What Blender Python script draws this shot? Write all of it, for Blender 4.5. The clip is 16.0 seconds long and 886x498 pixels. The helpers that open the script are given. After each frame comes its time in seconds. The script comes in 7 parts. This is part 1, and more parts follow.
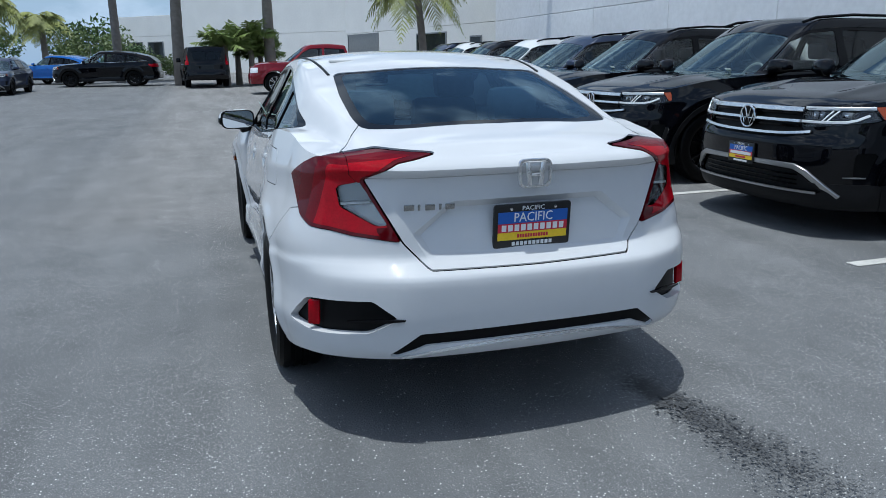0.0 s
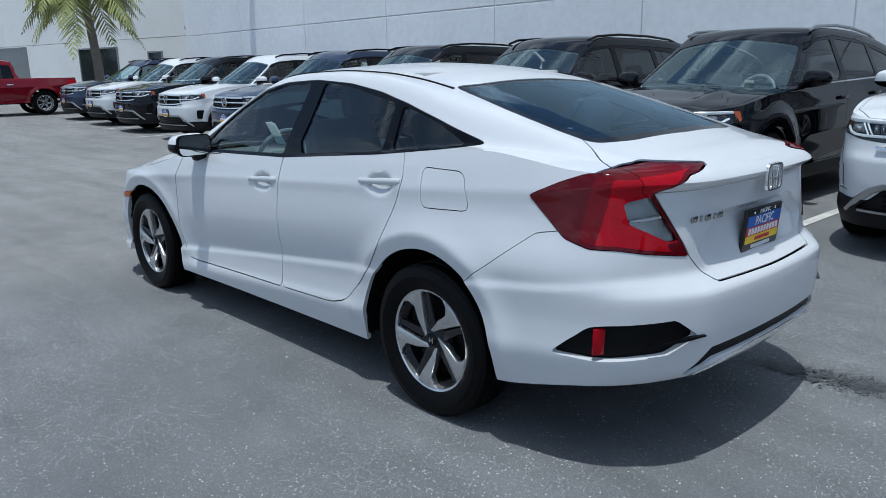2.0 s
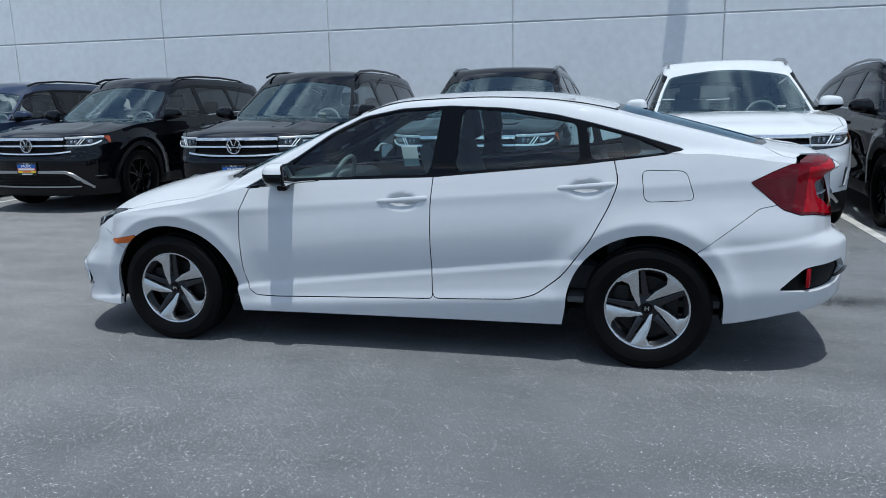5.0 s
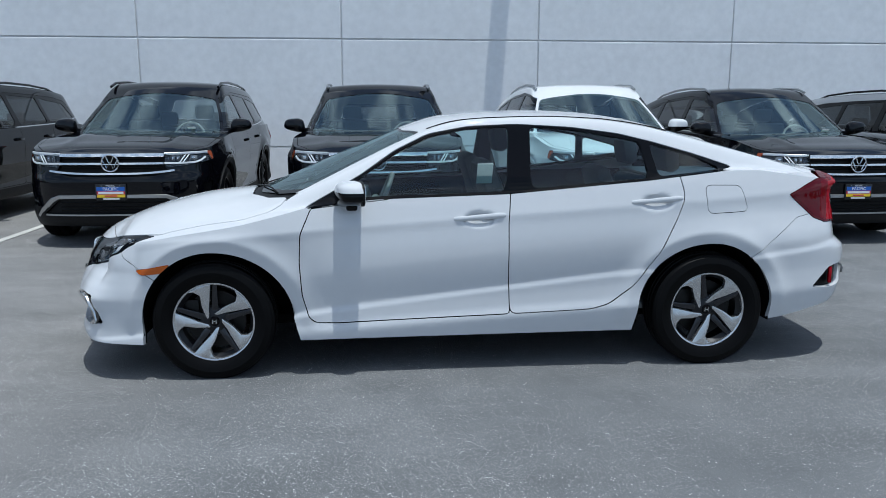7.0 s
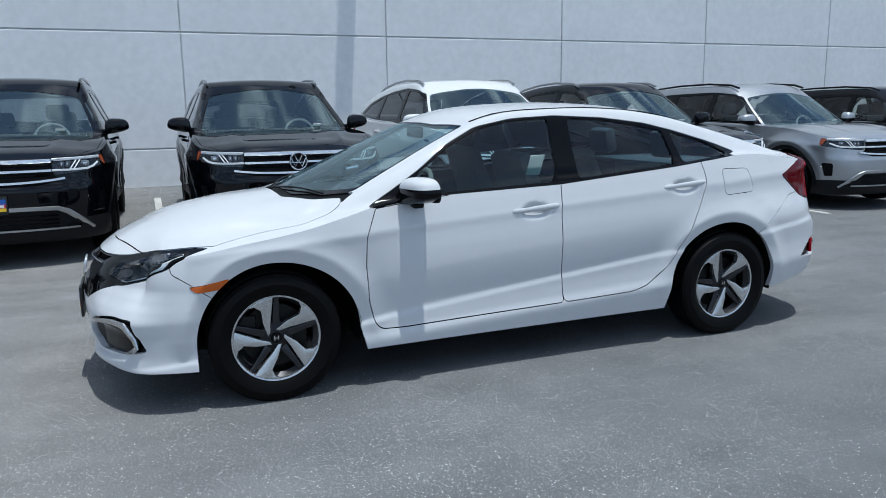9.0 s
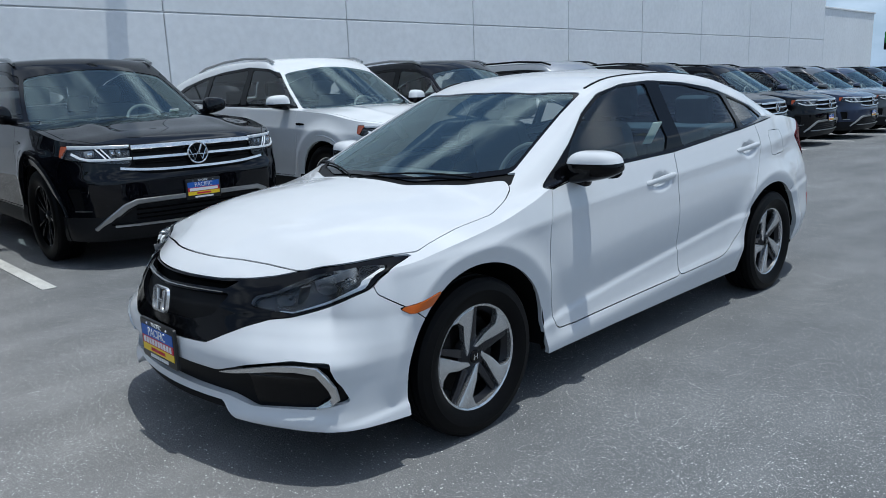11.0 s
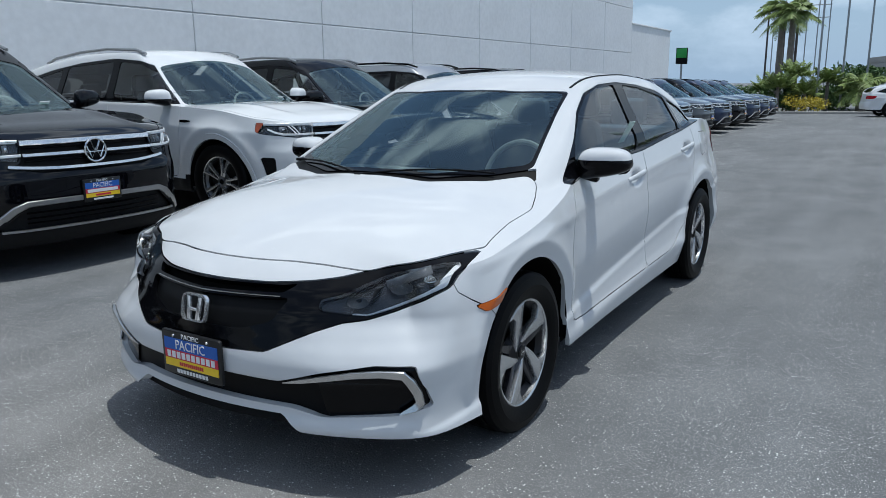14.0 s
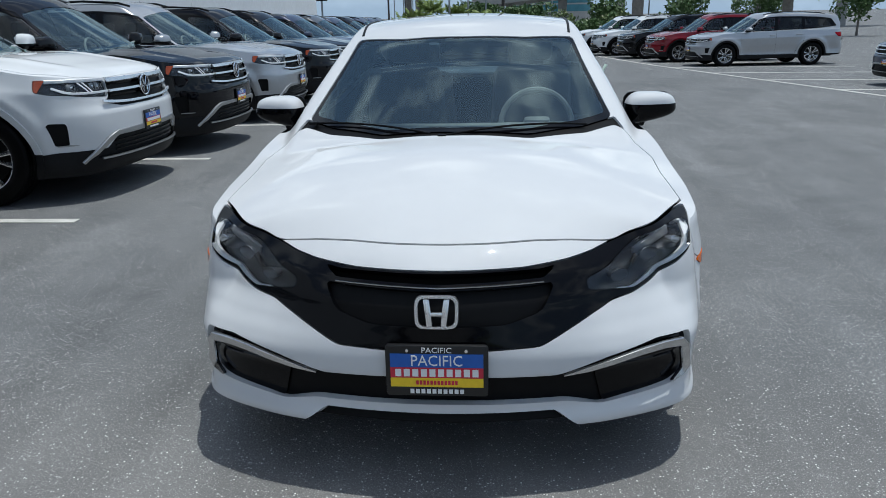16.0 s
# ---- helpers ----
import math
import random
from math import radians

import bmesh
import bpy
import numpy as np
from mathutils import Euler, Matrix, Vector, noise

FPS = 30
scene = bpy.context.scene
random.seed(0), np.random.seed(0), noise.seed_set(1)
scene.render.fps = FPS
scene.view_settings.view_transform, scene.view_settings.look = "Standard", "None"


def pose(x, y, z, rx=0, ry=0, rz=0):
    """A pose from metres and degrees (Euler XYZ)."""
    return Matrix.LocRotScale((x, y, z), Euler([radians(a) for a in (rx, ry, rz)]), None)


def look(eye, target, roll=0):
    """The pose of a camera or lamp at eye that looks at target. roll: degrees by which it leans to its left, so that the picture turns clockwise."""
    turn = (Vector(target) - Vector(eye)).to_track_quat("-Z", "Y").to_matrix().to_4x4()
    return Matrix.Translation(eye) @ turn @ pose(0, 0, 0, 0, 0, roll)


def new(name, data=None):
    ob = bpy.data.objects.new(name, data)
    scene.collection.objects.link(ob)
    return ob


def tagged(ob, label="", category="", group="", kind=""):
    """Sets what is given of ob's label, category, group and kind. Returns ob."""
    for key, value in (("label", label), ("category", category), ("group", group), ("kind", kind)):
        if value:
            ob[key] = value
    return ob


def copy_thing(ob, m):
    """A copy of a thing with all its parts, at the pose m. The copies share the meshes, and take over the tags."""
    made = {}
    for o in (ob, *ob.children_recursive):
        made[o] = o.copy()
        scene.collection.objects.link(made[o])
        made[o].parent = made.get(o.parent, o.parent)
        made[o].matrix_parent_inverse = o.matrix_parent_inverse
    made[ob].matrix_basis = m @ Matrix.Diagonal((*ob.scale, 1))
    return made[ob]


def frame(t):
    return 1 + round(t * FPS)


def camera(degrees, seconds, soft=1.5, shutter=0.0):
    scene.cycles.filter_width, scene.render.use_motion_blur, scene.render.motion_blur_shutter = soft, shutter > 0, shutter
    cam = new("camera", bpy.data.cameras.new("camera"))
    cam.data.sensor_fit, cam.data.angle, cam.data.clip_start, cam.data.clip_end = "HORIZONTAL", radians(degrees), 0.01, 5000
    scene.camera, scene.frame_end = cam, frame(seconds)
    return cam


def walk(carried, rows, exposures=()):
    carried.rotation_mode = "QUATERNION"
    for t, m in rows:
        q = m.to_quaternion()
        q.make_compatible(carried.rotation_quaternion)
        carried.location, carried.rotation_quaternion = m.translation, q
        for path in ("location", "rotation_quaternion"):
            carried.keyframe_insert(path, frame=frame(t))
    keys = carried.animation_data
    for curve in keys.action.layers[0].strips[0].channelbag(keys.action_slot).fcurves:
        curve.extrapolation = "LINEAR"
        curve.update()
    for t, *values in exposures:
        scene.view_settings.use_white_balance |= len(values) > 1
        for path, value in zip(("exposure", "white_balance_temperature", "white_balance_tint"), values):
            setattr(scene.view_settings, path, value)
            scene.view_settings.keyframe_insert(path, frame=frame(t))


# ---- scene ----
cam = camera(61.4, 16.0, 0.8)
PATH = [
    (0, (-1.092, -4.694, 1.365), (-0.508, -2.846, 0.871), -0.7),
    (0.5, (-1.672, -4.497, 1.374), (-0.852, -2.741, 0.882), -0.7),
    (1, (-2.118, -4.111, 1.373), (-1.073, -2.476, 0.888), -0.9),
    (1.5, (-2.534, -3.752, 1.362), (-1.319, -2.236, 0.888), -1.0),
    (2, (-2.747, -3.462, 1.371), (-1.414, -2.045, 0.906), -1.0),
    (2.5, (-2.869, -3.362, 1.38), (-1.448, -2.029, 0.926), -0.8),
    (3, (-3.08, -3.247, 1.353), (-1.574, -2.008, 0.912), -0.7),
    (3.5, (-3.539, -2.939, 1.386), (-1.93, -1.832, 0.955), -0.8),
    (4, (-3.912, -2.422, 1.404), (-2.189, -1.497, 0.987), -1.0),
    (4.2, (-4.097, -2.2, 1.377), (-2.33, -1.359, 0.965), -1.1),
    (6.3, (-4.813, 0.123, 1.39), (-2.848, 0.095, 1.017), -0.5),
    (6.5, (-4.807, 0.263, 1.397), (-2.842, 0.184, 1.028), -0.3),
    (7, (-4.742, 0.497, 1.404), (-2.783, 0.316, 1.042), -0.0),
    (7.5, (-4.738, 0.604, 1.403), (-2.788, 0.334, 1.049), 0.1),
    (8, (-4.716, 0.832, 1.367), (-2.783, 0.452, 1.015), 0.0),
    (8.5, (-4.662, 1.339, 1.385), (-2.767, 0.809, 1.029), -0.3),
    (9, (-4.337, 1.861, 1.388), (-2.508, 1.142, 1.016), -0.8),
    (9.2, (-4.205, 2.087, 1.367), (-2.412, 1.288, 0.984), -0.9),
    (11.3, (-2.538, 3.389, 1.347), (-1.172, 1.987, 0.936), -2.0),
    (11.5, (-2.421, 3.397, 1.346), (-1.076, 1.971, 0.95), -1.8),
    (12, (-2.241, 3.348, 1.036), (-0.928, 1.881, 0.684), -1.2),
    (12.5, (-2.225, 3.374, 0.82), (-0.934, 1.881, 0.496), -0.7),
    (13, (-2.207, 3.385, 0.828), (-0.956, 1.858, 0.5), -0.4),
    (13.5, (-2.182, 3.476, 1.167), (-1.011, 1.897, 0.802), -0.3),
    (14, (-2.041, 3.847, 1.333), (-1.003, 2.193, 0.903), -0.6),
    (14.5, (-1.626, 4.091, 1.375), (-0.777, 2.347, 0.885), -0.8),
    (15, (-1.083, 4.239, 1.404), (-0.465, 2.417, 0.858), -1.3),
    (15.5, (-0.549, 4.213, 1.398), (-0.194, 2.331, 0.823), -1.4),
    (16, (-0.18, 4.189, 1.402), (-0.029, 2.286, 0.806), -1.2),
]
walk(cam, [(t, look(eye, target, roll)) for t, eye, target, roll in PATH], [(0, 0.10, 5820, 4), (4, 0.10, 5800, 4), (9, 0.19, 5880, 4), (11.5, 0.10, 5880, 4), (12.5, 0.25, 5980, 4), (13.5, 0.13, 5980, 4), (15.2, 0.03, 6120, 4), (16, 0.03, 6120, 4)])

# ---------------------------------------------------------------- light
SUN_FROM = Vector((-0.145, -0.075, 1.0)).normalized()
world = bpy.data.worlds.new("sky")
scene.world = world
world.use_nodes = True
wn = world.node_tree.nodes
wl = world.node_tree.links
wn.clear()
sky = wn.new("ShaderNodeTexSky")
sky.sky_type = "NISHITA"
sky.sun_disc = False
sky.sun_elevation = math.asin(SUN_FROM.z)
sky.sun_rotation = math.atan2(SUN_FROM.x, SUN_FROM.y)
sky.air_density = 1.0
sky.dust_density = 1.5
sky.ozone_density = 1.2
bg = wn.new("ShaderNodeBackground")
bg.inputs["Strength"].default_value = 0.100
# thin broken cloud, brightest overhead
tc = wn.new("ShaderNodeTexCoord")
mp = wn.new("ShaderNodeMapping")
mp.inputs["Location"].default_value = (4.1, 0.2, 1.3)
mp.inputs["Scale"].default_value = (1.0, 1.0, 2.2)
cn = wn.new("ShaderNodeTexNoise")
cn.inputs["Scale"].default_value = 4.4
cn.inputs["Detail"].default_value = 7.0
cn.inputs["Roughness"].default_value = 0.58
cr = wn.new("ShaderNodeMapRange")
cr.inputs["From Min"].default_value = 0.485
cr.inputs["From Max"].default_value = 0.66
cr.inputs["To Max"].default_value = 0.85
cm = wn.new("ShaderNodeMixRGB")
cm.inputs[2].default_value = (12.5, 12.8, 13.2, 1)
wl.new(tc.outputs["Generated"], mp.inputs["Vector"])
wl.new(mp.outputs["Vector"], cn.inputs["Vector"])
wl.new(cn.outputs["Fac"], cr.inputs["Value"])
wl.new(cr.outputs["Result"], cm.inputs[0])
wl.new(sky.outputs["Color"], cm.inputs[1])
# pale haze towards the horizon
sx = wn.new("ShaderNodeSeparateXYZ")
hz = wn.new("ShaderNodeMapRange")
hz.interpolation_type = "SMOOTHSTEP"
hz.inputs["From Min"].default_value = -0.02
hz.inputs["From Max"].default_value = 0.34
hz.inputs["To Min"].default_value = 0.85
hz.inputs["To Max"].default_value = 0.10
hm = wn.new("ShaderNodeMixRGB")
hm.inputs[2].default_value = (3.7, 4.9, 6.6, 1)
wl.new(tc.outputs["Generated"], sx.inputs[0])
wl.new(sx.outputs[2], hz.inputs["Value"])
wl.new(hz.outputs["Result"], hm.inputs[0])
wl.new(cm.outputs["Color"], hm.inputs[1])
wl.new(hm.outputs["Color"], bg.inputs["Color"])
out = wn.new("ShaderNodeOutputWorld")
wl.new(bg.outputs["Background"], out.inputs["Surface"])

sun = new("sun", bpy.data.lights.new("sun", "SUN"))
sun.data.energy = 2.8
sun.data.angle = radians(0.53)
sun.data.color = (1.0, 0.965, 0.91)
sun.matrix_world = look((0, 0, 40), Vector((0, 0, 40)) - SUN_FROM)


# ---------------------------------------------------------------- materials
def node_mat(name):
    m = bpy.data.materials.new(name)
    m.use_nodes = True
    nt = m.node_tree
    nt.nodes.clear()
    o = nt.nodes.new("ShaderNodeOutputMaterial")
    b = nt.nodes.new("ShaderNodeBsdfPrincipled")
    nt.links.new(b.outputs[0], o.inputs[0])
    return m, nt, b


def plain(name, color, rough=0.5, metal=0.0, coat=0.0, var=0.12, scale=6.0, bump=0.0, spec=0.5):
    """A surface with colour and roughness varied at two scales."""
    m, nt, b = node_mat(name)
    b.inputs["Roughness"].default_value = rough
    b.inputs["Metallic"].default_value = metal
    b.inputs["Coat Weight"].default_value = coat
    b.inputs["Coat Roughness"].default_value = 0.03
    b.inputs["Specular IOR Level"].default_value = spec
    t = nt.nodes.new("ShaderNodeTexCoord")
    n1 = nt.nodes.new("ShaderNodeTexNoise")
    n1.inputs["Scale"].default_value = scale
    n1.inputs["Detail"].default_value = 6
    n2 = nt.nodes.new("ShaderNodeTexNoise")
    n2.inputs["Scale"].default_value = scale * 14
    n2.inputs["Detail"].default_value = 3
    nt.links.new(t.outputs["Object"], n1.inputs["Vector"])
    nt.links.new(t.outputs["Object"], n2.inputs["Vector"])
    ad = nt.nodes.new("ShaderNodeMath")
    ad.operation = "ADD"
    nt.links.new(n1.outputs["Fac"], ad.inputs[0])
    nt.links.new(n2.outputs["Fac"], ad.inputs[1])
    mr = nt.nodes.new("ShaderNodeMapRange")
    mr.inputs["From Min"].default_value = 0.6
    mr.inputs["From Max"].default_value = 1.4
    mr.inputs["To Min"].default_value = 1 - var
    mr.inputs["To Max"].default_value = 1 + var
    nt.links.new(ad.outputs[0], mr.inputs["Value"])
    mx = nt.nodes.new("ShaderNodeMixRGB")
    mx.blend_type = "MULTIPLY"
    mx.inputs[0].default_value = 1
    mx.inputs[1].default_value = (*color, 1)
    nt.links.new(mr.outputs[0], mx.inputs[2])
    nt.links.new(mx.outputs[0], b.inputs["Base Color"])
    if bump:
        bp = nt.nodes.new("ShaderNodeBump")
        bp.inputs["Strength"].default_value = bump
        bp.inputs["Distance"].default_value = 0.01
        nt.links.new(ad.outputs[0], bp.inputs["Height"])
        nt.links.new(bp.outputs[0], b.inputs["Normal"])
    return m


def car_paint(name, color, metal=0.0, rough=0.35, flake=0.05):
    """Clear-coated paint with fine flakes and a trace of dust."""
    m = plain(name, color, rough, metal, 1.0, flake, 1.3)
    b = m.node_tree.nodes["Principled BSDF"]
    b.inputs["Coat Roughness"].default_value = 0.02
    b.inputs["Specular IOR Level"].default_value = 0.0 if not metal else 0.5
    return m


def glass_mat(name, tint, rough=0.0, gloss=(1.45, (1, 1, 1))):
    """A thin pane: tinted see-through sheet with a mirror sheen."""
    m = bpy.data.materials.new(name)
    m.use_nodes = True
    nt = m.node_tree
    nt.nodes.clear()
    o = nt.nodes.new("ShaderNodeOutputMaterial")
    tr = nt.nodes.new("ShaderNodeBsdfTransparent")
    tr.inputs[0].default_value = (*tint, 1)
    gl = nt.nodes.new("ShaderNodeBsdfGlossy")
    gl.inputs["Roughness"].default_value = rough
    gl.inputs[0].default_value = (*gloss[1], 1)
    fr = nt.nodes.new("ShaderNodeFresnel")
    fr.inputs[0].default_value = gloss[0]
    mx = nt.nodes.new("ShaderNodeMixShader")
    nt.links.new(fr.outputs[0], mx.inputs[0])
    nt.links.new(tr.outputs[0], mx.inputs[1])
    nt.links.new(gl.outputs[0], mx.inputs[2])
    nt.links.new(mx.outputs[0], o.inputs[0])
    return m


WHITE = car_paint("white_pearl_paint", (0.62, 0.628, 0.642), flake=0.015)
SUV_WHITE = car_paint("white_paint", (0.68, 0.69, 0.70), flake=0.02)
BLACK_PAINT = car_paint("black_paint", (0.0022, 0.0024, 0.0040), rough=0.3)
BLUE_PAINT = car_paint("dark_blue_paint", (0.010, 0.022, 0.06), metal=0.3)
SILVER_PAINT = car_paint("silver_paint", (0.42, 0.43, 0.45), metal=0.75, rough=0.35)
RED_PAINT = car_paint("red_paint", (0.17, 0.005, 0.012))
SKY_BLUE_PAINT = car_paint("bright_blue_paint", (0.02, 0.12, 0.42))
GREY_PAINT = car_paint("grey_paint", (0.07, 0.075, 0.08), metal=0.4)
GLASS = glass_mat("side_glass", (0.78, 0.93, 0.94), gloss=(1.58, (1, 1, 1)))
WIND_GLASS = glass_mat("windshield_glass", (0.90, 1.0, 0.98), gloss=(2.15, (0.78, 0.97, 1.0)))
REAR_GLASS = glass_mat("rear_screen_glass", (0.46, 0.66, 0.80), gloss=(1.42, (0.62, 0.84, 1.0)))
PRIVACY_GLASS = glass_mat("dark_glass", (0.22, 0.24, 0.25))
LENS_CLEAR = glass_mat("clear_lens", (0.95, 0.96, 0.97))
GLOSS_BLACK = plain("gloss_black_plastic", (0.0025, 0.0026, 0.0035), 0.08, var=0.1, spec=0.18)
MATT_BLACK = plain("matt_black_plastic", (0.005, 0.005, 0.0055), 0.45, var=0.2, scale=30, spec=0.12)
CLADDING = plain("grained_black_cladding", (0.011, 0.011, 0.012), 0.5, var=0.2, scale=40, bump=0.1, spec=0.15)
CAVITY = plain("dark_cavity", (0.004, 0.004, 0.004), 0.9, var=0.2, spec=0.1)
RUBBER = plain("tyre_rubber", (0.003, 0.003, 0.0033), 0.5, var=0.25, scale=14, bump=0.05, spec=0.10)
CHROME = plain("chrome", (0.85, 0.855, 0.86), 0.08, 1.0, var=0.03)
SATIN = plain("satin_silver", (0.45, 0.455, 0.46), 0.32, 1.0, var=0.05)
MACHINED = plain("machined_alloy", (0.60, 0.605, 0.615), 0.27, 0.9, var=0.06, scale=20)
DARK_ALLOY = plain("dark_alloy", (0.02, 0.02, 0.022), 0.3, 0.6, var=0.1)
GREY_ALLOY = plain("grey_alloy", (0.13, 0.13, 0.135), 0.28, 0.9, var=0.08)
DARK_RIB = plain("dark_painted_spoke", (0.045, 0.045, 0.049), 0.22, 0.7, var=0.08)
STEEL = plain("brake_steel", (0.02, 0.0195, 0.019), 0.5, 0.8, var=0.2)
SEAT = plain("dark_seat_cloth", (0.075, 0.08, 0.086), 0.9, var=0.25, scale=30, bump=0.1)
DASH = plain("dash_plastic", (0.235, 0.25, 0.25), 0.6, var=0.15, scale=30)
HEADLINER = plain("pale_headliner", (0.42, 0.43, 0.43), 0.95, var=0.08, scale=30)
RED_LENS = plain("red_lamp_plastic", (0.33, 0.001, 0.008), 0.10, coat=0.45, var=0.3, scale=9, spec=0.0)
MID_RED_LENS = plain("mid_red_lamp_plastic", (0.13, 0.001, 0.005), 0.11, coat=0.5, var=0.3, scale=9, spec=0.0)
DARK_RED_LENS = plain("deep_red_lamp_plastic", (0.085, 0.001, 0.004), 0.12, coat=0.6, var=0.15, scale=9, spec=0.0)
AMBER = plain("amber_lamp_plastic", (0.55, 0.105, 0.004), 0.15, coat=0.35, var=0.1, scale=20)
AMBER_DARK = plain("smoked_amber_plastic", (0.34, 0.055, 0.010), 0.15, coat=0.4, var=0.3, scale=20)
LAMP_WHITE = plain("lamp_reflector", (0.88, 0.89, 0.90), 0.3, 0.2, var=0.1, scale=40)
PLATE_BLACK = plain("plate_frame_black", (0.008, 0.008, 0.009), 0.35, var=0.1)
PLATE_BLUE = plain("plate_blue", (0.018, 0.11, 0.45), 0.4, var=0.08)
PLATE_RED = plain("plate_red", (0.55, 0.02, 0.05), 0.4, var=0.08)
PLATE_YELLOW = plain("plate_yellow", (0.85, 0.58, 0.02), 0.4, var=0.08)
PLATE_WHITE = plain("plate_white", (0.8, 0.8, 0.8), 0.4, var=0.05)
MIRROR = plain("mirror_glass", (0.8, 0.82, 0.84), 0.01, 1.0, var=0.01)
PAPER = plain("sticker_paper", (0.55, 0.68, 0.62), 0.6, var=0.1)
LAMP_DARK = plain("smoked_lamp_housing", (0.05, 0.052, 0.057), 0.2, 0.3, var=0.15, scale=30)
LAMP_GREY = plain("silver_lamp_housing", (0.32, 0.33, 0.34), 0.25, 0.5, var=0.2, scale=25)
BRIGHT = plain("bright_trim", (0.80, 0.805, 0.81), 0.22, 0.85, var=0.04)
for _p in (BLACK_PAINT, BLUE_PAINT):
    _p.node_tree.nodes["Principled BSDF"].inputs["Coat IOR"].default_value = 1.40
FOG_CHROME = plain("brushed_chrome_trim", (0.58, 0.585, 0.59), 0.2, 1.0, var=0.05)
DARK_CHROME = plain("shaded_chrome", (0.38, 0.385, 0.39), 0.12, 1.0, var=0.04)
RIBBED_LENS = plain("ribbed_clear_lens", (0.48, 0.485, 0.49), 0.16, 0.85, var=0.25, scale=60, bump=0.2)


# ---------------------------------------------------------------- lofted car shells
def smooth_table(pairs):
    """A smooth function through (input, value) pairs, flat past its ends."""
    xs = np.array([p[0] for p in pairs], float)
    ys = np.array([p[1] for p in pairs], float)
    o = np.argsort(xs)
    xs, ys = xs[o], ys[o]
    h = np.diff(xs)
    d = np.diff(ys) / h
    m = np.zeros(len(xs))
    m[0], m[-1] = d[0], d[-1]
    for i in range(1, len(xs) - 1):
        if d[i - 1] * d[i] > 0:
            w1, w2 = 2 * h[i] + h[i - 1], h[i] + 2 * h[i - 1]
            m[i] = (w1 + w2) / (w1 / d[i - 1] + w2 / d[i])

    def f(x):
        x = np.clip(np.asarray(x, float), xs[0], xs[-1])
        i = np.clip(np.searchsorted(xs, x) - 1, 0, len(xs) - 2)
        t = (x - xs[i]) / h[i]
        return ((1 + 2 * t) * (1 - t) ** 2 * ys[i] + t * (1 - t) ** 2 * h[i] * m[i]
                + t * t * (3 - 2 * t) * ys[i + 1] + t * t * (t - 1) * h[i] * m[i + 1])
    return f


def smax(a, b, k):
    h = np.clip(0.5 + 0.5 * (a - b) / k, 0, 1)
    return b * (1 - h) + a * h + k * h * (1 - h)


def smin(a, b, k):
    return -smax(-a, -b, k)


def plan_curve(pts, step):
    """Evenly spaced points along a smooth plan outline, with outward normals."""
    p = np.array(pts, float)
    p = np.vstack([p[0] * (-1, 1), p, p[-1] * (-1, 1)])
    p[0, 0], p[-1, 0] = -pts[1][0], -pts[-2][0]
    p[0, 1], p[-1, 1] = pts[1][1], pts[-2][1]
    dense = []
    for i in range(1, len(p) - 2):
        a, b, c, d = p[i - 1], p[i], p[i + 1], p[i + 2]
        ta = np.linalg.norm(b - a) ** 0.5
        tb = np.linalg.norm(c - b) ** 0.5
        tc = np.linalg.norm(d - c) ** 0.5
        m1 = (b - a) / ta - (c - a) / (ta + tb) + (c - b) / tb
        m2 = (c - b) / tb - (d - b) / (tb + tc) + (d - c) / tc
        m1, m2 = m1 * tb, m2 * tb
        for t in np.linspace(0, 1, 40, endpoint=False):
            dense.append((2 * t**3 - 3 * t**2 + 1) * b + (t**3 - 2 * t**2 + t) * m1 + (-2 * t**3 + 3 * t**2) * c + (t**3 - t**2) * m2)
    dense.append(p[-2])
    q = np.array(dense)
    s = np.concatenate([[0], np.cumsum(np.linalg.norm(np.diff(q, axis=0), axis=1))])
    n = int(s[-1] / step)
    at = np.linspace(0, s[-1], n + 1)
    x, y = np.interp(at, s, q[:, 0]), np.interp(at, s, q[:, 1])
    tx, ty = np.gradient(x), np.gradient(y)
    l = np.hypot(tx, ty)
    nx, ny = -ty / l, tx / l
    nx[0], ny[0], nx[-1], ny[-1] = 0, 1, 0, -1
    x[0] = x[-1] = 0
    return x, y, nx, ny, at


def arch_gap(a, y, z):
    """How far a point lies outside a wheel opening: a = hub y, hub z, reach forward, reach back, height, spread low down on the door side."""
    wy, wz, rf, rr, rt, sp = a
    dy = y - wy
    low = np.clip((wz - z) / 0.11, 0, 1) * sp
    reach = np.where(dy > 0, rf + (low if wy < 0 else 0), rr + (low if wy > 0 else 0))
    return (np.hypot(dy / reach, np.maximum(z - wz, 0) / rt) - 1) * rt


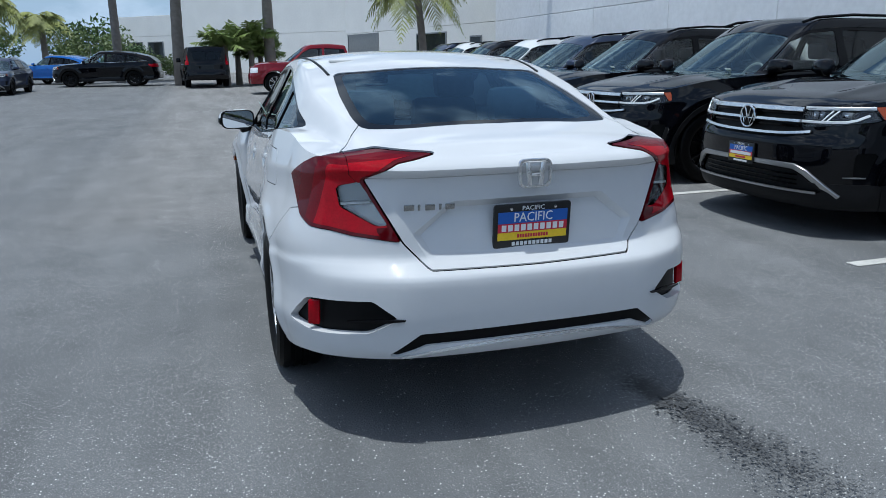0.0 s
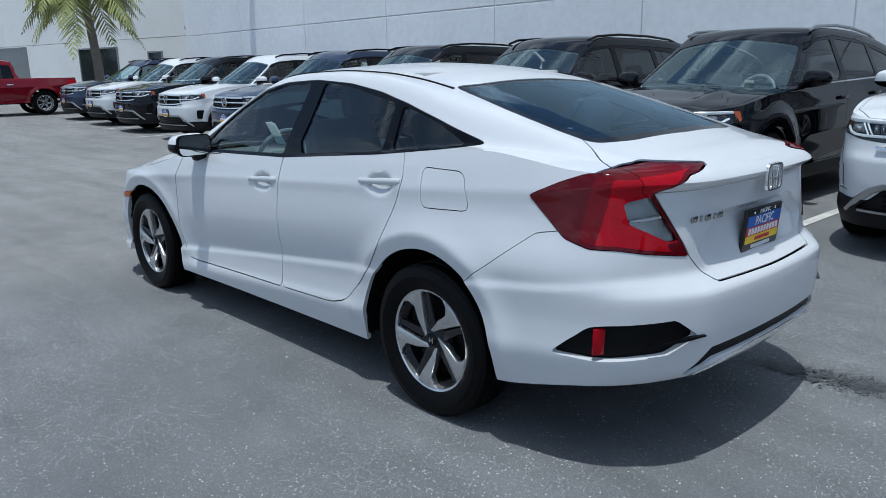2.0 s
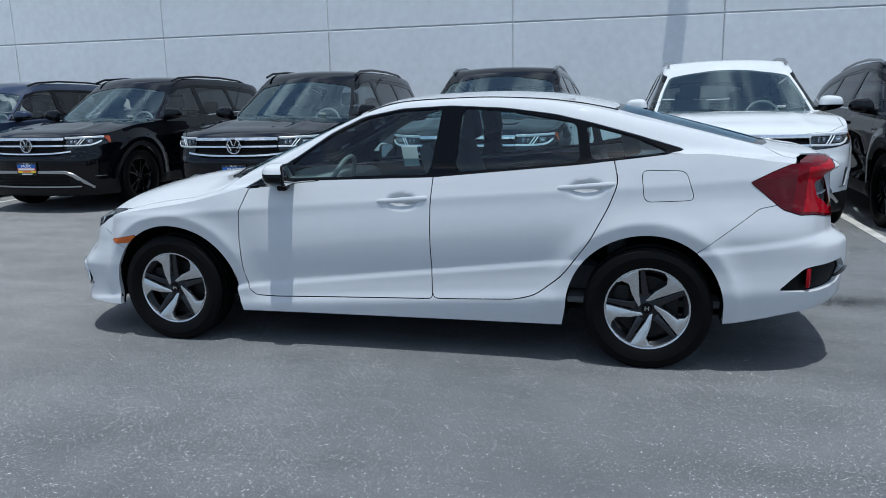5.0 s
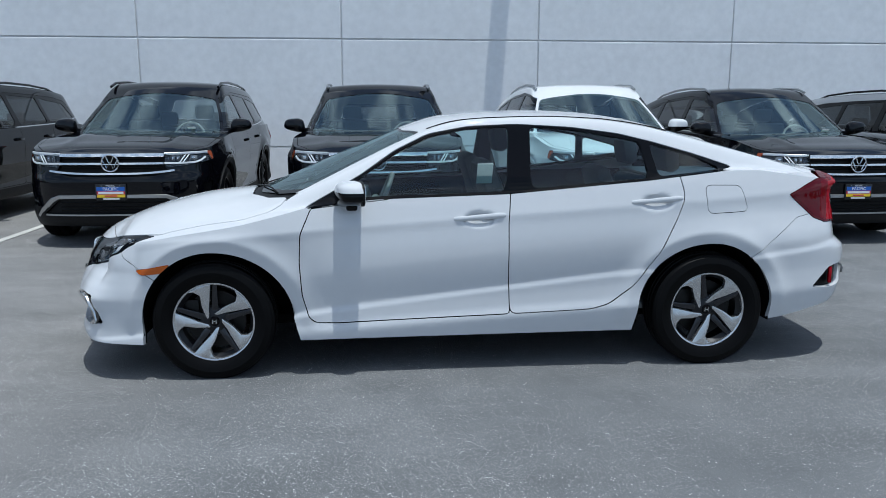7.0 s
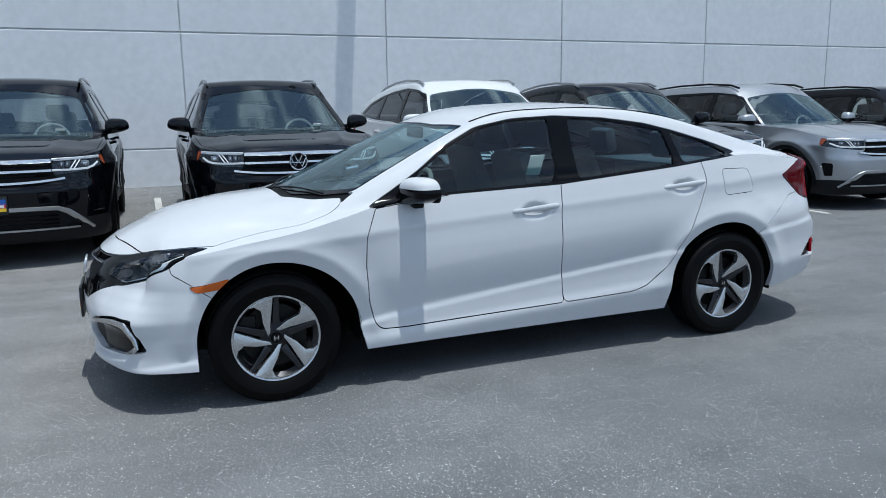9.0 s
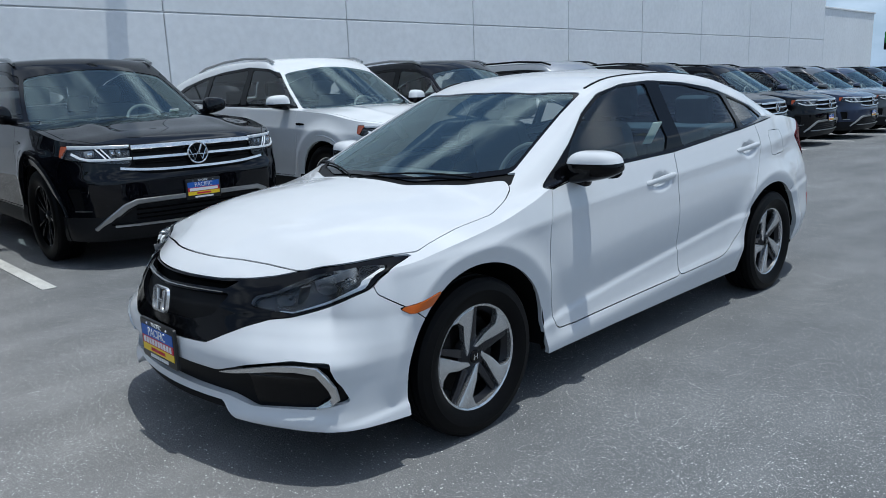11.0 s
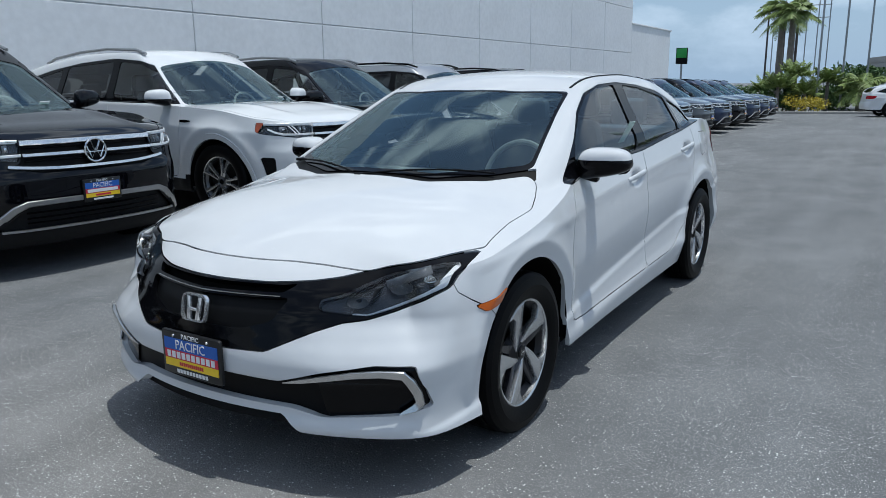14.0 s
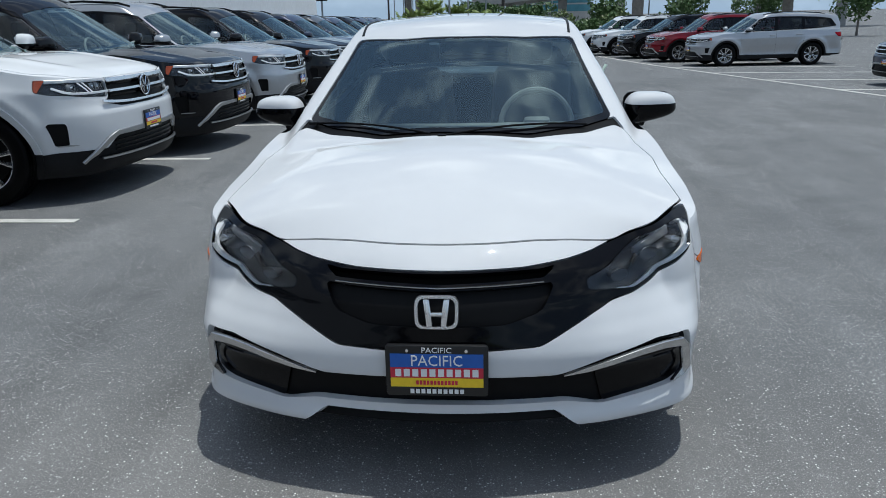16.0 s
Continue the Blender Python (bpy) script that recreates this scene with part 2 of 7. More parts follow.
def car_shell(c, step=0.022, levels=46):
    """Half a car's skin (x >= 0, front at +y) as vertices and quads, from its plan outline, side, front and rear
    profiles, shoulder line, bonnet and boot heights and the surfaces of its cabin."""
    x, y, nx, ny, s = plan_curve(c["plan"], step)
    n = len(x)
    wf, wr, ws = np.clip(ny, 0, 1) ** 2, np.clip(-ny, 0, 1) ** c.get("rear_fade", 2.0), nx**2
    zt = smooth_table(c["shoulder"])(y)
    zb = smooth_table(c["bottom"])(y)
    f_front, f_side, f_rear = (smooth_table(c[k]) for k in ("front", "side", "rear"))
    f_low = smooth_table(c["low"])
    v = np.linspace(0, 1, levels)
    z = zb[None] + (zt - zb)[None] * v[:, None]
    yy = np.repeat(y[None], levels, 0)
    d = wf * f_front(z) + ws * (f_side(z + c["rise"] * yy) + f_low(z + c["low_rise"] * yy)) + wr * f_rear(z)
    wc = (2 * np.abs(nx * ny)) ** 1.2
    for key, sg in (("corner_front", 1), ("corner_rear", -1)):
        if key in c:
            d = d + wc * (sg * ny > 0) * smooth_table(c[key])(z)
    for a in c.get("arches", ()):
        e = arch_gap(a, yy, z)
        k = c.get("crest", 0.062)
        rise = np.where(e < k, 0.25 + 0.75 * e / k, np.clip(1 - (e - k) / (k + 0.04), 0, 1) ** 2)
        d = d - ws * c["flare"] * rise * np.clip((zt - 0.01 - z) / 0.05, 0, 1) * np.clip((z - 0.24) / 0.1, 0, 1)
    for wy, wz, rad in c["wheels"] if "arches" not in c else ():
        r = np.hypot(yy - wy, z - wz)
        d = d - ws * c["flare"] * np.exp(-(((r - rad - 0.015) / 0.055) ** 2)) * (z < zt - 0.02)
    if "fender" in c:
        t = np.clip((z - zt + 0.17) / 0.17, 0, 1) * np.clip((yy - 1.35) / 0.4, 0, 1)
        d = d + ws * c["fender"] * t * t
    if "lean" in c:
        t = np.clip((1.05 - yy) / 0.5, 0, 1)
        d = d + ws * smooth_table(c["lean"])(z + c["rise"] * yy) * t * t * (3 - 2 * t)
    if "hip" in c:
        t, q = np.clip((z - 0.66) / 0.22, 0, 1), np.clip((-1.25 - yy) / 0.5, 0, 1)
        d = d + ws * c["hip"] * t * t * (3 - 2 * t) * q * q * (3 - 2 * q)
    if "waist" in c:
        near = np.clip((1.02 - np.abs(yy)) / 0.22, 0, 1)
        d = d + ws * smooth_table(c["waist"])(z + c["rise"] * yy) * near * near * (3 - 2 * near)
    for poly, depth, soft in c.get("dents", ()):
        t = np.clip(inside(poly, yy, z) / soft, 0, 1)
        d = d + ws * depth * t * t * (3 - 2 * t)
    lo = np.stack([x - nx * d, yy - ny * d, z], -1)
    lo[:, 0, 0] = lo[:, -1, 0] = 0
    # top skin
    ring = lo[-1]
    ry = ring[:, 1]
    i1 = int(np.argmin(np.abs(y - c["spine"][0]) + (s > s[-1] / 2) * 9))
    i2 = int(np.argmin(np.abs(y - c["spine"][1]) + (s < s[-1] / 2) * 9))
    sp = ry.copy()
    sp[: i1 + 1] = ry[0] + (ry[i1] - ry[0]) * (s[: i1 + 1] / s[i1])
    sp[i2:] = ry[-1] + (ry[i2] - ry[-1]) * ((s[-1] - s[i2:]) / (s[-1] - s[i2]))
    u = np.concatenate([np.linspace(0, 0.42, 34)[1:], np.linspace(0.42, 1, 22)[1:]])
    X = ring[None, :, 0] * (1 - u[:, None])
    Y = ry[None] + (sp - ry)[None] * (1 - (1 - u[:, None]) ** 2)
    edge = ring[None, :, 2]
    back = np.argsort(ry)
    half = np.maximum(np.interp(Y, ry[back], ring[back, 0]), 1e-4)
    side_z = np.interp(Y, ry[back], ring[back, 2])
    mid_z = smooth_table(c["spine_z"])
    ridge = mid_z(Y)
    for k in (0, -1):
        ridge = ridge + (ring[k, 2] - mid_z(ry[k])) * np.exp(-(((Y - ry[k]) / 0.07) ** 2))
    ends = c.get("nose_crown", 0.9) * np.clip((Y - ry[0] + 0.8) / 0.6, 0, 1) + 0.9 * np.clip((ry[-1] + 0.6 - Y) / 0.5, 0, 1)
    Z = ridge - (ridge - side_z) * np.clip(X / half, 0, 1) ** (c["crown"] + ends)
    G = c["cabin"](X, Y, smooth_table(c["shoulder"])(Y))
    Z2 = smax(Z, G, 0.03)
    Z2 = np.where(u[:, None] < 0.03, np.minimum(Z2, edge + 0.012), Z2)
    if "bonnet" in c:
        Z2 = Z2 + c["bonnet"](X, Y)
    hi = np.stack([X, Y, Z2], -1)
    # relax the bonnet between its edge and the scuttle
    for _ in range(c.get("relax", 0)):
        near = np.concatenate([lo[-1:], hi, hi[-2:-1] * (-1, 1, 1)])
        near = np.concatenate([near[:, 1:2] * (-1, 1, 1), near, near[:, -2:-1] * (-1, 1, 1)], 1)
        mean = (near[:-2, 1:-1] + near[2:, 1:-1] + near[1:-1, :-2] + near[1:-1, 2:]) / 4
        hi = hi + (mean - hi) * 0.5 * np.clip((Y - 1.27) / 0.12, 0, 1)[..., None]
    V = np.concatenate([lo, hi]).reshape(-1, 3)
    R = levels + len(u)
    idx = np.arange(R * n).reshape(R, n)
    F = np.stack([idx[:-1, :-1], idx[:-1, 1:], idx[1:, 1:], idx[1:, :-1]], -1).reshape(-1, 4)[:, ::-1]
    return V, F


def vertex_normals(V, F):
    N = np.zeros_like(V)
    fn = np.cross(V[F[:, 2]] - V[F[:, 0]], V[F[:, 3]] - V[F[:, 1]])
    for k in range(4):
        np.add.at(N, F[:, k], fn)
    return N / np.maximum(np.linalg.norm(N, axis=1), 1e-9)[:, None]


def rounded(pts, r=0.02, n=4):
    """A polygon with its corners rounded off."""
    p = np.array(pts, float)
    out_pts = []
    for i in range(len(p)):
        a, b, c = p[i - 1], p[i], p[(i + 1) % len(p)]
        la, lc = np.linalg.norm(a - b), np.linalg.norm(c - b)
        k = min(r, la * 0.45, lc * 0.45)
        p0, p1 = b + (a - b) / la * k, b + (c - b) / lc * k
        for t in np.linspace(0, 1, n):
            out_pts.append((1 - t) ** 2 * p0 + 2 * t * (1 - t) * b + t * t * p1)
    return np.array(out_pts)


def inside(poly, a, b):
    """Signed distance to a polygon's outline, positive inside."""
    p = np.asarray(poly, float)
    q = np.roll(p, -1, 0)
    d2 = np.full(a.shape, 1e9)
    odd = np.zeros(a.shape, bool)
    for (x0, y0), (x1, y1) in zip(p, q):
        ex, ey = x1 - x0, y1 - y0
        t = np.clip(((a - x0) * ex + (b - y0) * ey) / max(ex * ex + ey * ey, 1e-12), 0, 1)
        d2 = np.minimum(d2, (a - x0 - t * ex) ** 2 + (b - y0 - t * ey) ** 2)
        cross = (y0 > b) != (y1 > b)
        if y1 != y0:
            odd ^= cross & (a < (x1 - x0) * (b - y0) / (y1 - y0) + x0)
    return np.where(odd, 1, -1) * np.sqrt(d2)


class Skin:
    """A half skin that can be cut along the zero line of any field into panels."""

    def __init__(self, V, F):
        self.V = [tuple(v) for v in V]
        self.N = [tuple(v) for v in vertex_normals(V, F)]
        self.faces = [tuple(int(i) for i in f) for f in F]

    def split(self, faces, field, gap=0.0):
        """Faces where field > gap, and faces where field < -gap."""
        A = np.array(self.V)
        val = field(A[:, 0], A[:, 1], A[:, 2])
        return self._keep(faces, val - gap), self._keep(faces, -val - gap)

    def _keep(self, faces, val):
        kept, made = [], {}
        V, N = self.V, self.N
        v = val.tolist()
        for f in faces:
            w = [v[i] for i in f]
            if min(w) > 0:
                kept.append(f)
                continue
            if max(w) <= 0:
                continue
            poly = []
            for k in range(len(f)):
                i, j = f[k - 1], f[k]
                a, b = w[k - 1], w[k]
                if (a > 0) != (b > 0):
                    key = (i, j) if i < j else (j, i)
                    if key not in made:
                        t = a / (a - b)
                        made[key] = len(V)
                        V.append(tuple(p + (q - p) * t for p, q in zip(V[i], V[j])))
                        N.append(tuple(p + (q - p) * t for p, q in zip(N[i], N[j])))
                    poly.append(made[key])
                if b > 0:
                    poly.append(j)
            if len(poly) > 2:
                kept.append(tuple(poly))
        return kept


# ---------------------------------------------------------------- mesh makers
def empty(name):
    o = new(name)
    o.empty_display_size = 0.2
    return o


def add_mesh(name, verts, faces, mat, parent=None, label="", smooth=True, sharp=35):
    me = bpy.data.meshes.new(name)
    me.from_pydata([tuple(map(float, v)) for v in verts], [], [tuple(f) for f in faces])
    me.materials.append(mat)
    if smooth:
        me.shade_smooth()
        if sharp:
            me.set_sharp_from_angle(angle=radians(sharp))
    me.update()
    o = new(name, me)
    o.parent = parent
    if label:
        o["label"] = label
    return o


def part(name, bm, mat, parent=None, label="", smooth=True, sharp=35):
    """One bmesh linked as one mesh object under a thing or a part."""
    bmesh.ops.recalc_face_normals(bm, faces=bm.faces[:])
    me = bpy.data.meshes.new(name)
    bm.to_mesh(me)
    bm.free()
    me.materials.append(mat)
    if smooth:
        me.shade_smooth()
        if sharp:
            me.set_sharp_from_angle(angle=radians(sharp))
    o = new(name, me)
    o.parent = parent
    if label:
        o["label"] = label
    return o


def panel(name, skin, faces, mat, parent, label="", side="both", depth=0.007, push=0.0, sharp=40):
    """A panel cut from a skin, with turned-in edges; side: both, L (x < 0) or R."""
    if not faces:
        return None
    used = sorted({i for f in faces for i in f})
    at = {i: k for k, i in enumerate(used)}
    P = np.array([skin.V[i] for i in used])
    N = np.array([skin.N[i] for i in used])
    P = P + N * push
    fs = [tuple(at[i] for i in f) for f in faces]
    edges = {}
    for f in fs:
        for k in range(len(f)):
            a, b = f[k - 1], f[k]
            key = (a, b) if a < b else (b, a)
            edges[key] = None if key in edges else (a, b)
    V, F = P.tolist(), list(fs)
    if depth:
        rim, low = {}, {}
        for e in edges.values():
            if e is None or (abs(P[e[0], 0]) < 1e-5 and abs(P[e[1], 0]) < 1e-5):
                continue
            for i in e:
                if i not in rim:
                    rim[i] = len(V)
                    V.append(P[i].tolist())
                    low[i] = len(V)
                    V.append((P[i] - N[i] * depth).tolist())
            a, b = e
            F.append((rim[b], rim[a], low[a], low[b]))
    n = len(V)
    if side == "both":
        m = {}
        V2 = list(V)
        for i, v in enumerate(V):
            if abs(v[0]) < 1e-5:
                m[i] = i
            else:
                m[i] = len(V2)
                V2.append([-v[0], v[1], v[2]])
        F = F + [tuple(m[i] for i in reversed(f)) for f in F]
        V = V2
    elif side == "L":
        V = [[-v[0], v[1], v[2]] for v in V]
        F = [tuple(reversed(f)) for f in F]
    return add_mesh(name, V, F, mat, parent, label, True, sharp)


def box_bm(size, at=(0, 0, 0), bevel=0.0, turn=(0, 0, 0), taper=None):
    bm = bmesh.new()
    bmesh.ops.create_cube(bm, size=1)
    for v in bm.verts:
        v.co = Vector((v.co.x * size[0], v.co.y * size[1], v.co.z * size[2]))
        if taper and v.co.z > 0:
            v.co.x *= taper[0]
            v.co.y *= taper[1]
    if bevel:
        bmesh.ops.bevel(bm, geom=bm.edges[:], offset=bevel, segments=2, affect="EDGES", profile=0.5)
    bmesh.ops.transform(bm, matrix=pose(*at, *turn), verts=bm.verts[:])
    return bm


def merge(*bms):
    """Several bmeshes joined into the first."""
    base = bms[0]
    for b in bms[1:]:
        me = bpy.data.meshes.new("join")
        b.to_mesh(me)
        b.free()
        base.from_mesh(me)
        bpy.data.meshes.remove(me)
    return base


def tube_bm(points, radius, sides=8, flat=1.0):
    """A tube along points; radius may be a list."""
    bm = bmesh.new()
    pts = [Vector(p) for p in points]
    rings = []
    for i, p in enumerate(pts):
        d = (pts[min(i + 1, len(pts) - 1)] - pts[max(i - 1, 0)]).normalized()
        up = Vector((0, 0, 1)) if abs(d.z) < 0.9 else Vector((0, 1, 0))
        a = d.cross(up).normalized()
        b = a.cross(d)
        r = radius[i] if isinstance(radius, (list, tuple)) else radius
        rings.append([bm.verts.new(p + a * math.cos(q) * r + b * math.sin(q) * r * flat)
                      for q in (2 * math.pi * k / sides for k in range(sides))])
    for r0, r1 in zip(rings, rings[1:]):
        for k in range(sides):
            bm.faces.new((r0[k], r0[(k + 1) % sides], r1[(k + 1) % sides], r1[k]))
    bm.faces.new(rings[0][::-1])
    bm.faces.new(rings[-1])
    return bm


def lathe_bm(profile, seg=48):
    """A profile of (radius, x) turned about the x axis."""
    bm = bmesh.new()
    rings = []
    for k in range(seg):
        a = 2 * math.pi * k / seg
        rings.append([bm.verts.new((x, r * math.cos(a), r * math.sin(a))) for r, x in profile])
    for k in range(seg):
        r0, r1 = rings[k], rings[(k + 1) % seg]
        for i in range(len(profile) - 1):
            bm.faces.new((r0[i], r0[i + 1], r1[i + 1], r1[i]))
    return bm


def slab_bm(poly, thick, bevel=0.0):
    """A polygon in (x, z) made thick along y, front face at y = +thick / 2."""
    bm = bmesh.new()
    vs = [bm.verts.new((x, thick / 2, z)) for x, z in poly]
    f = bm.faces.new(vs)
    ex = bmesh.ops.extrude_face_region(bm, geom=[f])
    bmesh.ops.translate(bm, vec=(0, -thick, 0), verts=[g for g in ex["geom"] if isinstance(g, bmesh.types.BMVert)])
    if bevel:
        bmesh.ops.recalc_face_normals(bm, faces=bm.faces[:])
        es = [e for e in bm.edges if abs(e.verts[0].co.y - thick / 2) < 1e-6 and abs(e.verts[1].co.y - thick / 2) < 1e-6]
        bmesh.ops.bevel(bm, geom=es, offset=bevel, segments=2, affect="EDGES", profile=0.5)
    return bm


def moved(bm, m):
    bmesh.ops.transform(bm, matrix=m, verts=bm.verts[:])
    return bm


def strip_bm(points, width, thick, normal_hint):
    """A flat bar along points: width across, thick along the hint."""
    bm = bmesh.new()
    pts = [Vector(p) for p in points]
    rings = []
    for i, p in enumerate(pts):
        d = (pts[min(i + 1, len(pts) - 1)] - pts[max(i - 1, 0)]).normalized()
        n = (Vector(normal_hint) - d * d.dot(Vector(normal_hint))).normalized()
        b = d.cross(n)
        w = width[i] if isinstance(width, (list, tuple)) else width
        rings.append([bm.verts.new(p + n * a * thick / 2 + b * c * w / 2) for a, c in ((1, -0.8), (1, 0.8), (0.4, 1), (-1, 1), (-1, -1), (0.4, -1))])
    for r0, r1 in zip(rings, rings[1:]):
        for k in range(6):
            bm.faces.new((r0[k], r0[(k + 1) % 6], r1[(k + 1) % 6], r1[k]))
    bm.faces.new(rings[0][::-1])
    bm.faces.new(rings[-1])
    return bm


def text_mesh(body, size, depth=0.0008):
    cu = bpy.data.curves.new("lettering", "FONT")
    cu.body, cu.size, cu.align_x, cu.align_y, cu.extrude = body, size, "CENTER", "CENTER", depth
    cu.resolution_u = 2
    ob = bpy.data.objects.new("lettering", cu)
    me = bpy.data.meshes.new_from_object(ob)
    bpy.data.objects.remove(ob)
    bpy.data.curves.remove(cu)
    return me


def surface_y(skin_v, x, z, rear=False):
    """How far forward (or back) the skin reaches at x, z."""
    A = skin_v
    sel = A[:, 1] < 0 if rear else A[:, 1] > 0
    B = A[sel]
    d = (B[:, 0] - abs(x)) ** 2 + (B[:, 2] - z) ** 2
    k = np.argsort(d)[:6]
    w = 1 / (d[k] + 1e-6)
    return float((B[k, 1] * w).sum() / w.sum())


def surface_x(skin_v, y, z):
    B = skin_v[skin_v[:, 0] > 0.3]
    d = (B[:, 1] - y) ** 2 + (B[:, 2] - z) ** 2
    k = np.argsort(d)[:6]
    w = 1 / (d[k] + 1e-6)
    return float((B[k, 0] * w).sum() / w.sum())


# ---------------------------------------------------------------- the white sedan's form
def sedan_cabin(x, y, zs):
    roof = smooth_table([(0.6, 1.22), (0.3, 1.335), (0.1, 1.382), (-0.15, 1.406), (-0.45, 1.414), (-0.75, 1.402), (-1.0, 1.37),
                         (-1.3, 1.30), (-1.6, 1.222), (-1.8, 1.168), (-1.95, 1.125), (-2.05, 1.095), (-2.3, 0.98)])(y) - 0.045 * (x / 0.6) ** 2
    screen = 0.940 + 0.4345 * (1.21 - y) - 0.22 * x**2
    xs = smooth_table([(1.2, 0.725), (0.9, 0.765), (0.5, 0.787), (0.0, 0.797), (-0.8, 0.797), (-1.3, 0.742), (-1.5, 0.692), (-1.7, 0.645), (-2.0, 0.60), (-2.25, 0.48)])(y)
    side = zs + 1.60 * (xs - x) + 0.90 * (xs - x) ** 2
    return smin(smin(roof, screen, 0.05), side, 0.05)


def sedan_bonnet(x, y):
    ridge = 0.40 + 0.17 * (y - 1.0)
    return -0.004 * np.exp(-(((x - ridge + 0.16) / 0.12) ** 2)) * np.clip((y - 0.95) / 0.25, 0, 1) * np.clip((1.95 - y) / 0.5, 0, 1)


SEDAN = dict(
    plan=[(0, 2.238), (0.30, 2.210), (0.56, 2.136), (0.800, 1.985), (0.870, 1.745), (0.874, 1.45), (0.868, 1.0), (0.860, 0.3), (0.866, -0.4),
          (0.880, -1.0), (0.892, -1.4), (0.884, -1.72), (0.850, -1.97), (0.778, -2.135), (0.665, -2.245), (0.54, -2.315), (0.47, -2.340), (0.30, -2.362), (0, -2.375)],
    corner_front=[(0.3, 0.0), (0.43, 0.0), (0.48, 0.025), (0.53, 0.066), (0.59, 0.104), (0.66, 0.104), (0.76, 0.104)],
    corner_rear=[(0.5, 0.0), (0.60, 0.002), (0.66, 0.007), (0.76, 0.012), (0.95, 0.020), (1.05, 0.035)],
    shoulder=[(-2.4, 1.035), (-2.2, 1.03), (-2.0, 1.04), (-1.8, 1.065), (-1.6, 1.085), (-1.43, 1.085), (-1.0, 1.04), (-0.23, 0.972), (0.5, 0.945), (0.80, 0.918),
              (1.0, 0.872), (1.2, 0.825), (1.5, 0.778), (1.75, 0.735), (2.0, 0.69), (2.28, 0.66)],
    bottom=[(-2.4, 0.335), (-2.1, 0.318), (-1.7, 0.25), (-1.0, 0.205), (0.95, 0.20), (1.6, 0.20), (1.9, 0.205), (2.12, 0.208), (2.28, 0.225)],
    front=[(0.14, 0.10), (0.195, 0.03), (0.225, 0.012), (0.28, 0.03), (0.36, 0.03), (0.395, 0.012), (0.45, 0.01), (0.52, 0.018), (0.59, 0.03), (0.64, 0.06), (0.68, 0.095), (0.72, 0.155), (0.78, 0.24)],
    side=[(0.10, 0.06), (0.22, 0.028), (0.30, 0.014), (0.36, 0.020), (0.42, 0.024), (0.62, 0.014), (0.80, 0.005), (0.845, 0.0), (0.862, 0.004), (0.93, 0.022), (1.0, 0.045), (1.1, 0.08)],
    lean=[(0.22, 0.0), (0.50, 0.0), (0.62, 0.006), (0.70, 0.017), (0.80, 0.037), (0.86, 0.047), (1.1, 0.052)],
    rear=[(0.28, 0.16), (0.335, 0.045), (0.37, 0.022), (0.42, 0.014), (0.5, 0.004), (0.60, 0.0), (0.632, 0.004), (0.66, 0.040), (0.695, 0.082), (0.80, 0.091), (0.90, 0.098), (0.945, 0.100), (0.962, 0.100), (0.970, 0.096), (0.990, 0.062), (0.998, 0.055), (1.007, 0.058), (1.025, 0.082), (1.04, 0.105), (1.06, 0.14)],
    waist=[(0.22, 0.0), (0.29, 0.004), (0.34, 0.013), (0.42, 0.014), (0.62, 0.005), (0.80, 0.0), (1.2, 0.0)],
    low=[(0.30, 0.0), (0.425, 0.0), (0.45, 0.009), (0.50, 0.006), (0.64, 0.0)],
    rise=0.065, low_rise=0.11, flare=0.016, rear_fade=3.0, hip=0.045, fender=0.040,
    arches=[(1.35, 0.315, 0.365, 0.418, 0.372, 0.03), (-1.35, 0.315, 0.408, 0.362, 0.378, 0.02)],
    wheels=[(1.35, 0.315, 0.362), (-1.35, 0.315, 0.362)],
    spine=(0.8, -1.0), crown=2.1, nose_crown=0.4, relax=60,
    spine_z=[(-2.4, 1.05), (-2.25, 1.072), (-2.1, 1.09), (-1.8, 1.10), (-1.5, 1.10), (-0.5, 1.0), (0.8, 0.95), (1.1, 0.948), (1.4, 0.933), (1.7, 0.878), (1.9, 0.815), (2.0, 0.772), (2.07, 0.735), (2.12, 0.70), (2.17, 0.66)],
    dents=[([(-0.065 + 0.095 * math.cos(k * 0.3927), 0.838 + 0.050 * math.sin(k * 0.3927)) for k in range(16)], 0.022, 0.030),
           ([(-1.037 + 0.095 * math.cos(k * 0.3927), 0.919 + 0.050 * math.sin(k * 0.3927)) for k in range(16)], 0.022, 0.030)],
    cabin=sedan_cabin, bonnet=sedan_bonnet,
)


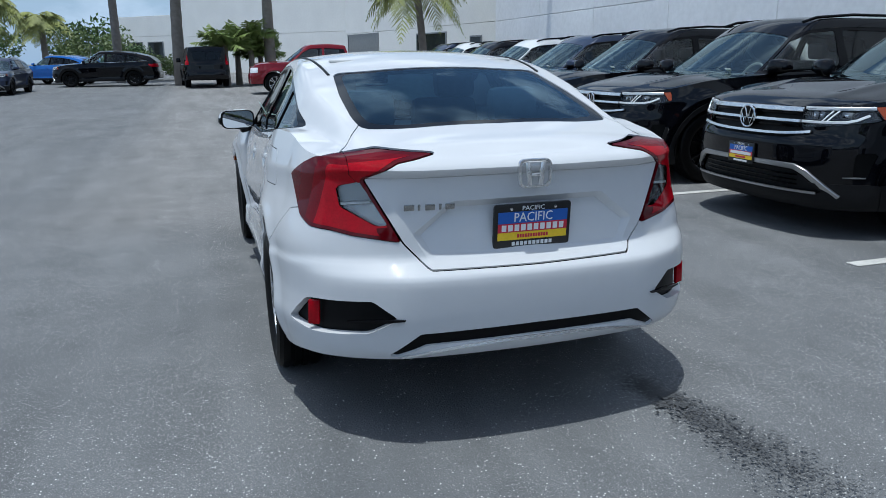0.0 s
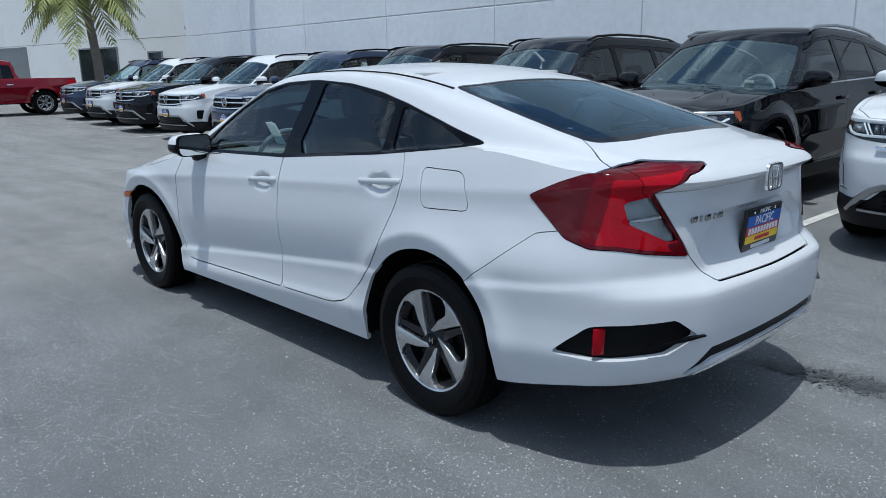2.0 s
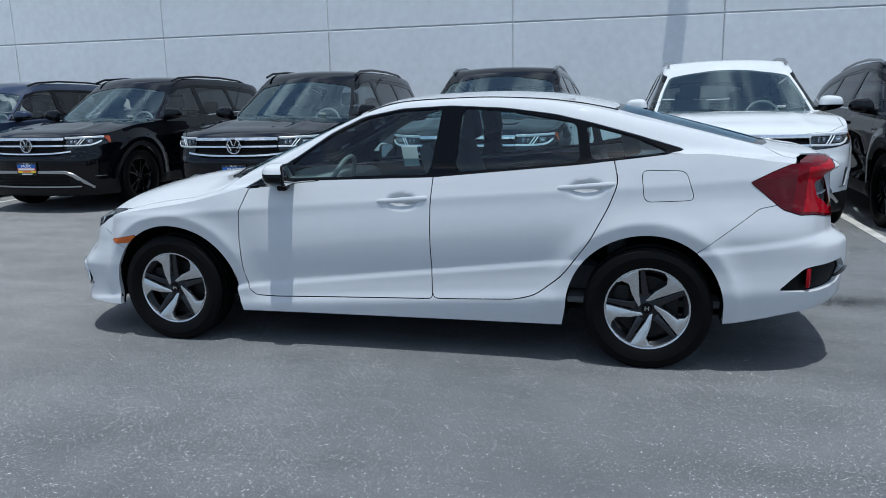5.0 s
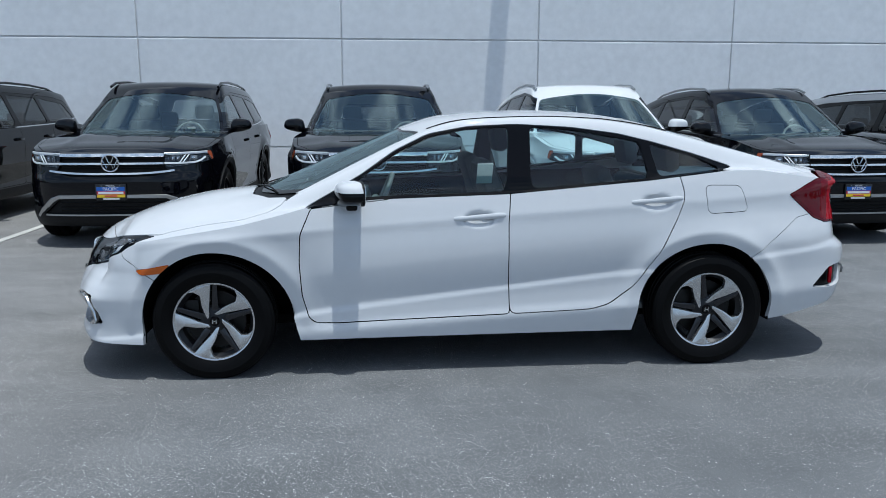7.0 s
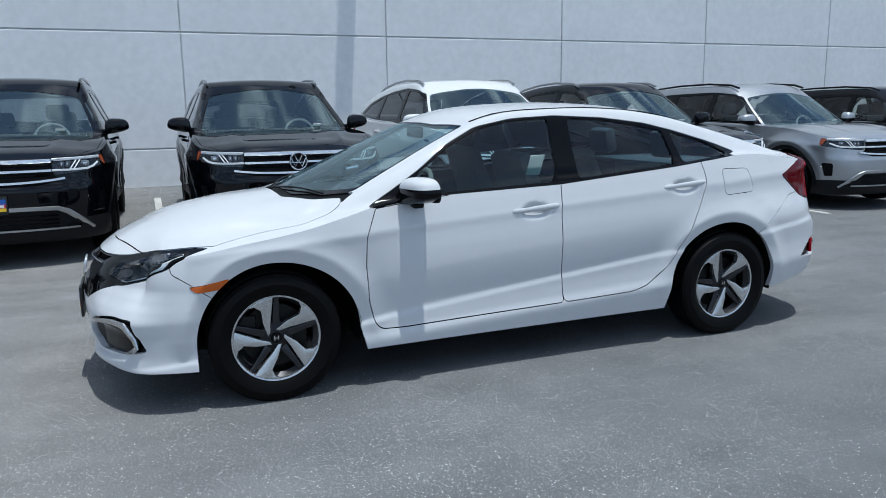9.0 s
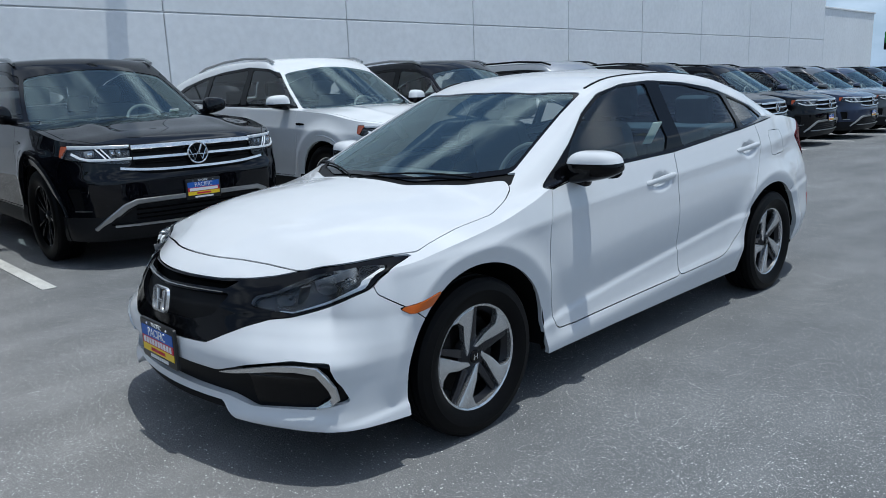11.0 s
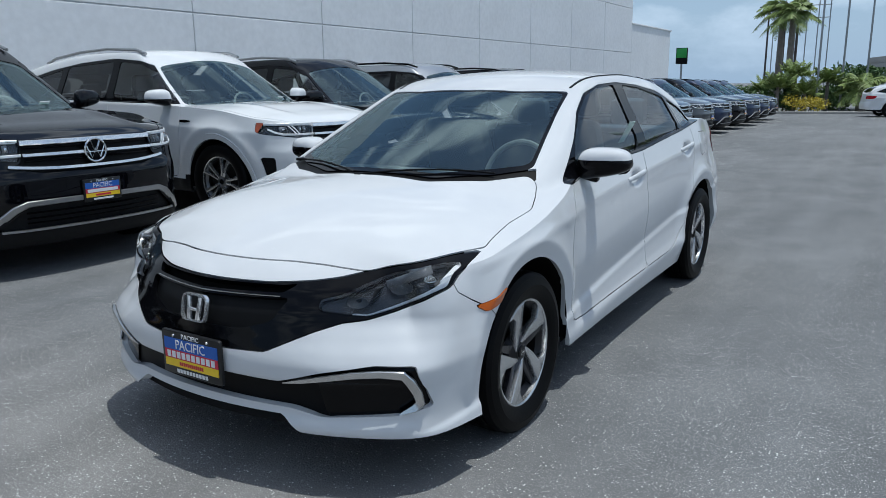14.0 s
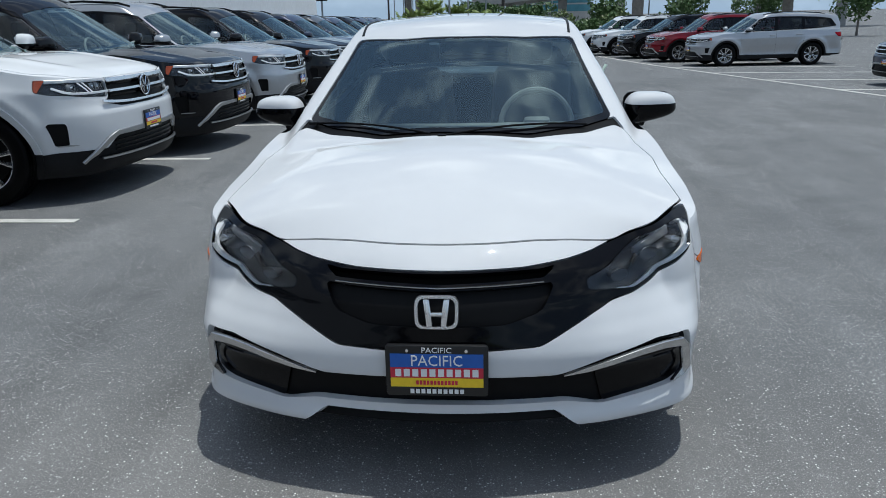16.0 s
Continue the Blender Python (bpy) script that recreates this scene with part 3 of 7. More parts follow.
# ---------------------------------------------------------------- shared car pieces
def wheel(name, parent, at, radius, width, rim_r, style, out_sign, spin=0.0):
    """A road wheel: tyre, rim, spokes, cap and brake disc. Outer face at +x before mirroring."""
    w = empty(name)
    w.parent = parent
    w.matrix_basis = pose(*at, 0, 0, 0 if out_sign > 0 else 180)
    h = width / 2
    prof = [(rim_r - 0.012, -h * 0.72), (rim_r + 0.006, -h * 0.82), (rim_r + 0.04, -h), (radius - 0.05, -h * 1.02), (radius - 0.018, -h * 0.93), (radius - 0.004, -h * 0.78),
            (radius, -h * 0.5), (radius - 0.007, -h * 0.36), (radius - 0.007, -h * 0.30), (radius, -h * 0.28), (radius, -0.008), (radius - 0.007, -0.006), (radius - 0.007, 0.006), (radius, 0.008),
            (radius, h * 0.28), (radius - 0.007, h * 0.30), (radius - 0.007, h * 0.36), (radius, h * 0.5), (radius - 0.004, h * 0.78), (radius - 0.018, h * 0.93), (radius - 0.05, h * 1.02),
            (rim_r + 0.045, h * 1.0), (rim_r + 0.03, h * 0.985), (rim_r + 0.006, h * 0.86), (rim_r - 0.012, h * 0.76)]
    tyre = lathe_bm(prof, 64)
    for v in tyre.verts:
        v.co.z = max(v.co.z, -at[2])
    part("tyre", tyre, RUBBER, w, "", sharp=30)
    # rim barrel and machined lip
    part("rim_barrel", lathe_bm([(rim_r - 0.004, -h * 0.7), (rim_r - 0.03, -h * 0.4), (rim_r - 0.035, h * 0.4), (rim_r - 0.014, h * 0.62)], 48), DARK_ALLOY if style != "silver" else GREY_ALLOY, w)
    part("rim_lip", lathe_bm([(rim_r - 0.016, h * 0.60), (rim_r - 0.014, h * 0.76), (rim_r - 0.006, h * 0.80), (rim_r + 0.004, h * 0.78), (rim_r + 0.004, h * 0.70)], 56), MACHINED if style != "black" else DARK_ALLOY, w)
    face = h * 0.66

    def flat(poly_rt, depth, x0, bevel=0.004):
        """A spoke from a polygon in (radius, angle) pairs, dished towards the hub."""
        bm = slab_bm([(r * math.sin(a), r * math.cos(a)) for r, a in poly_rt], depth, bevel)
        for v in bm.verts:
            r = math.hypot(v.co.x, v.co.z)
            v.co = Vector((x0 - 0.022 * (1 - r / rim_r) ** 1.5 + v.co.y, v.co.x, v.co.z))
        return bm

    R = rim_r - 0.012
    if style == "sedan":
        for k in range(5):
            a0 = 2 * math.pi * k / 5 + spin
            turn = lambda pts: [(r, a0 - radians(a)) for r, a in pts]
            blade = turn([(0.040, 74), (0.10, 37), (0.156, 25.5), (0.188, 31), (R, 39), (R, 20), (R, 2.5), (0.117, 9.5), (0.075, 20), (0.036, 46)])
            part("spoke", flat(blade, 0.028, face, 0.003), MACHINED, w, sharp=25)
            rib = turn([(0.055, 16), (0.12, 5), (R, 0.5), (R, -6), (0.12, -10), (0.060, -22)])
            part("spoke_rib", flat(rib, 0.022, face - 0.012, 0.003), DARK_RIB, w, sharp=25)
    else:
        n = 5
        mat = {"silver": MACHINED, "black": GLOSS_BLACK}[style]
        for k in range(n):
            a0 = 2 * math.pi * k / n + spin
            for s in (-1, 1):
                arm = [(0.05, a0 + s * 0.02), (0.06, a0 + s * 0.42), (0.15, a0 + s * 0.27), (R, a0 + s * 0.30), (R, a0 + s * 0.14), (0.13, a0 + s * 0.08)]
                if s < 0:
                    arm = arm[::-1]
                part("spoke", flat(arm, 0.024, face, 0.003), mat, w, sharp=25)
    part("hub", lathe_bm([(0.0, face - 0.004), (0.03, face - 0.004), (0.034, face - 0.008), (0.075, face - 0.018), (0.085, face - 0.04)], 24), DARK_ALLOY if style != "silver" else GREY_ALLOY, w)
    part("hub_cap", lathe_bm([(0.0, face + 0.003), (0.022, face + 0.002), (0.027, face - 0.006)], 20), GLOSS_BLACK, w)
    part("cap_badge", merge(box_bm((0.003, 0.004, 0.022), (face + 0.004, -0.009, 0)), box_bm((0.003, 0.004, 0.022), (face + 0.004, 0.009, 0)), box_bm((0.003, 0.018, 0.004), (face + 0.004, 0, 0))), CHROME, w)
    part("brake_disc", lathe_bm([(0.06, 0.012), (rim_r * 0.72, 0.012), (rim_r * 0.72, -0.012), (0.06, -0.012)], 36), STEEL, w)
    part("caliper", box_bm((0.05, 0.10, 0.16), (0.0, -rim_r * 0.62, 0.03), 0.01), STEEL, w)
    return w


PLATE_TEXT = {}


def dealer_plate(parent, at, turn_z, tilt=0.0, near=False):
    """The dealer's paper plate in a black frame; faces +y before turning."""
    p = empty("dealer_plate")
    p.parent = parent
    p.matrix_basis = pose(*at, tilt, 0, turn_z) @ Matrix.Diagonal((0.95, 1, 0.97, 1))
    p["label"] = "black framed dealer plate with blue, red and yellow bands"
    out_poly = rounded([(-0.157, -0.083), (0.157, -0.083), (0.157, 0.083), (-0.157, 0.083)], 0.012)
    part("plate_frame", slab_bm(out_poly, 0.012, 0.003), PLATE_BLACK, p)
    for nm, z0, z1, m in (("blue_band", 0.012, 0.056, PLATE_BLUE), ("red_band", -0.022, 0.012, PLATE_RED), ("yellow_band", -0.052, -0.022, PLATE_YELLOW)):
        part(nm, box_bm((0.284, 0.003, z1 - z0 - 0.0005), (0, 0.0068, (z0 + z1) / 2)), m, p, smooth=False)
    for key, body, size in (("small", "PACIFIC", 0.021), ("large", "PACIFIC", 0.043)):
        if key not in PLATE_TEXT:
            PLATE_TEXT[key] = text_mesh(body, size)
    for key, z, wide in (("small", 0.069, 1.25), ("large", 0.035, 1.05)):
        if not PLATE_TEXT[key].materials:
            PLATE_TEXT[key].materials.append(PLATE_WHITE)
        t = new("lettering", PLATE_TEXT[key])
        t.parent = p
        t.matrix_basis = pose(0, 0.0072 if key == "small" else 0.0094, z - 0.002, 90, 0, 180) @ Matrix.Diagonal((wide, 1.15, 1, 1))
    for nm, n, w, h, z, m in (("white_bar", 10, 0.262, 0.024, -0.005, PLATE_WHITE), ("red_bar", 12, 0.13, 0.013, -0.037, PLATE_RED), ("lower_bar", 10, 0.17, 0.014, -0.067, PLATE_WHITE)):
        n = n if near else 1
        for k in range(n):
            part(nm, box_bm((w / n * (0.70 if near else 0.97), 0.002, h), (w * ((k + 0.5) / n - 0.5), 0.0068 if nm == "lower_bar" else 0.0088, z)), m, p, smooth=False)
    for sx in (-1, 1):
        part("screw", moved(lathe_bm([(0, 0.004), (0.005, 0.003), (0.006, 0)], 10), pose(sx * 0.09, 0.006, 0.066, 0, 0, 90)), CHROME, p)
    return p


def H_badge(parent, at, turn_z, tilt, size, mat):
    b = empty("badge")
    b.parent = parent
    b.matrix_basis = pose(*at, tilt, 0, turn_z)
    w, h = size
    outer = rounded([(-w, -h * 0.92), (w, -h * 0.92), (w * 1.02, h), (-w * 1.02, h)], w * 0.45, 5)
    inner = outer * 0.86
    n = len(outer)
    V = [(x, 0.004, z) for x, z in outer] + [(x, 0.004, z) for x, z in inner] + [(x * 1.03, -0.006, z * 1.03) for x, z in outer] + [(x * 0.98, -0.006, z * 0.98) for x, z in inner]
    F = []
    for i in range(n):
        j = (i + 1) % n
        F += [(i, j, n + j, n + i), (i, 2 * n + i, 2 * n + j, j), (n + i, n + j, 3 * n + j, 3 * n + i)]
    bm = bmesh.new()
    vs = [bm.verts.new(v) for v in V]
    for f in F:
        bm.faces.new([vs[i] for i in f])
    part("badge_ring", bm, mat, b)
    for s in (-1, 1):
        bar = [(s * w * 0.62, h * 0.80), (s * w * 0.34, h * 0.80), (s * w * 0.25, h * 0.05), (s * w * 0.20, -h * 0.78), (s * w * 0.46, -h * 0.78)]
        part("badge_bar", moved(slab_bm(bar if s > 0 else bar[::-1], 0.010, 0.002), pose(0, 0, 0)), mat, b)
    part("badge_cross", slab_bm([(-w * 0.3, -h * 0.18), (w * 0.3, -h * 0.18), (w * 0.28, h * 0.04), (-w * 0.28, h * 0.04)], 0.009, 0.002), mat, b)
    return b


def seat(name, parent, x, y, z, back_tilt=-18, wide=0.50):
    s = empty(name)
    s.parent = parent
    s.matrix_basis = pose(x, y, z)
    part("cushion", box_bm((wide, 0.50, 0.16), (0, 0, 0.08), 0.05), SEAT, s)
    part("backrest", box_bm((wide, 0.13, 0.62), (0, -0.28, 0.42), 0.05, (back_tilt, 0, 0), taper=(0.84, 0.8)), SEAT, s)
    part("headrest", box_bm((0.25, 0.10, 0.18), (0, -0.40, 0.81), 0.04, (back_tilt * 0.5, 0, 0)), SEAT, s)
    return s


def cabin_fit_out(parent, dash_y, floor_z, belt_z, half, rows, wheel_side=-1, eye=0.62):
    """Dashboard, steering wheel, seats, floor and headliner behind the glass."""
    part("dashboard", box_bm((half * 2 - 0.12, 0.52, 0.26), (0, dash_y + 0.10, belt_z - 0.12), 0.07), DASH, parent)
    part("cabin_floor", box_bm((half * 2 - 0.10, 2.5, 0.04), (0, dash_y - 1.2, floor_z), 0.01), DASH, parent)
    ring = [(wheel_side * 0.36 + 0.175 * math.cos(a), dash_y - 0.22 - 0.07 * math.sin(a), belt_z - 0.02 + 0.165 * math.sin(a)) for a in (2 * math.pi * k / 28 for k in range(29))]
    sw = part("steering_wheel", merge(tube_bm(ring, 0.014, 8), box_bm((0.13, 0.05, 0.11), (wheel_side * 0.36, dash_y - 0.20, belt_z - 0.03), 0.02, (-20, 0, 0)), box_bm((0.34, 0.02, 0.03), (wheel_side * 0.36, dash_y - 0.21, belt_z - 0.02), 0.006)), DASH, parent)
    for i, y in enumerate(rows):
        for sx in (-1, 1):
            seat("seat", parent, sx * 0.36, y, floor_z + 0.12 - 0.09 * i, -20)


def mirror_pod(sg, z0, up, size=(0.132, 0.095, 0.066)):
    """Half of a rounded mirror housing, above or below z0."""
    bm = bmesh.new()
    bmesh.ops.create_uvsphere(bm, u_segments=24, v_segments=16, radius=1)
    sq = lambda t: math.copysign(abs(t) ** 0.62, t)
    for v in bm.verts:
        x, y, z = sq(v.co.x), sq(v.co.y), sq(v.co.z)
        if y < -0.15:
            y = -0.15 + (y + 0.15) * 0.25
        k = size[2] * (1 - 0.22 * x * sg)
        v.co = Vector((x * size[0] * (1 - 0.12 * z), y * size[1] - 0.012 * x * sg, z * k + 0.012 * x * sg))
    bmesh.ops.bisect_plane(bm, geom=bm.verts[:] + bm.edges[:] + bm.faces[:], plane_co=(0, 0, z0), plane_no=(0, 0, -up), clear_outer=True)
    return bm


# ---------------------------------------------------------------- the white sedan
def region(view, poly, r=0.015, guard=None):
    """A field that is positive inside a polygon seen from one side of the car."""
    p = rounded(poly, r)

    def f(x, y, z):
        v = inside(p, *{"side": (y, z), "end": (x, z), "top": (x, y)}[view])
        return np.minimum(v, guard(x, y, z)) if guard else v
    return f


def white_sedan():
    car = empty("sedan")
    V, F = car_shell(SEDAN, 0.016, 64)
    sk = Skin(V, F)
    A = np.array(V)
    front = lambda x, y, z: y - 1.4
    rear = lambda x, y, z: -1.5 - y
    body = sk.faces
    for a in SEDAN["arches"]:
        arch = lambda x, y, z, a=a: np.minimum(-arch_gap(a, y, z), x - 0.45)
        _, body = sk.split(body, arch)
    # glass and its black surrounds
    dlo = region("side", [(0.87, 0.903), (0.5, 0.945), (-0.23, 0.968), (-1.0, 1.035), (-1.42, 1.085), (-1.52, 1.10), (-1.28, 1.175), (-1.05, 1.24), (-0.86, 1.285), (-0.6, 1.32),
                          (-0.29, 1.337), (-0.02, 1.325), (0.2, 1.285), (0.38, 1.20), (0.56, 1.078), (0.72, 0.985)], 0.03, lambda x, y, z: x - 0.42)
    trim, body = sk.split(body, dlo, 0.0015)
    panes = []
    for nm, poly in (("front_door_glass", [(0.69, 0.948), (0.5, 0.959), (-0.215, 0.983), (-0.248, 1.325), (0.0, 1.313), (0.193, 1.274), (0.367, 1.194), (0.547, 1.077)]),
                     ("rear_door_glass", [(-0.346, 0.992), (-1.005, 1.049), (-0.975, 1.243), (-0.61, 1.307), (-0.368, 1.325)]),
                     ("quarter_glass", [(-1.06, 1.056), (-1.44, 1.094), (-1.26, 1.171), (-1.025, 1.234)])):
        g, trim = sk.split(trim, region("side", poly, 0.025))
        panes.append((nm, g))
    for sd in "LR":
        panel("window_trim", sk, trim, GLOSS_BLACK, car, "gloss black window surround", sd, 0.02, -0.002)
    for nm, g in panes:
        for sd in "LR":
            panel(nm, sk, g, GLASS, car, "", sd, 0, push=-0.008)
    ws = region("top", [(-0.3, 1.20), (0.30, 1.155), (0.53, 1.03), (0.66, 0.91), (0.61, 0.66), (0.57, 0.45), (0.54, 0.24), (0.3, 0.33), (-0.3, 0.37)], 0.03, lambda x, y, z: z - 0.93)
    band, body = sk.split(body, ws, 0.001)
    g, band = sk.split(band, region("top", [(-0.3, 1.165), (0.29, 1.12), (0.505, 0.998), (0.637, 0.885), (0.592, 0.66), (0.553, 0.45), (0.524, 0.262), (0.3, 0.345), (-0.3, 0.385)], 0.04))
    panel("windshield", sk, g, WIND_GLASS, car, "clear laminated windshield", depth=0, push=-0.004)
    panel("windshield_border", sk, band, GLOSS_BLACK, car, "", depth=0.01, push=-0.004)
    rw = region("top", [(-0.3, -1.19), (0.36, -1.185), (0.50, -1.155), (0.53, -1.48), (0.535, -1.75), (0.52, -1.89), (0.36, -1.945), (-0.3, -1.985)], 0.05, lambda x, y, z: z - 1.05)
    band, body = sk.split(body, rw, 0.001)
    g, band = sk.split(band, region("top", [(-0.3, -1.215), (0.35, -1.21), (0.47, -1.185), (0.49, -1.48), (0.495, -1.74), (0.475, -1.85), (0.34, -1.90), (-0.3, -1.935)], 0.05))
    panel("rear_window", sk, g, REAR_GLASS, car, "tinted rear window", depth=0, push=-0.004)
    panel("rear_window_border", sk, band, GLOSS_BLACK, car, "", depth=0.01, push=-0.004)
    lining = [f for f in body]
    # lamps
    tail = region("end", [(0.335, 1.048), (0.475, 1.022), (0.583, 0.965), (0.472, 0.748), (0.63, 0.770), (0.70, 0.785), (0.92, 0.80), (0.92, 0.99), (0.66, 1.042), (0.52, 1.060)], 0.006,
                  region("side", [(-1.812, 0.949), (-1.92, 1.000), (-2.04, 1.046), (-2.2, 1.085), (-2.6, 1.10), (-2.6, 0.70), (-2.25, 0.743), (-2.06, 0.785), (-1.965, 0.818)], 0.006))
    lamp, body = sk.split(body, tail, 0.0015)
    clear = region("end", [(0.668, 0.938), (0.595, 0.957), (0.512, 0.806), (0.55, 0.804), (0.660, 0.868)], 0.008)
    clr, red = sk.split(lamp, clear, 0.0)
    dark, red = sk.split(red, region("end", [(0.583, 0.965), (0.515, 0.835), (0.472, 0.748), (0.535, 0.763), (0.556, 0.798), (0.505, 0.80), (0.597, 0.957)], 0.003), 0.0)
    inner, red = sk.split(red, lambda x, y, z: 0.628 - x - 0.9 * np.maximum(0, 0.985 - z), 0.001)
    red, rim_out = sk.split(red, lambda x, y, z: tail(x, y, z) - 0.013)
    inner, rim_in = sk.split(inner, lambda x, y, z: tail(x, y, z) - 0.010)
    # the red steps darker towards the front and top of the lens
    darker = lambda x, y, z: np.maximum(y + 2.075 + 0.12 * (z - 0.9), 1.4 * (z - 1.012))
    guide, mid = sk.split(red, lambda x, y, z: -darker(x, y, z))
    wing, mid = sk.split(mid, lambda x, y, z: darker(x, y, z) - 0.055)
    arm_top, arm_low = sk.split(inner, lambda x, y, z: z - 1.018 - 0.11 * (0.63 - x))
    for sd in "LR":
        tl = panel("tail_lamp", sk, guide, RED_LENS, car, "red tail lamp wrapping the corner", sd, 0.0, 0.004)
        panel("lamp_wing", sk, wing, DARK_RED_LENS, tl, "darker red wing of the lamp", sd, 0.0, 0.004)
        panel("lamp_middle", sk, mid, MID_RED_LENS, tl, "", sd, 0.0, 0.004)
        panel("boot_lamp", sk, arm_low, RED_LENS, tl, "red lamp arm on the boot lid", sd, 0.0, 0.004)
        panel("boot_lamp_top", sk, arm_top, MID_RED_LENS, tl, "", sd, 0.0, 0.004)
        rv = panel("reversing_lamp", sk, clr, LENS_CLEAR, tl, "clear reversing lamp", sd, 0.0, 0.003)
        up, dn = sk.split(clr, lambda x, y, z: z - 0.884 + 0.10 * (x - 0.6))
        panel("upper_reflector", sk, up, LAMP_GREY, rv, "", sd, 0.0, -0.010)
        panel("lower_reflector", sk, dn, RIBBED_LENS, rv, "", sd, 0.0, -0.016)
        sgn = -1 if sd == "L" else 1
        bar = [(sgn * x, surface_y(A, x, 0.884, True) + 0.004, 0.884 - 0.10 * (x - 0.6)) for x in np.linspace(0.562, 0.655, 6)]
        part("lamp_bar", strip_bm(bar, 0.009, 0.010, (0, -1, 0)), LAMP_WHITE, rv, "white divider in the lamp")
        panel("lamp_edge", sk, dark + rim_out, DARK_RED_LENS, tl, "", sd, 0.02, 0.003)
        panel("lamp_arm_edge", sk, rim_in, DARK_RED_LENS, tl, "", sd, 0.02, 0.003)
    nose = region("end", [(-0.2, 0.688), (0.25, 0.688), (0.39, 0.697), (0.46, 0.706), (0.525, 0.722), (0.59, 0.735), (0.685, 0.752), (0.755, 0.766), (0.812, 0.770), (0.80, 0.68), (0.742, 0.645),
                          (0.66, 0.608), (0.59, 0.585), (0.52, 0.575), (0.45, 0.55), (0.395, 0.525), (0.30, 0.48), (0.15, 0.475), (-0.2, 0.475)], 0.012, lambda x, y, z: y - 1.60)
    blk, body = sk.split(body, nose, 0.002)
    hl = region("end", [(0.795, 0.745), (0.75, 0.748), (0.69, 0.737), (0.60, 0.716), (0.54, 0.684), (0.50, 0.660), (0.44, 0.645), (0.445, 0.615), (0.53, 0.602), (0.59, 0.597), (0.66, 0.620), (0.742, 0.657), (0.792, 0.684)], 0.008)
    lens, blk = sk.split(blk, hl, 0.001)
    slot = region("end", [(-0.2, 0.682), (0.30, 0.682), (0.352, 0.688), (0.31, 0.660), (-0.2, 0.656)], 0.006)
    hole, blk = sk.split(blk, slot)
    low_face, blk = sk.split(blk, region("end", [(-0.2, 0.640), (0.29, 0.644), (0.345, 0.650), (0.305, 0.574), (0.20, 0.545), (-0.2, 0.543)], 0.02))
    panel("grille", sk, blk, GLOSS_BLACK, car, "gloss black grille band", depth=0.03)
    panel("grille_recess", sk, low_face, MATT_BLACK, car, "", depth=0.0, push=-0.022)
    panel("grille_opening", sk, hole, CAVITY, car, "", depth=0.0, push=-0.04)
    pts = [(x, surface_y(A, x, 0.652) + 0.004, 0.651) for x in np.linspace(-0.31, 0.31, 25)]
    part("grille_chrome", strip_bm(pts, 0.004, 0.006, (0, 1, 0)), DARK_CHROME, car, "thin bright line under the grille slot")
    for sd, sg in (("L", -1), ("R", 1)):
        h = panel("headlamp", sk, lens, LENS_CLEAR, car, "clear headlamp with dark inner housing", sd, 0.02, 0.003)
        panel("lamp_housing", sk, lens, LAMP_DARK, h, "", sd, 0.0, -0.04)
        top, low_part = sk.split(lens, region("end", [(0.83, 0.755), (0.775, 0.745), (0.778, 0.692), (0.735, 0.667), (0.655, 0.628), (0.59, 0.603), (0.54, 0.606), (0.54, 0.595), (0.59, 0.57), (0.68, 0.60), (0.84, 0.68)], 0.004))
        panel("lamp_strip", sk, top, LAMP_WHITE, h, "", sd, 0.01, -0.008)
        for bx, bz, rr, m in ((0.535, 0.634, 0.028, LAMP_GREY), (0.640, 0.672, 0.030, LAMP_GREY), (0.730, 0.708, 0.018, CHROME)):
            by = surface_y(A, bx, bz) - 0.030
            bowl = lathe_bm([(rr, 0.02), (rr * 0.75, -0.005), (rr * 0.3, -0.02), (0.0, -0.022)], 20)
            part("reflector", moved(bowl, pose(sg * bx, by, bz, 0, 0, 90 - sg * 35) @ Matrix.Diagonal((1, 1.25, 0.72, 1))), m, h)
        part("lamp_fin", box_bm((0.16, 0.012, 0.030), (sg * 0.66, surface_y(A, 0.66, 0.70) - 0.022, 0.705), 0.003, (0, -sg * 18, -sg * 38)), LAMP_GREY, h)
        part("lamp_divider", box_bm((0.008, 0.04, 0.075), (sg * 0.585, surface_y(A, 0.585, 0.65) - 0.024, 0.652), 0.002, (0, sg * 28, 0)), LAMP_DARK, h)
    # lower front openings
    opening = region("end", [(-0.2, 0.40), (0.34, 0.385), (0.365, 0.390), (0.50, 0.430), (0.66, 0.460), (0.772, 0.455), (0.800, 0.305), (0.72, 0.284), (0.49, 0.270), (0.38, 0.290), (-0.2, 0.296)], 0.012, lambda x, y, z: y - 1.78)
    hole, body = sk.split(body, opening, 0.0)
    cs, hole = sk.split(hole, region("end", [(0.46, 0.42), (0.80, 0.46), (0.82, 0.27), (0.50, 0.27)], 0.01))
    panel("lower_grille", sk, hole, MATT_BLACK, car, "matt black lower intake", depth=0, push=-0.03)
    fog = [(0.37, 0.383), (0.44, 0.397), (0.52, 0.413), (0.60, 0.427), (0.68, 0.434), (0.742, 0.428), (0.757, 0.405), (0.768, 0.36), (0.773, 0.325), (0.758, 0.307), (0.722, 0.290)]
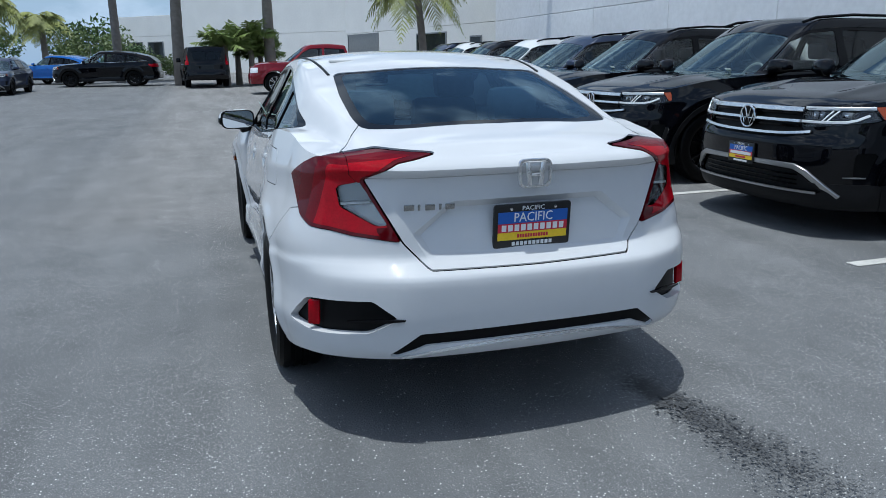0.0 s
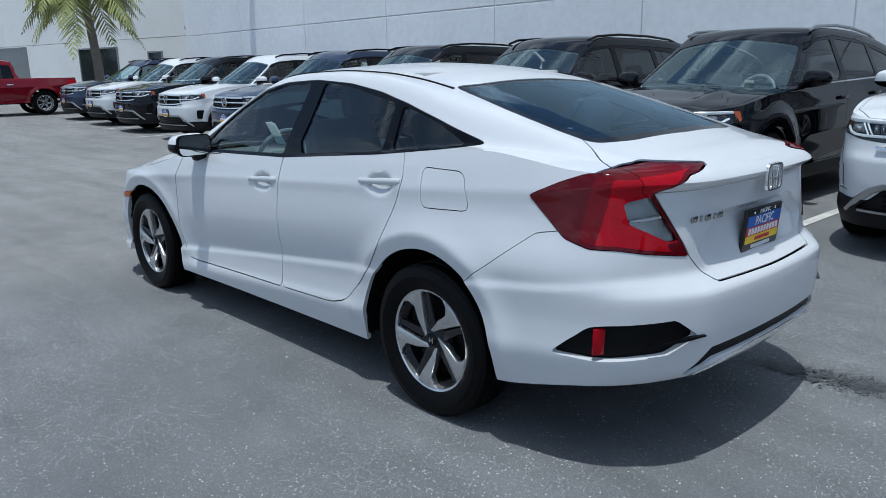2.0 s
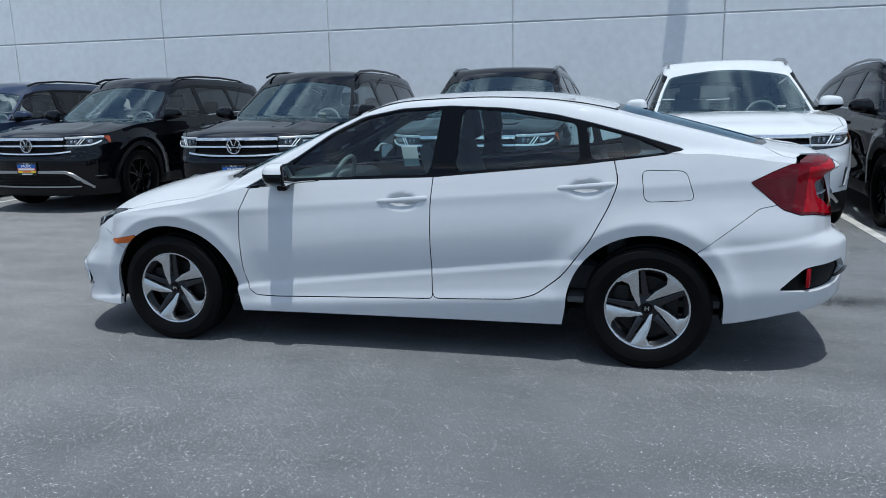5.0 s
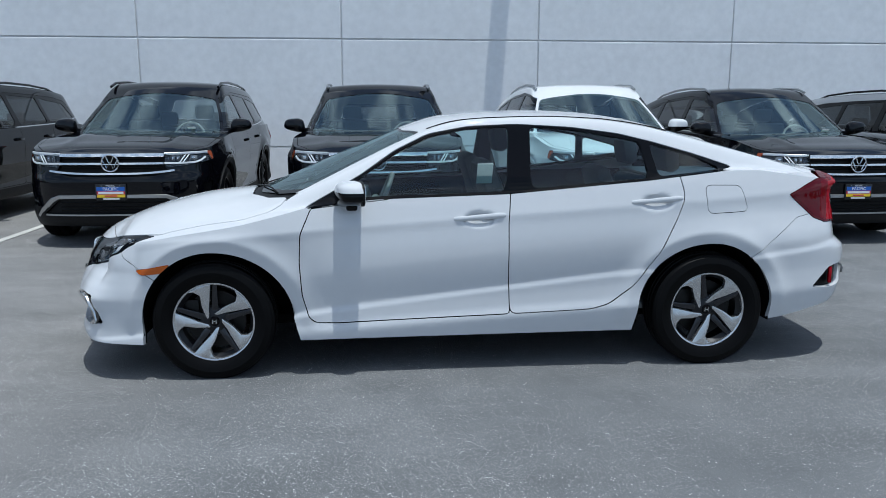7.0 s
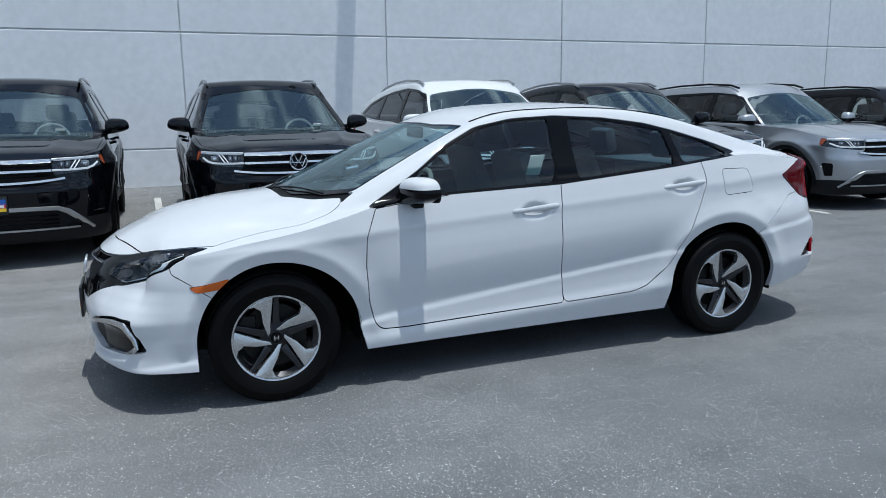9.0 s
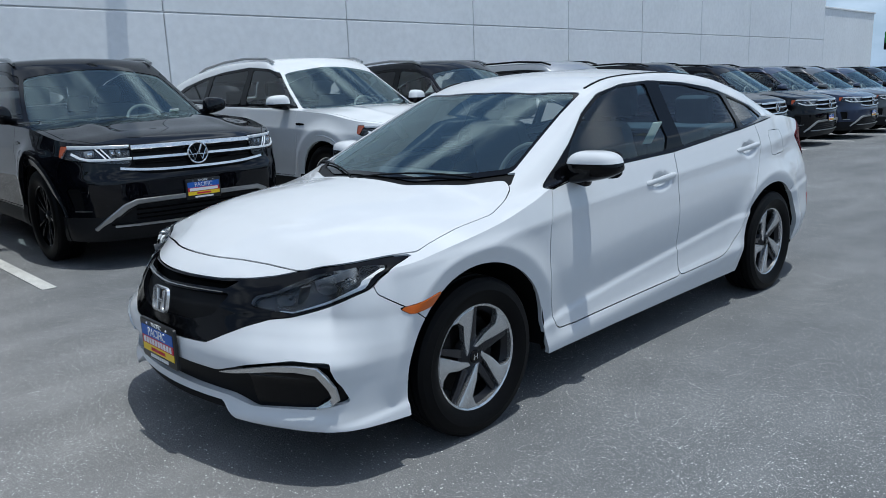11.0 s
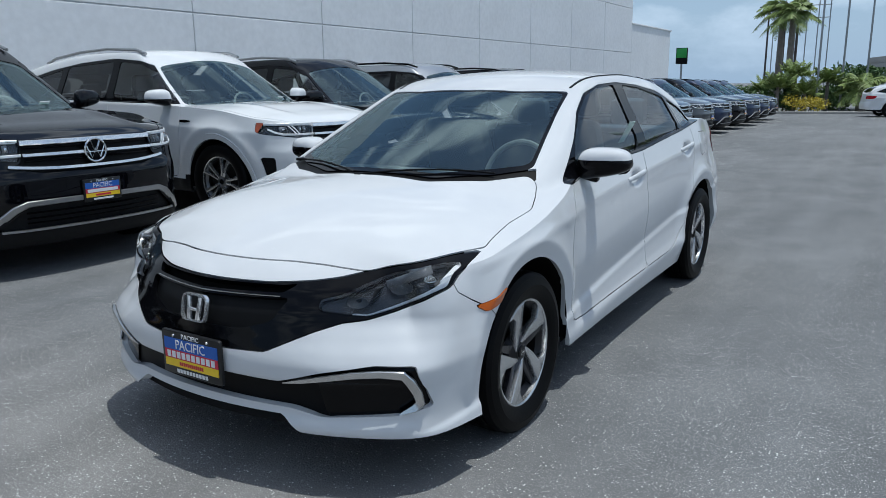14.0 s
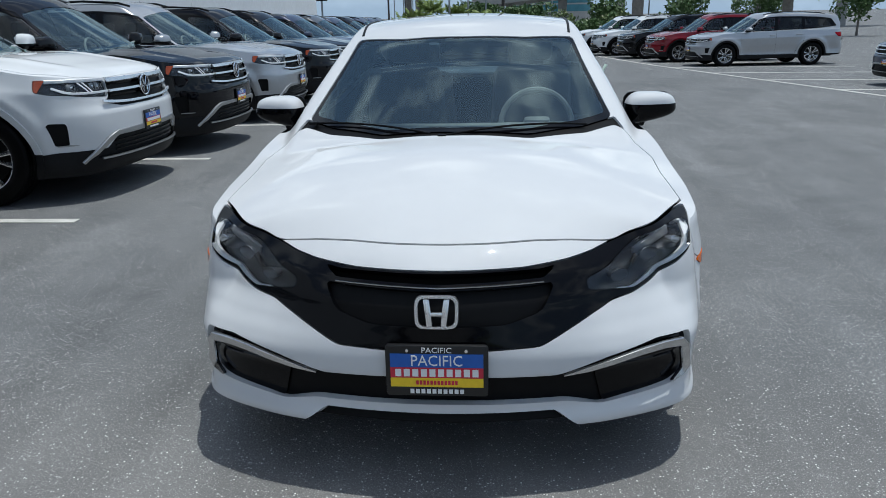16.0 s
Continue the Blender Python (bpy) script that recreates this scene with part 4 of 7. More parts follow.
    for sd, sg in (("L", -1), ("R", 1)):
        pts = [(sg * x, surface_y(A, x, z) + 0.002, z) for x, z in fog]
        part("fog_trim", strip_bm(pts, [0.004, 0.015, 0.020, 0.022, 0.024, 0.030, 0.034, 0.033, 0.032, 0.026, 0.006], 0.012, (sg * 0.3, 1, 0.1)), FOG_CHROME, car, "chrome strip over the fog lamp recess")
        panel("fog_recess", sk, cs, GLOSS_BLACK, car, "", sd, 0, -0.022)
    # rear lower details
    vent = region("end", [(0.842, 0.428), (0.820, 0.478), (0.790, 0.534), (0.760, 0.543), (0.588, 0.556), (0.504, 0.492), (0.605, 0.432), (0.78, 0.416)], 0.012, lambda x, y, z: -1.85 - y)
    hole, body = sk.split(body, vent, 0.0)
    for sd, sg in (("L", -1), ("R", 1)):
        panel("rear_vent", sk, hole, MATT_BLACK, car, "black corner vent insert", sd, 0, -0.034)
        part("rear_reflector", box_bm((0.042, 0.016, 0.092), (sg * 0.766, surface_y(A, 0.768, 0.482, True) + 0.022, 0.483), 0.004, (0, sg * -3, sg * 22)), RED_LENS, car, "red reflector in the bumper corner")
    skid = region("end", [(-0.2, 0.442), (0.43, 0.434), (0.535, 0.353), (0.515, 0.338), (0.41, 0.388), (-0.2, 0.396)], 0.006, rear)
    hole, body = sk.split(body, skid, 0.0)
    panel("rear_valance", sk, hole, MATT_BLACK, car, "black strip low on the bumper", depth=0, push=-0.012)
    pts = [(x, surface_y(A, x, 0.380 - 0.045 * (abs(x) / 0.5) ** 3, True) - 0.006, 0.383 - 0.045 * (abs(x) / 0.5) ** 3) for x in np.linspace(-0.49, 0.49, 31)]
    part("rear_chrome", strip_bm(pts, [0.016 - 0.010 * (abs(p[0]) / 0.5) ** 2 for p in pts], 0.012, (0, -1, 0.2)), BRIGHT, car, "chrome strip under the rear bumper")
    for sx in (-1, 1):
        pts = [(sx * x, surface_y(A, x, z, True) - 0.008, z) for x, z in ((0.67, 0.478), (0.61, 0.483), (0.55, 0.488), (0.485, 0.491))]
        part("vent_blade", strip_bm(pts, [0.006, 0.014, 0.016, 0.004], 0.012, (0, -1, 0)), GLOSS_BLACK, car)
    # painted panels
    crest = smooth_table([(0.0, 0.745), (0.25, 0.746), (0.38, 0.739), (0.46, 0.730), (0.525, 0.724), (0.59, 0.738), (0.685, 0.755), (0.755, 0.769), (0.85, 0.78)])
    bonnet = region("top", [(-0.3, 2.4), (0.30, 2.4), (0.55, 2.3), (0.72, 2.05), (0.80, 1.76), (0.815, 1.655), (0.80, 1.55), (0.783, 1.37), (0.787, 1.185), (0.752, 1.08), (0.715, 0.985), (0.665, 0.965), (0.53, 1.085), (0.3, 1.205), (-0.3, 1.245)], 0.02, lambda x, y, z: z - crest(np.abs(x)))
    p, body = sk.split(body, bonnet, 0.0019)
    cowl, body = sk.split(body, region("top", [(-0.3, 1.252), (0.3, 1.212), (0.53, 1.092), (0.668, 0.972), (0.71, 0.980), (0.672, 0.900), (0.53, 1.02), (0.3, 1.145), (-0.3, 1.19)], 0.004, lambda x, y, z: z - 0.87))
    panel("cowl", sk, cowl, MATT_BLACK, car, "black cowl panel under the windshield", depth=0.0, push=-0.010)
    panel("bonnet", sk, p, WHITE, car, "white pearl bonnet")
    f1 = region("side", [(0.85, 1.0), (0.83, 0.905), (0.888, 0.77), (0.896, 0.62), (0.885, 0.44), (0.855, 0.325), (0.82, 0.292), (0.70, 0.288), (-0.23, 0.317), (-0.222, 0.57), (-0.222, 0.81), (-0.245, 1.1)], 0.02, lambda x, y, z: np.minimum(x - 0.5, np.where(y > 0.42, 0.945 - 0.1 * (y - 0.42), 1.09) - z))
    p, body = sk.split(body, f1, 0.0028)
    f2 = region("side", [(-0.245, 1.15), (-0.222, 0.81), (-0.222, 0.57), (-0.23, 0.317), (-0.68, 0.335), (-0.79, 0.365), (-0.925, 0.475), (-1.055, 0.65), (-1.15, 0.83), (-1.195, 0.95), (-1.15, 1.15)], 0.04, lambda x, y, z: np.minimum(x - 0.5, 1.10 - z))
    q, body = sk.split(body, f2, 0.0028)
    for sd, sg in (("L", -1), ("R", 1)):
        for nm, fs, hy0, hy1, hz0, hz1 in (("front_door", p, 0.075, -0.205, 0.838, 0.858), ("rear_door", q, -0.895, -1.178, 0.918, 0.940)):
            d = panel(nm, sk, fs, WHITE, car, "white pearl door", sd)
            xs = [surface_x(A, hy0 + (hy1 - hy0) * t, hz0 + (hz1 - hz0) * t) for t in (0, 1)]
            pts = []
            for t in np.linspace(0, 1, 13):
                bow = -0.002 + 0.004 * min(1.0, 3.2 * math.sin(math.pi * t) ** 0.7 if 0 < t < 1 else 0.25)
                pts.append((sg * (xs[0] + (xs[1] - xs[0]) * t + bow * 1.05 - 0.002), hy0 + (hy1 - hy0) * t, hz0 + (hz1 - hz0) * t))
            part("door_handle", tube_bm(pts, [0.006] + [0.0085] * 5 + [0.0095] * 6 + [0.007], 10, 1.6), WHITE, d, "white pull handle")
    fuel = region("side", rounded([(-1.305, 1.010), (-1.515, 1.006), (-1.56, 0.864), (-1.32, 0.856)], 0.03), 0.004, lambda x, y, z: x - 0.5)
    p, body = sk.split(body, fuel, 0.0018)
    panel("fuel_door", sk, p, WHITE, car, "white fuel filler door", "L")
    panel("body_patch", sk, p, WHITE, car, "", "R")
    boot = region("end", [(-0.2, 0.652), (0.385, 0.656), (0.466, 0.745), (0.585, 0.968), (0.475, 1.025), (0.335, 1.052), (0.52, 1.064), (0.66, 1.04), (0.68, 1.25), (-0.2, 1.3)], 0.01, lambda x, y, z: np.minimum(-1.60 - y, np.where(z > 1.0, 0.536 + 0.112 * (-1.863 - y) / 0.198 - x, 0.1)))
    p, body = sk.split(body, boot, 0.0028)
    # a seam under the lip, and a recess round the plate pressed in with crisp edges
    lip, p = sk.split(p, lambda x, y, z: z - 0.968 - 0.006 * np.clip(1 - np.abs(x) / 0.5, 0, 1), 0.0013)
    bay = region("end", [(-0.2, 0.670), (0.378, 0.674), (0.432, 0.775), (0.292, 0.884), (-0.2, 0.888)], 0.006)
    press, p = sk.split(p, bay)
    floor_part, ramp = sk.split(press, lambda x, y, z: bay(x, y, z) - 0.026)
    for i in {i for f in floor_part + ramp for i in f}:
        x, y, z = sk.V[i]
        t = float(bay(np.array([x]), np.array([y]), np.array([z]))[0]) / 0.026
        sk.V[i] = (x, y + 0.034 * min(max(t, 0.0), 1.0) * min(max((z - 0.66) / 0.17, 0.0), 1.0), z)
    lid = panel("boot_lid", sk, p, WHITE, car, "white pearl boot lid")
    panel("boot_lip", sk, lip, WHITE, lid)
    panel("plate_bay", sk, floor_part, WHITE, lid, depth=0)
    panel("plate_bay_edge", sk, ramp, WHITE, lid, depth=0)
    marker = region("side", [(1.735, 0.600), (1.552, 0.630), (1.585, 0.585), (1.70, 0.575)], 0.004, lambda x, y, z: x - 0.5)
    p, body = sk.split(body, marker, 0.001)
    for sd in "LR":
        panel("side_marker", sk, p, AMBER, car, "amber side marker lamp", sd, 0.01, 0.003)
    fb = region("side", [(2.6, 0.0), (2.6, 0.80), (2.0, 0.80), (1.81, 0.70), (1.80, 0.66), (1.70, 0.595), (1.60, 0.52), (1.60, 0.0)], 0.004)
    p, body = sk.split(body, fb, 0.0022)
    lipf, p = sk.split(p, lambda x, y, z: 0.266 - 0.075 * np.clip((x - 0.35) / 0.10, 0, 1) - z)
    panel("front_bumper", sk, p, WHITE, car, "white front bumper", depth=0.03)
    panel("front_lip", sk, lipf, MATT_BLACK, car, "black chin spoiler", depth=0.03, push=-0.035)
    rb = region("side", [(-1.50, 0.0), (-1.56, 0.60), (-1.86, 0.825), (-2.05, 0.86), (-2.6, 0.86), (-2.6, 0.0)], 0.004)
    p, body = sk.split(body, rb, 0.0015)
    panel("rear_bumper", sk, p, WHITE, car, "white rear bumper", depth=0.03)
    panel("body", sk, body, WHITE, car, "white pearl body shell", depth=0.02)
    up, lining = sk.split(lining, lambda x, y, z: np.minimum(z - 1.0, 1.0 - np.abs(y + 0.45)))
    panel("inner_shell", sk, lining, CAVITY, car, "", depth=0, push=-0.045)
    panel("pillar_lining", sk, up, HEADLINER, car, "", depth=0, push=-0.03)
    # wheel houses, underside
    for wy, wz, rf, rr, rt, sp in SEDAN["arches"]:
        for sg in (-1, 1):
            bm = bmesh.new()
            rings = []
            for k in range(25):
                a = math.pi * (-0.06 + 1.12 * k / 24)
                rad = rf if math.cos(a) > 0 else rr
                rings.append([bm.verts.new((sg * xx, wy + (rad + 0.004) * math.cos(a), wz + (rt + 0.004) * math.sin(a))) for xx in (0.842, 0.82, 0.50)] + [bm.verts.new((sg * 0.50, wy, wz))])
            for r0, r1 in zip(rings, rings[1:]):
                for k in range(3):
                    bm.faces.new((r0[k], r0[k + 1], r1[k + 1], r1[k]))
            part("wheel_house", bm, CAVITY, car)
    part("underbody", box_bm((1.25, 4.0, 0.06), (0, 0, 0.26), 0.02), CAVITY, car)
    for sg in (-1, 1):
        for wy in (1.35, -1.35):
            wheel("wheel", car, (sg * 0.764, wy, 0.312), 0.319, 0.205, 0.217, "sedan", sg, 0.0 if wy > 0 else -0.187)
    # door mirrors
    for sg in (-1, 1):
        m = empty("door_mirror")
        m.parent = car
        m.matrix_basis = pose(sg * 0.872, 0.60, 0.985, 0, 0, sg * -8)

        cap = part("mirror_cap", mirror_pod(sg, 0.014, 1, (0.120, 0.095, 0.066)), WHITE, m, "white mirror cap")
        part("mirror_housing", mirror_pod(sg, 0.014, -1, (0.120, 0.095, 0.066)), GLOSS_BLACK, m, "black lower mirror housing")
        rim = rounded([(-0.111, -0.058), (0.111, -0.058), (0.111, 0.062), (-0.111, 0.062)], 0.045)
        part("mirror_bezel", moved(slab_bm(rim, 0.012), pose(0, -0.036, 0.0)), MATT_BLACK, m)
        part("mirror_glass", moved(slab_bm(rim * 0.9, 0.004), pose(0, -0.044, 0.0)), MIRROR, m, "mirror glass")
        part("mirror_arm", box_bm((0.16, 0.06, 0.035), (-sg * 0.10, 0.01, -0.058), 0.012, (0, sg * 14, 0)), GLOSS_BLACK, m)
    # wipers on the scuttle
    for x0, x1, y0, y1 in ((0.05, -0.54, 1.215, 1.03), (0.63, 0.10, 0.965, 1.195)):
        pts = [(x0 + (x1 - x0) * t, y0 + (y1 - y0) * t, 0) for t in np.linspace(0, 1, 9)]
        pts = [(x, y, float(sedan_cabin(np.array([abs(x)]), np.array([y]), np.array([0.9]))[0]) + 0.007) for x, y, _ in pts]
        part("wiper", merge(tube_bm(pts, 0.0045, 6), box_bm((0.035, 0.035, 0.014), pts[0], 0.004)), MATT_BLACK, car, "black windscreen wiper")
    # black mouldings in the roof ditches
    top = A[(A[:, 2] > 1.2) & (A[:, 0] > 0.3)]
    for sg in (-1, 1):
        pts = []
        for y in np.linspace(0.20, -1.18, 22):
            x = 0.545 - 0.02 * ((y + 0.45) / 0.7) ** 2
            near = np.argsort((top[:, 0] - x) ** 2 + (top[:, 1] - y) ** 2)[:5]
            pts.append((sg * x, y, float(top[near, 2].mean()) + 0.001))
        part("roof_moulding", strip_bm(pts, 0.012, 0.008, (0, 0, 1)), MATT_BLACK, car, "black roof ditch moulding")
    # badges and plates
    yb = surface_y(A, 0, 0.59)
    H_badge(car, (0, yb + 0.004, 0.590), 0, 12, (0.062, 0.050), BRIGHT)
    yr = surface_y(A, 0, 0.998, True)
    H_badge(car, (0, yr - 0.002, 0.972), 180, 0, (0.062, 0.052), BRIGHT)
    dealer_plate(car, (0, surface_y(A, 0, 0.45) + 0.008, 0.422), 0, 0, True)
    dealer_plate(car, (0.008, surface_y(A, 0.1, 0.78, True) + 0.001, 0.782), 180, -5, True)
    for k, (bx, bw) in enumerate(((0.0, 0.038), (0.034, 0.009), (0.072, 0.036), (0.108, 0.009), (0.142, 0.034))):
        x = -0.44 + bx
        part("model_badge", box_bm((bw, 0.005, 0.022), (x, surface_y(A, x, 0.868, True) - 0.003, 0.868), 0.002, (5, 0, 0)), DARK_CHROME, car)
    # cabin
    cabin_fit_out(car, 0.68, 0.30, 0.90, 0.72, (0.05, -0.85))
    part("parcel_shelf", box_bm((1.1, 0.62, 0.03), (0, -1.58, 1.0), 0.01), SEAT, car)
    part("headliner", box_bm((0.95, 1.0, 0.02), (0, -0.45, 1.355), 0.01), HEADLINER, car)
    part("rear_view_mirror", box_bm((0.24, 0.03, 0.065), (0, 0.33, 1.245), 0.012), GLOSS_BLACK, car)
    part("window_sticker", box_bm((0.004, 0.085, 0.125), (-0.735, -0.10, 1.075), 0.001, (0, -28, 0)), PAPER, car, "pale green sticker inside the door glass")
    return tagged(car, "white pearl four-door sedan parked on open asphalt", "car")


# ---------------------------------------------------------------- sport utility vehicles
def suv_spec(cross=False):
    roof_t = ([(0.75, 1.50), (0.45, 1.63), (0.15, 1.70), (-0.3, 1.735), (-1.0, 1.73), (-1.8, 1.70), (-2.2, 1.665), (-2.7, 1.60)] if not cross else
              [(0.75, 1.50), (0.45, 1.62), (0.15, 1.685), (-0.3, 1.71), (-0.9, 1.695), (-1.5, 1.63), (-2.0, 1.54), (-2.7, 1.36)])
    roof_f = smooth_table(roof_t)
    wide = smooth_table([(1.4, 0.80), (1.0, 0.88), (0.5, 0.918), (-0.5, 0.93), (-1.6, 0.925), (-2.2, 0.895), (-2.6, 0.80)])

    def cabin(x, y, zs):
        roof = roof_f(y) + 0.012 - 0.04 * (x / 0.68) ** 2
        screen = 1.125 + 0.60 * (1.16 - y) - 0.26 * x**2
        back = (1.14 + 2.3 * (y + 2.60)) if not cross else (1.16 + 0.95 * (y + 2.60))
        side = zs + 1.95 * (wide(y) - x) + 0.9 * (wide(y) - x) ** 2
        return smin(smin(smin(roof, screen, 0.06), back, 0.08), side, 0.06)

    return dict(
        plan=[(0, 2.43), (0.42, 2.405), (0.72, 2.31), (0.885, 2.12), (0.955, 1.85), (0.98, 1.5), (0.97, 0.9), (0.962, 0.0), (0.967, -0.8), (0.985, -1.5), (0.975, -2.1), (0.92, -2.50), (0.68, -2.66), (0, -2.70)],
        shoulder=[(-2.7, 1.10), (-2.3, 1.16), (-1.5, 1.165), (0.5, 1.125), (1.0, 1.105), (1.5, 1.075), (2.0, 1.02), (2.3, 0.985), (2.45, 0.97)],
        bottom=[(-2.7, 0.36), (-2.2, 0.33), (-1.0, 0.26), (1.0, 0.26), (1.9, 0.22), (2.45, 0.22)],
        front=[(0.18, 0.16), (0.25, 0.06), (0.34, 0.02), (0.45, 0.01), (0.58, 0.0), (0.70, 0.0), (0.78, 0.03), (0.90, 0.045), (0.98, 0.07), (1.02, 0.12), (1.06, 0.2)],
        side=[(0.22, 0.06), (0.32, 0.03), (0.45, 0.028), (0.60, 0.018), (0.86, 0.004), (0.93, 0.0), (0.96, 0.008), (1.05, 0.028), (1.15, 0.05), (1.2, 0.07)],
        rear=[(0.3, 0.14), (0.4, 0.04), (0.55, 0.0), (0.70, 0.02), (0.78, 0.06), (1.0, 0.07), (1.15, 0.10)],
        low=[(0.3, 0.0), (0.5, 0.012), (0.7, 0.0)], rise=0.02, low_rise=0.03, flare=0.030,
        corner_front=[(0.3, 0.0), (0.6, 0.0), (1.0, 0.03)], corner_rear=[(0.5, 0.0), (1.1, 0.03)],
        arches=[(1.49, 0.375, 0.43, 0.43, 0.43, 0.0), (-1.49, 0.375, 0.43, 0.43, 0.43, 0.0)], crest=0.105,
        wheels=[(1.49, 0.375, 0.43), (-1.49, 0.375, 0.43)], spine=(1.0, -1.2), crown=2.4,
        spine_z=[(-2.7, 1.10), (-2.2, 1.15), (0.9, 1.13), (1.2, 1.13), (1.6, 1.115), (2.0, 1.075), (2.2, 1.04), (2.33, 0.995), (2.45, 0.97)],
        cabin=cabin, bonnet=lambda x, y: 0.010 * np.exp(-(((x - 0.52) / 0.07) ** 2)) * np.clip((y - 1.1) / 0.3, 0, 1) * np.clip((2.25 - y) / 0.3, 0, 1))


def round_badge(parent, at, r, mat):
    """A ring with a plain zigzag in it, facing +y."""
    b = empty("badge")
    b.parent = parent
    b.matrix_basis = pose(*at)
    part("badge_field", moved(lathe_bm([(0, 0.0), (r, 0.0), (r, -0.02)], 28), pose(0, 0, 0, 0, 0, 90)), GLOSS_BLACK, b)
    ring = [(r * math.cos(a), 0.004, r * math.sin(a)) for a in (2 * math.pi * k / 32 for k in range(33))]
    part("badge_ring", tube_bm(ring, r * 0.085, 6), CHROME, b)
    for pts in ([(-0.42, 0.78), (-0.12, 0.02), (0.12, 0.02), (0.42, 0.78)], [(-0.82, 0.36), (-0.40, -0.70), (0.0, 0.16), (0.40, -0.70), (0.82, 0.36)]):
        part("badge_stroke", tube_bm([(x * r, 0.004, z * r) for x, z in pts], r * 0.075, 5), CHROME, b)
    return b


def utility_vehicle(name, cross, paint, rims, plate=True):
    c = suv_spec(cross)
    car = empty(name)
    V, F = car_shell(c, 0.034, 44)
    sk = Skin(V, F)
    A = np.array(V)
    body = sk.faces
    for wy, wz, rad in c["wheels"]:
        ring, body = sk.split(body, lambda x, y, z, wy=wy, wz=wz, rad=rad: np.minimum(rad + 0.055 - np.hypot(y - wy, z - wz), x - 0.45))
        _, ring = sk.split(ring, lambda x, y, z, wy=wy, wz=wz, rad=rad: rad - np.hypot(y - wy, z - wz))
        upper, lower = sk.split(ring, lambda x, y, z: z - 0.43)
        for sd in "LR":
            panel("arch_cladding", sk, upper, CLADDING if not cross else paint, car, "", sd, 0.03, 0.012)
            for leg in sk.split(lower, lambda x, y, z, wy=wy: y - wy):
                panel("arch_foot", sk, leg, CLADDING, car, "", sd, 0.03, 0.012)
    back_y = -2.0 if not cross else -1.75
    top = [(-1.0, 1.60), (-1.7, 1.575), (-2.15, 1.52)] if not cross else [(-0.9, 1.575), (-1.4, 1.51), (-1.85, 1.42)]
    tail_pt = (-2.33, 1.27) if not cross else (-2.25, 1.27)
    post = smooth_table([(0.1, 0.50), (0.25, 0.655), (0.34, 0.685), (0.55, 0.752), (0.90, 0.845), (1.03, 0.90)])
    dlo = region("side", [(1.02, 1.125), (0.0, 1.145), (-1.4, 1.185), tail_pt, *top[::-1], (-0.3, 1.61), (0.15, 1.575), (0.5, 1.46)], 0.05, lambda x, y, z: x - post(y))
    trim, body = sk.split(body, dlo, 0.002)
    sh = 0.0 if not cross else -0.02
    for nm, poly, g_mat in (("front_door_glass", [(0.84, 1.155), (-0.16, 1.17), (-0.20, 1.575), (0.16, 1.545), (0.48, 1.43)], GLASS),
                            ("rear_door_glass", [(-0.28, 1.175), (-1.12, 1.20), (-1.12, 1.555 + sh), (-0.30, 1.58)], PRIVACY_GLASS),
                            ("quarter_glass", [(-1.22, 1.205), (-2.18, 1.275) if not cross else (-2.05, 1.275), (-2.02, 1.48) if not cross else (-1.72, 1.41), (-1.22, 1.55 + sh * 2)], PRIVACY_GLASS)):
        g, trim = sk.split(trim, region("side", poly, 0.03))
        for sd in "LR":
            panel(nm, sk, g, g_mat, car, "", sd, 0, -0.006)
    panel("window_trim", sk, trim, GLOSS_BLACK, car, "", depth=0.015, push=-0.001)
    ws = region("top", [(-0.3, 1.20), (0.42, 1.13), (0.68, 1.03), (0.80, 0.90), (0.715, 0.55), (0.645, 0.34), (0.35, 0.385), (-0.3, 0.40)], 0.04, lambda x, y, z: z - 1.08)
    g, body = sk.split(body, ws, 0.001)
    panel("windshield", sk, g, WIND_GLASS, car, "", depth=0, push=-0.004)
    backlight = region("end", [(-0.2, 1.57), (0.52, 1.55), (0.66, 1.25), (-0.2, 1.22)] if not cross else [(-0.2, 1.52), (0.52, 1.50), (0.64, 1.25), (-0.2, 1.22)], 0.04, lambda x, y, z: back_y - y)
    g, body = sk.split(body, backlight, 0.002)
    panel("rear_window", sk, g, PRIVACY_GLASS, car, "", depth=0, push=-0.004)
    lining = list(body)
    # front face
    hl = region("end", [(0.50, 0.958), (0.80, 0.978), (0.955, 0.990), (0.965, 0.950), (0.90, 0.880), (0.72, 0.848), (0.52, 0.832)], 0.02, lambda x, y, z: y - 1.98)
    lens, body = sk.split(body, hl, 0.002)
    amber, lens2 = sk.split(lens, lambda x, y, z: 2.012 + 0.5 * (z - 0.9) - y)
    for sd, sg in (("L", -1), ("R", 1)):
        h = panel("headlamp", sk, lens2, LENS_CLEAR, car, "clear headlamp with bright light guides", sd, 0.0, 0.002)
        panel("lamp_housing", sk, lens, LAMP_DARK, h, "", sd, 0.0, -0.03)
        panel("turn_lamp", sk, amber, AMBER_DARK, h, "", sd, 0.01, 0.0)
        for run, w0 in (([(0.505, 0.964), (0.60, 0.966), (0.70, 0.968), (0.80, 0.970), (0.87, 0.972)], 0.026),
                        ([(0.505, 0.874), (0.60, 0.872), (0.70, 0.872), (0.78, 0.876), (0.825, 0.892), (0.86, 0.925)], 0.018)):
            pts = [(sg * x, surface_y(A, x, z) + 0.003, z) for x, z in run]
            part("light_guide", strip_bm(pts, w0, 0.008, (sg * 0.3, 1, 0)), LAMP_WHITE, h)
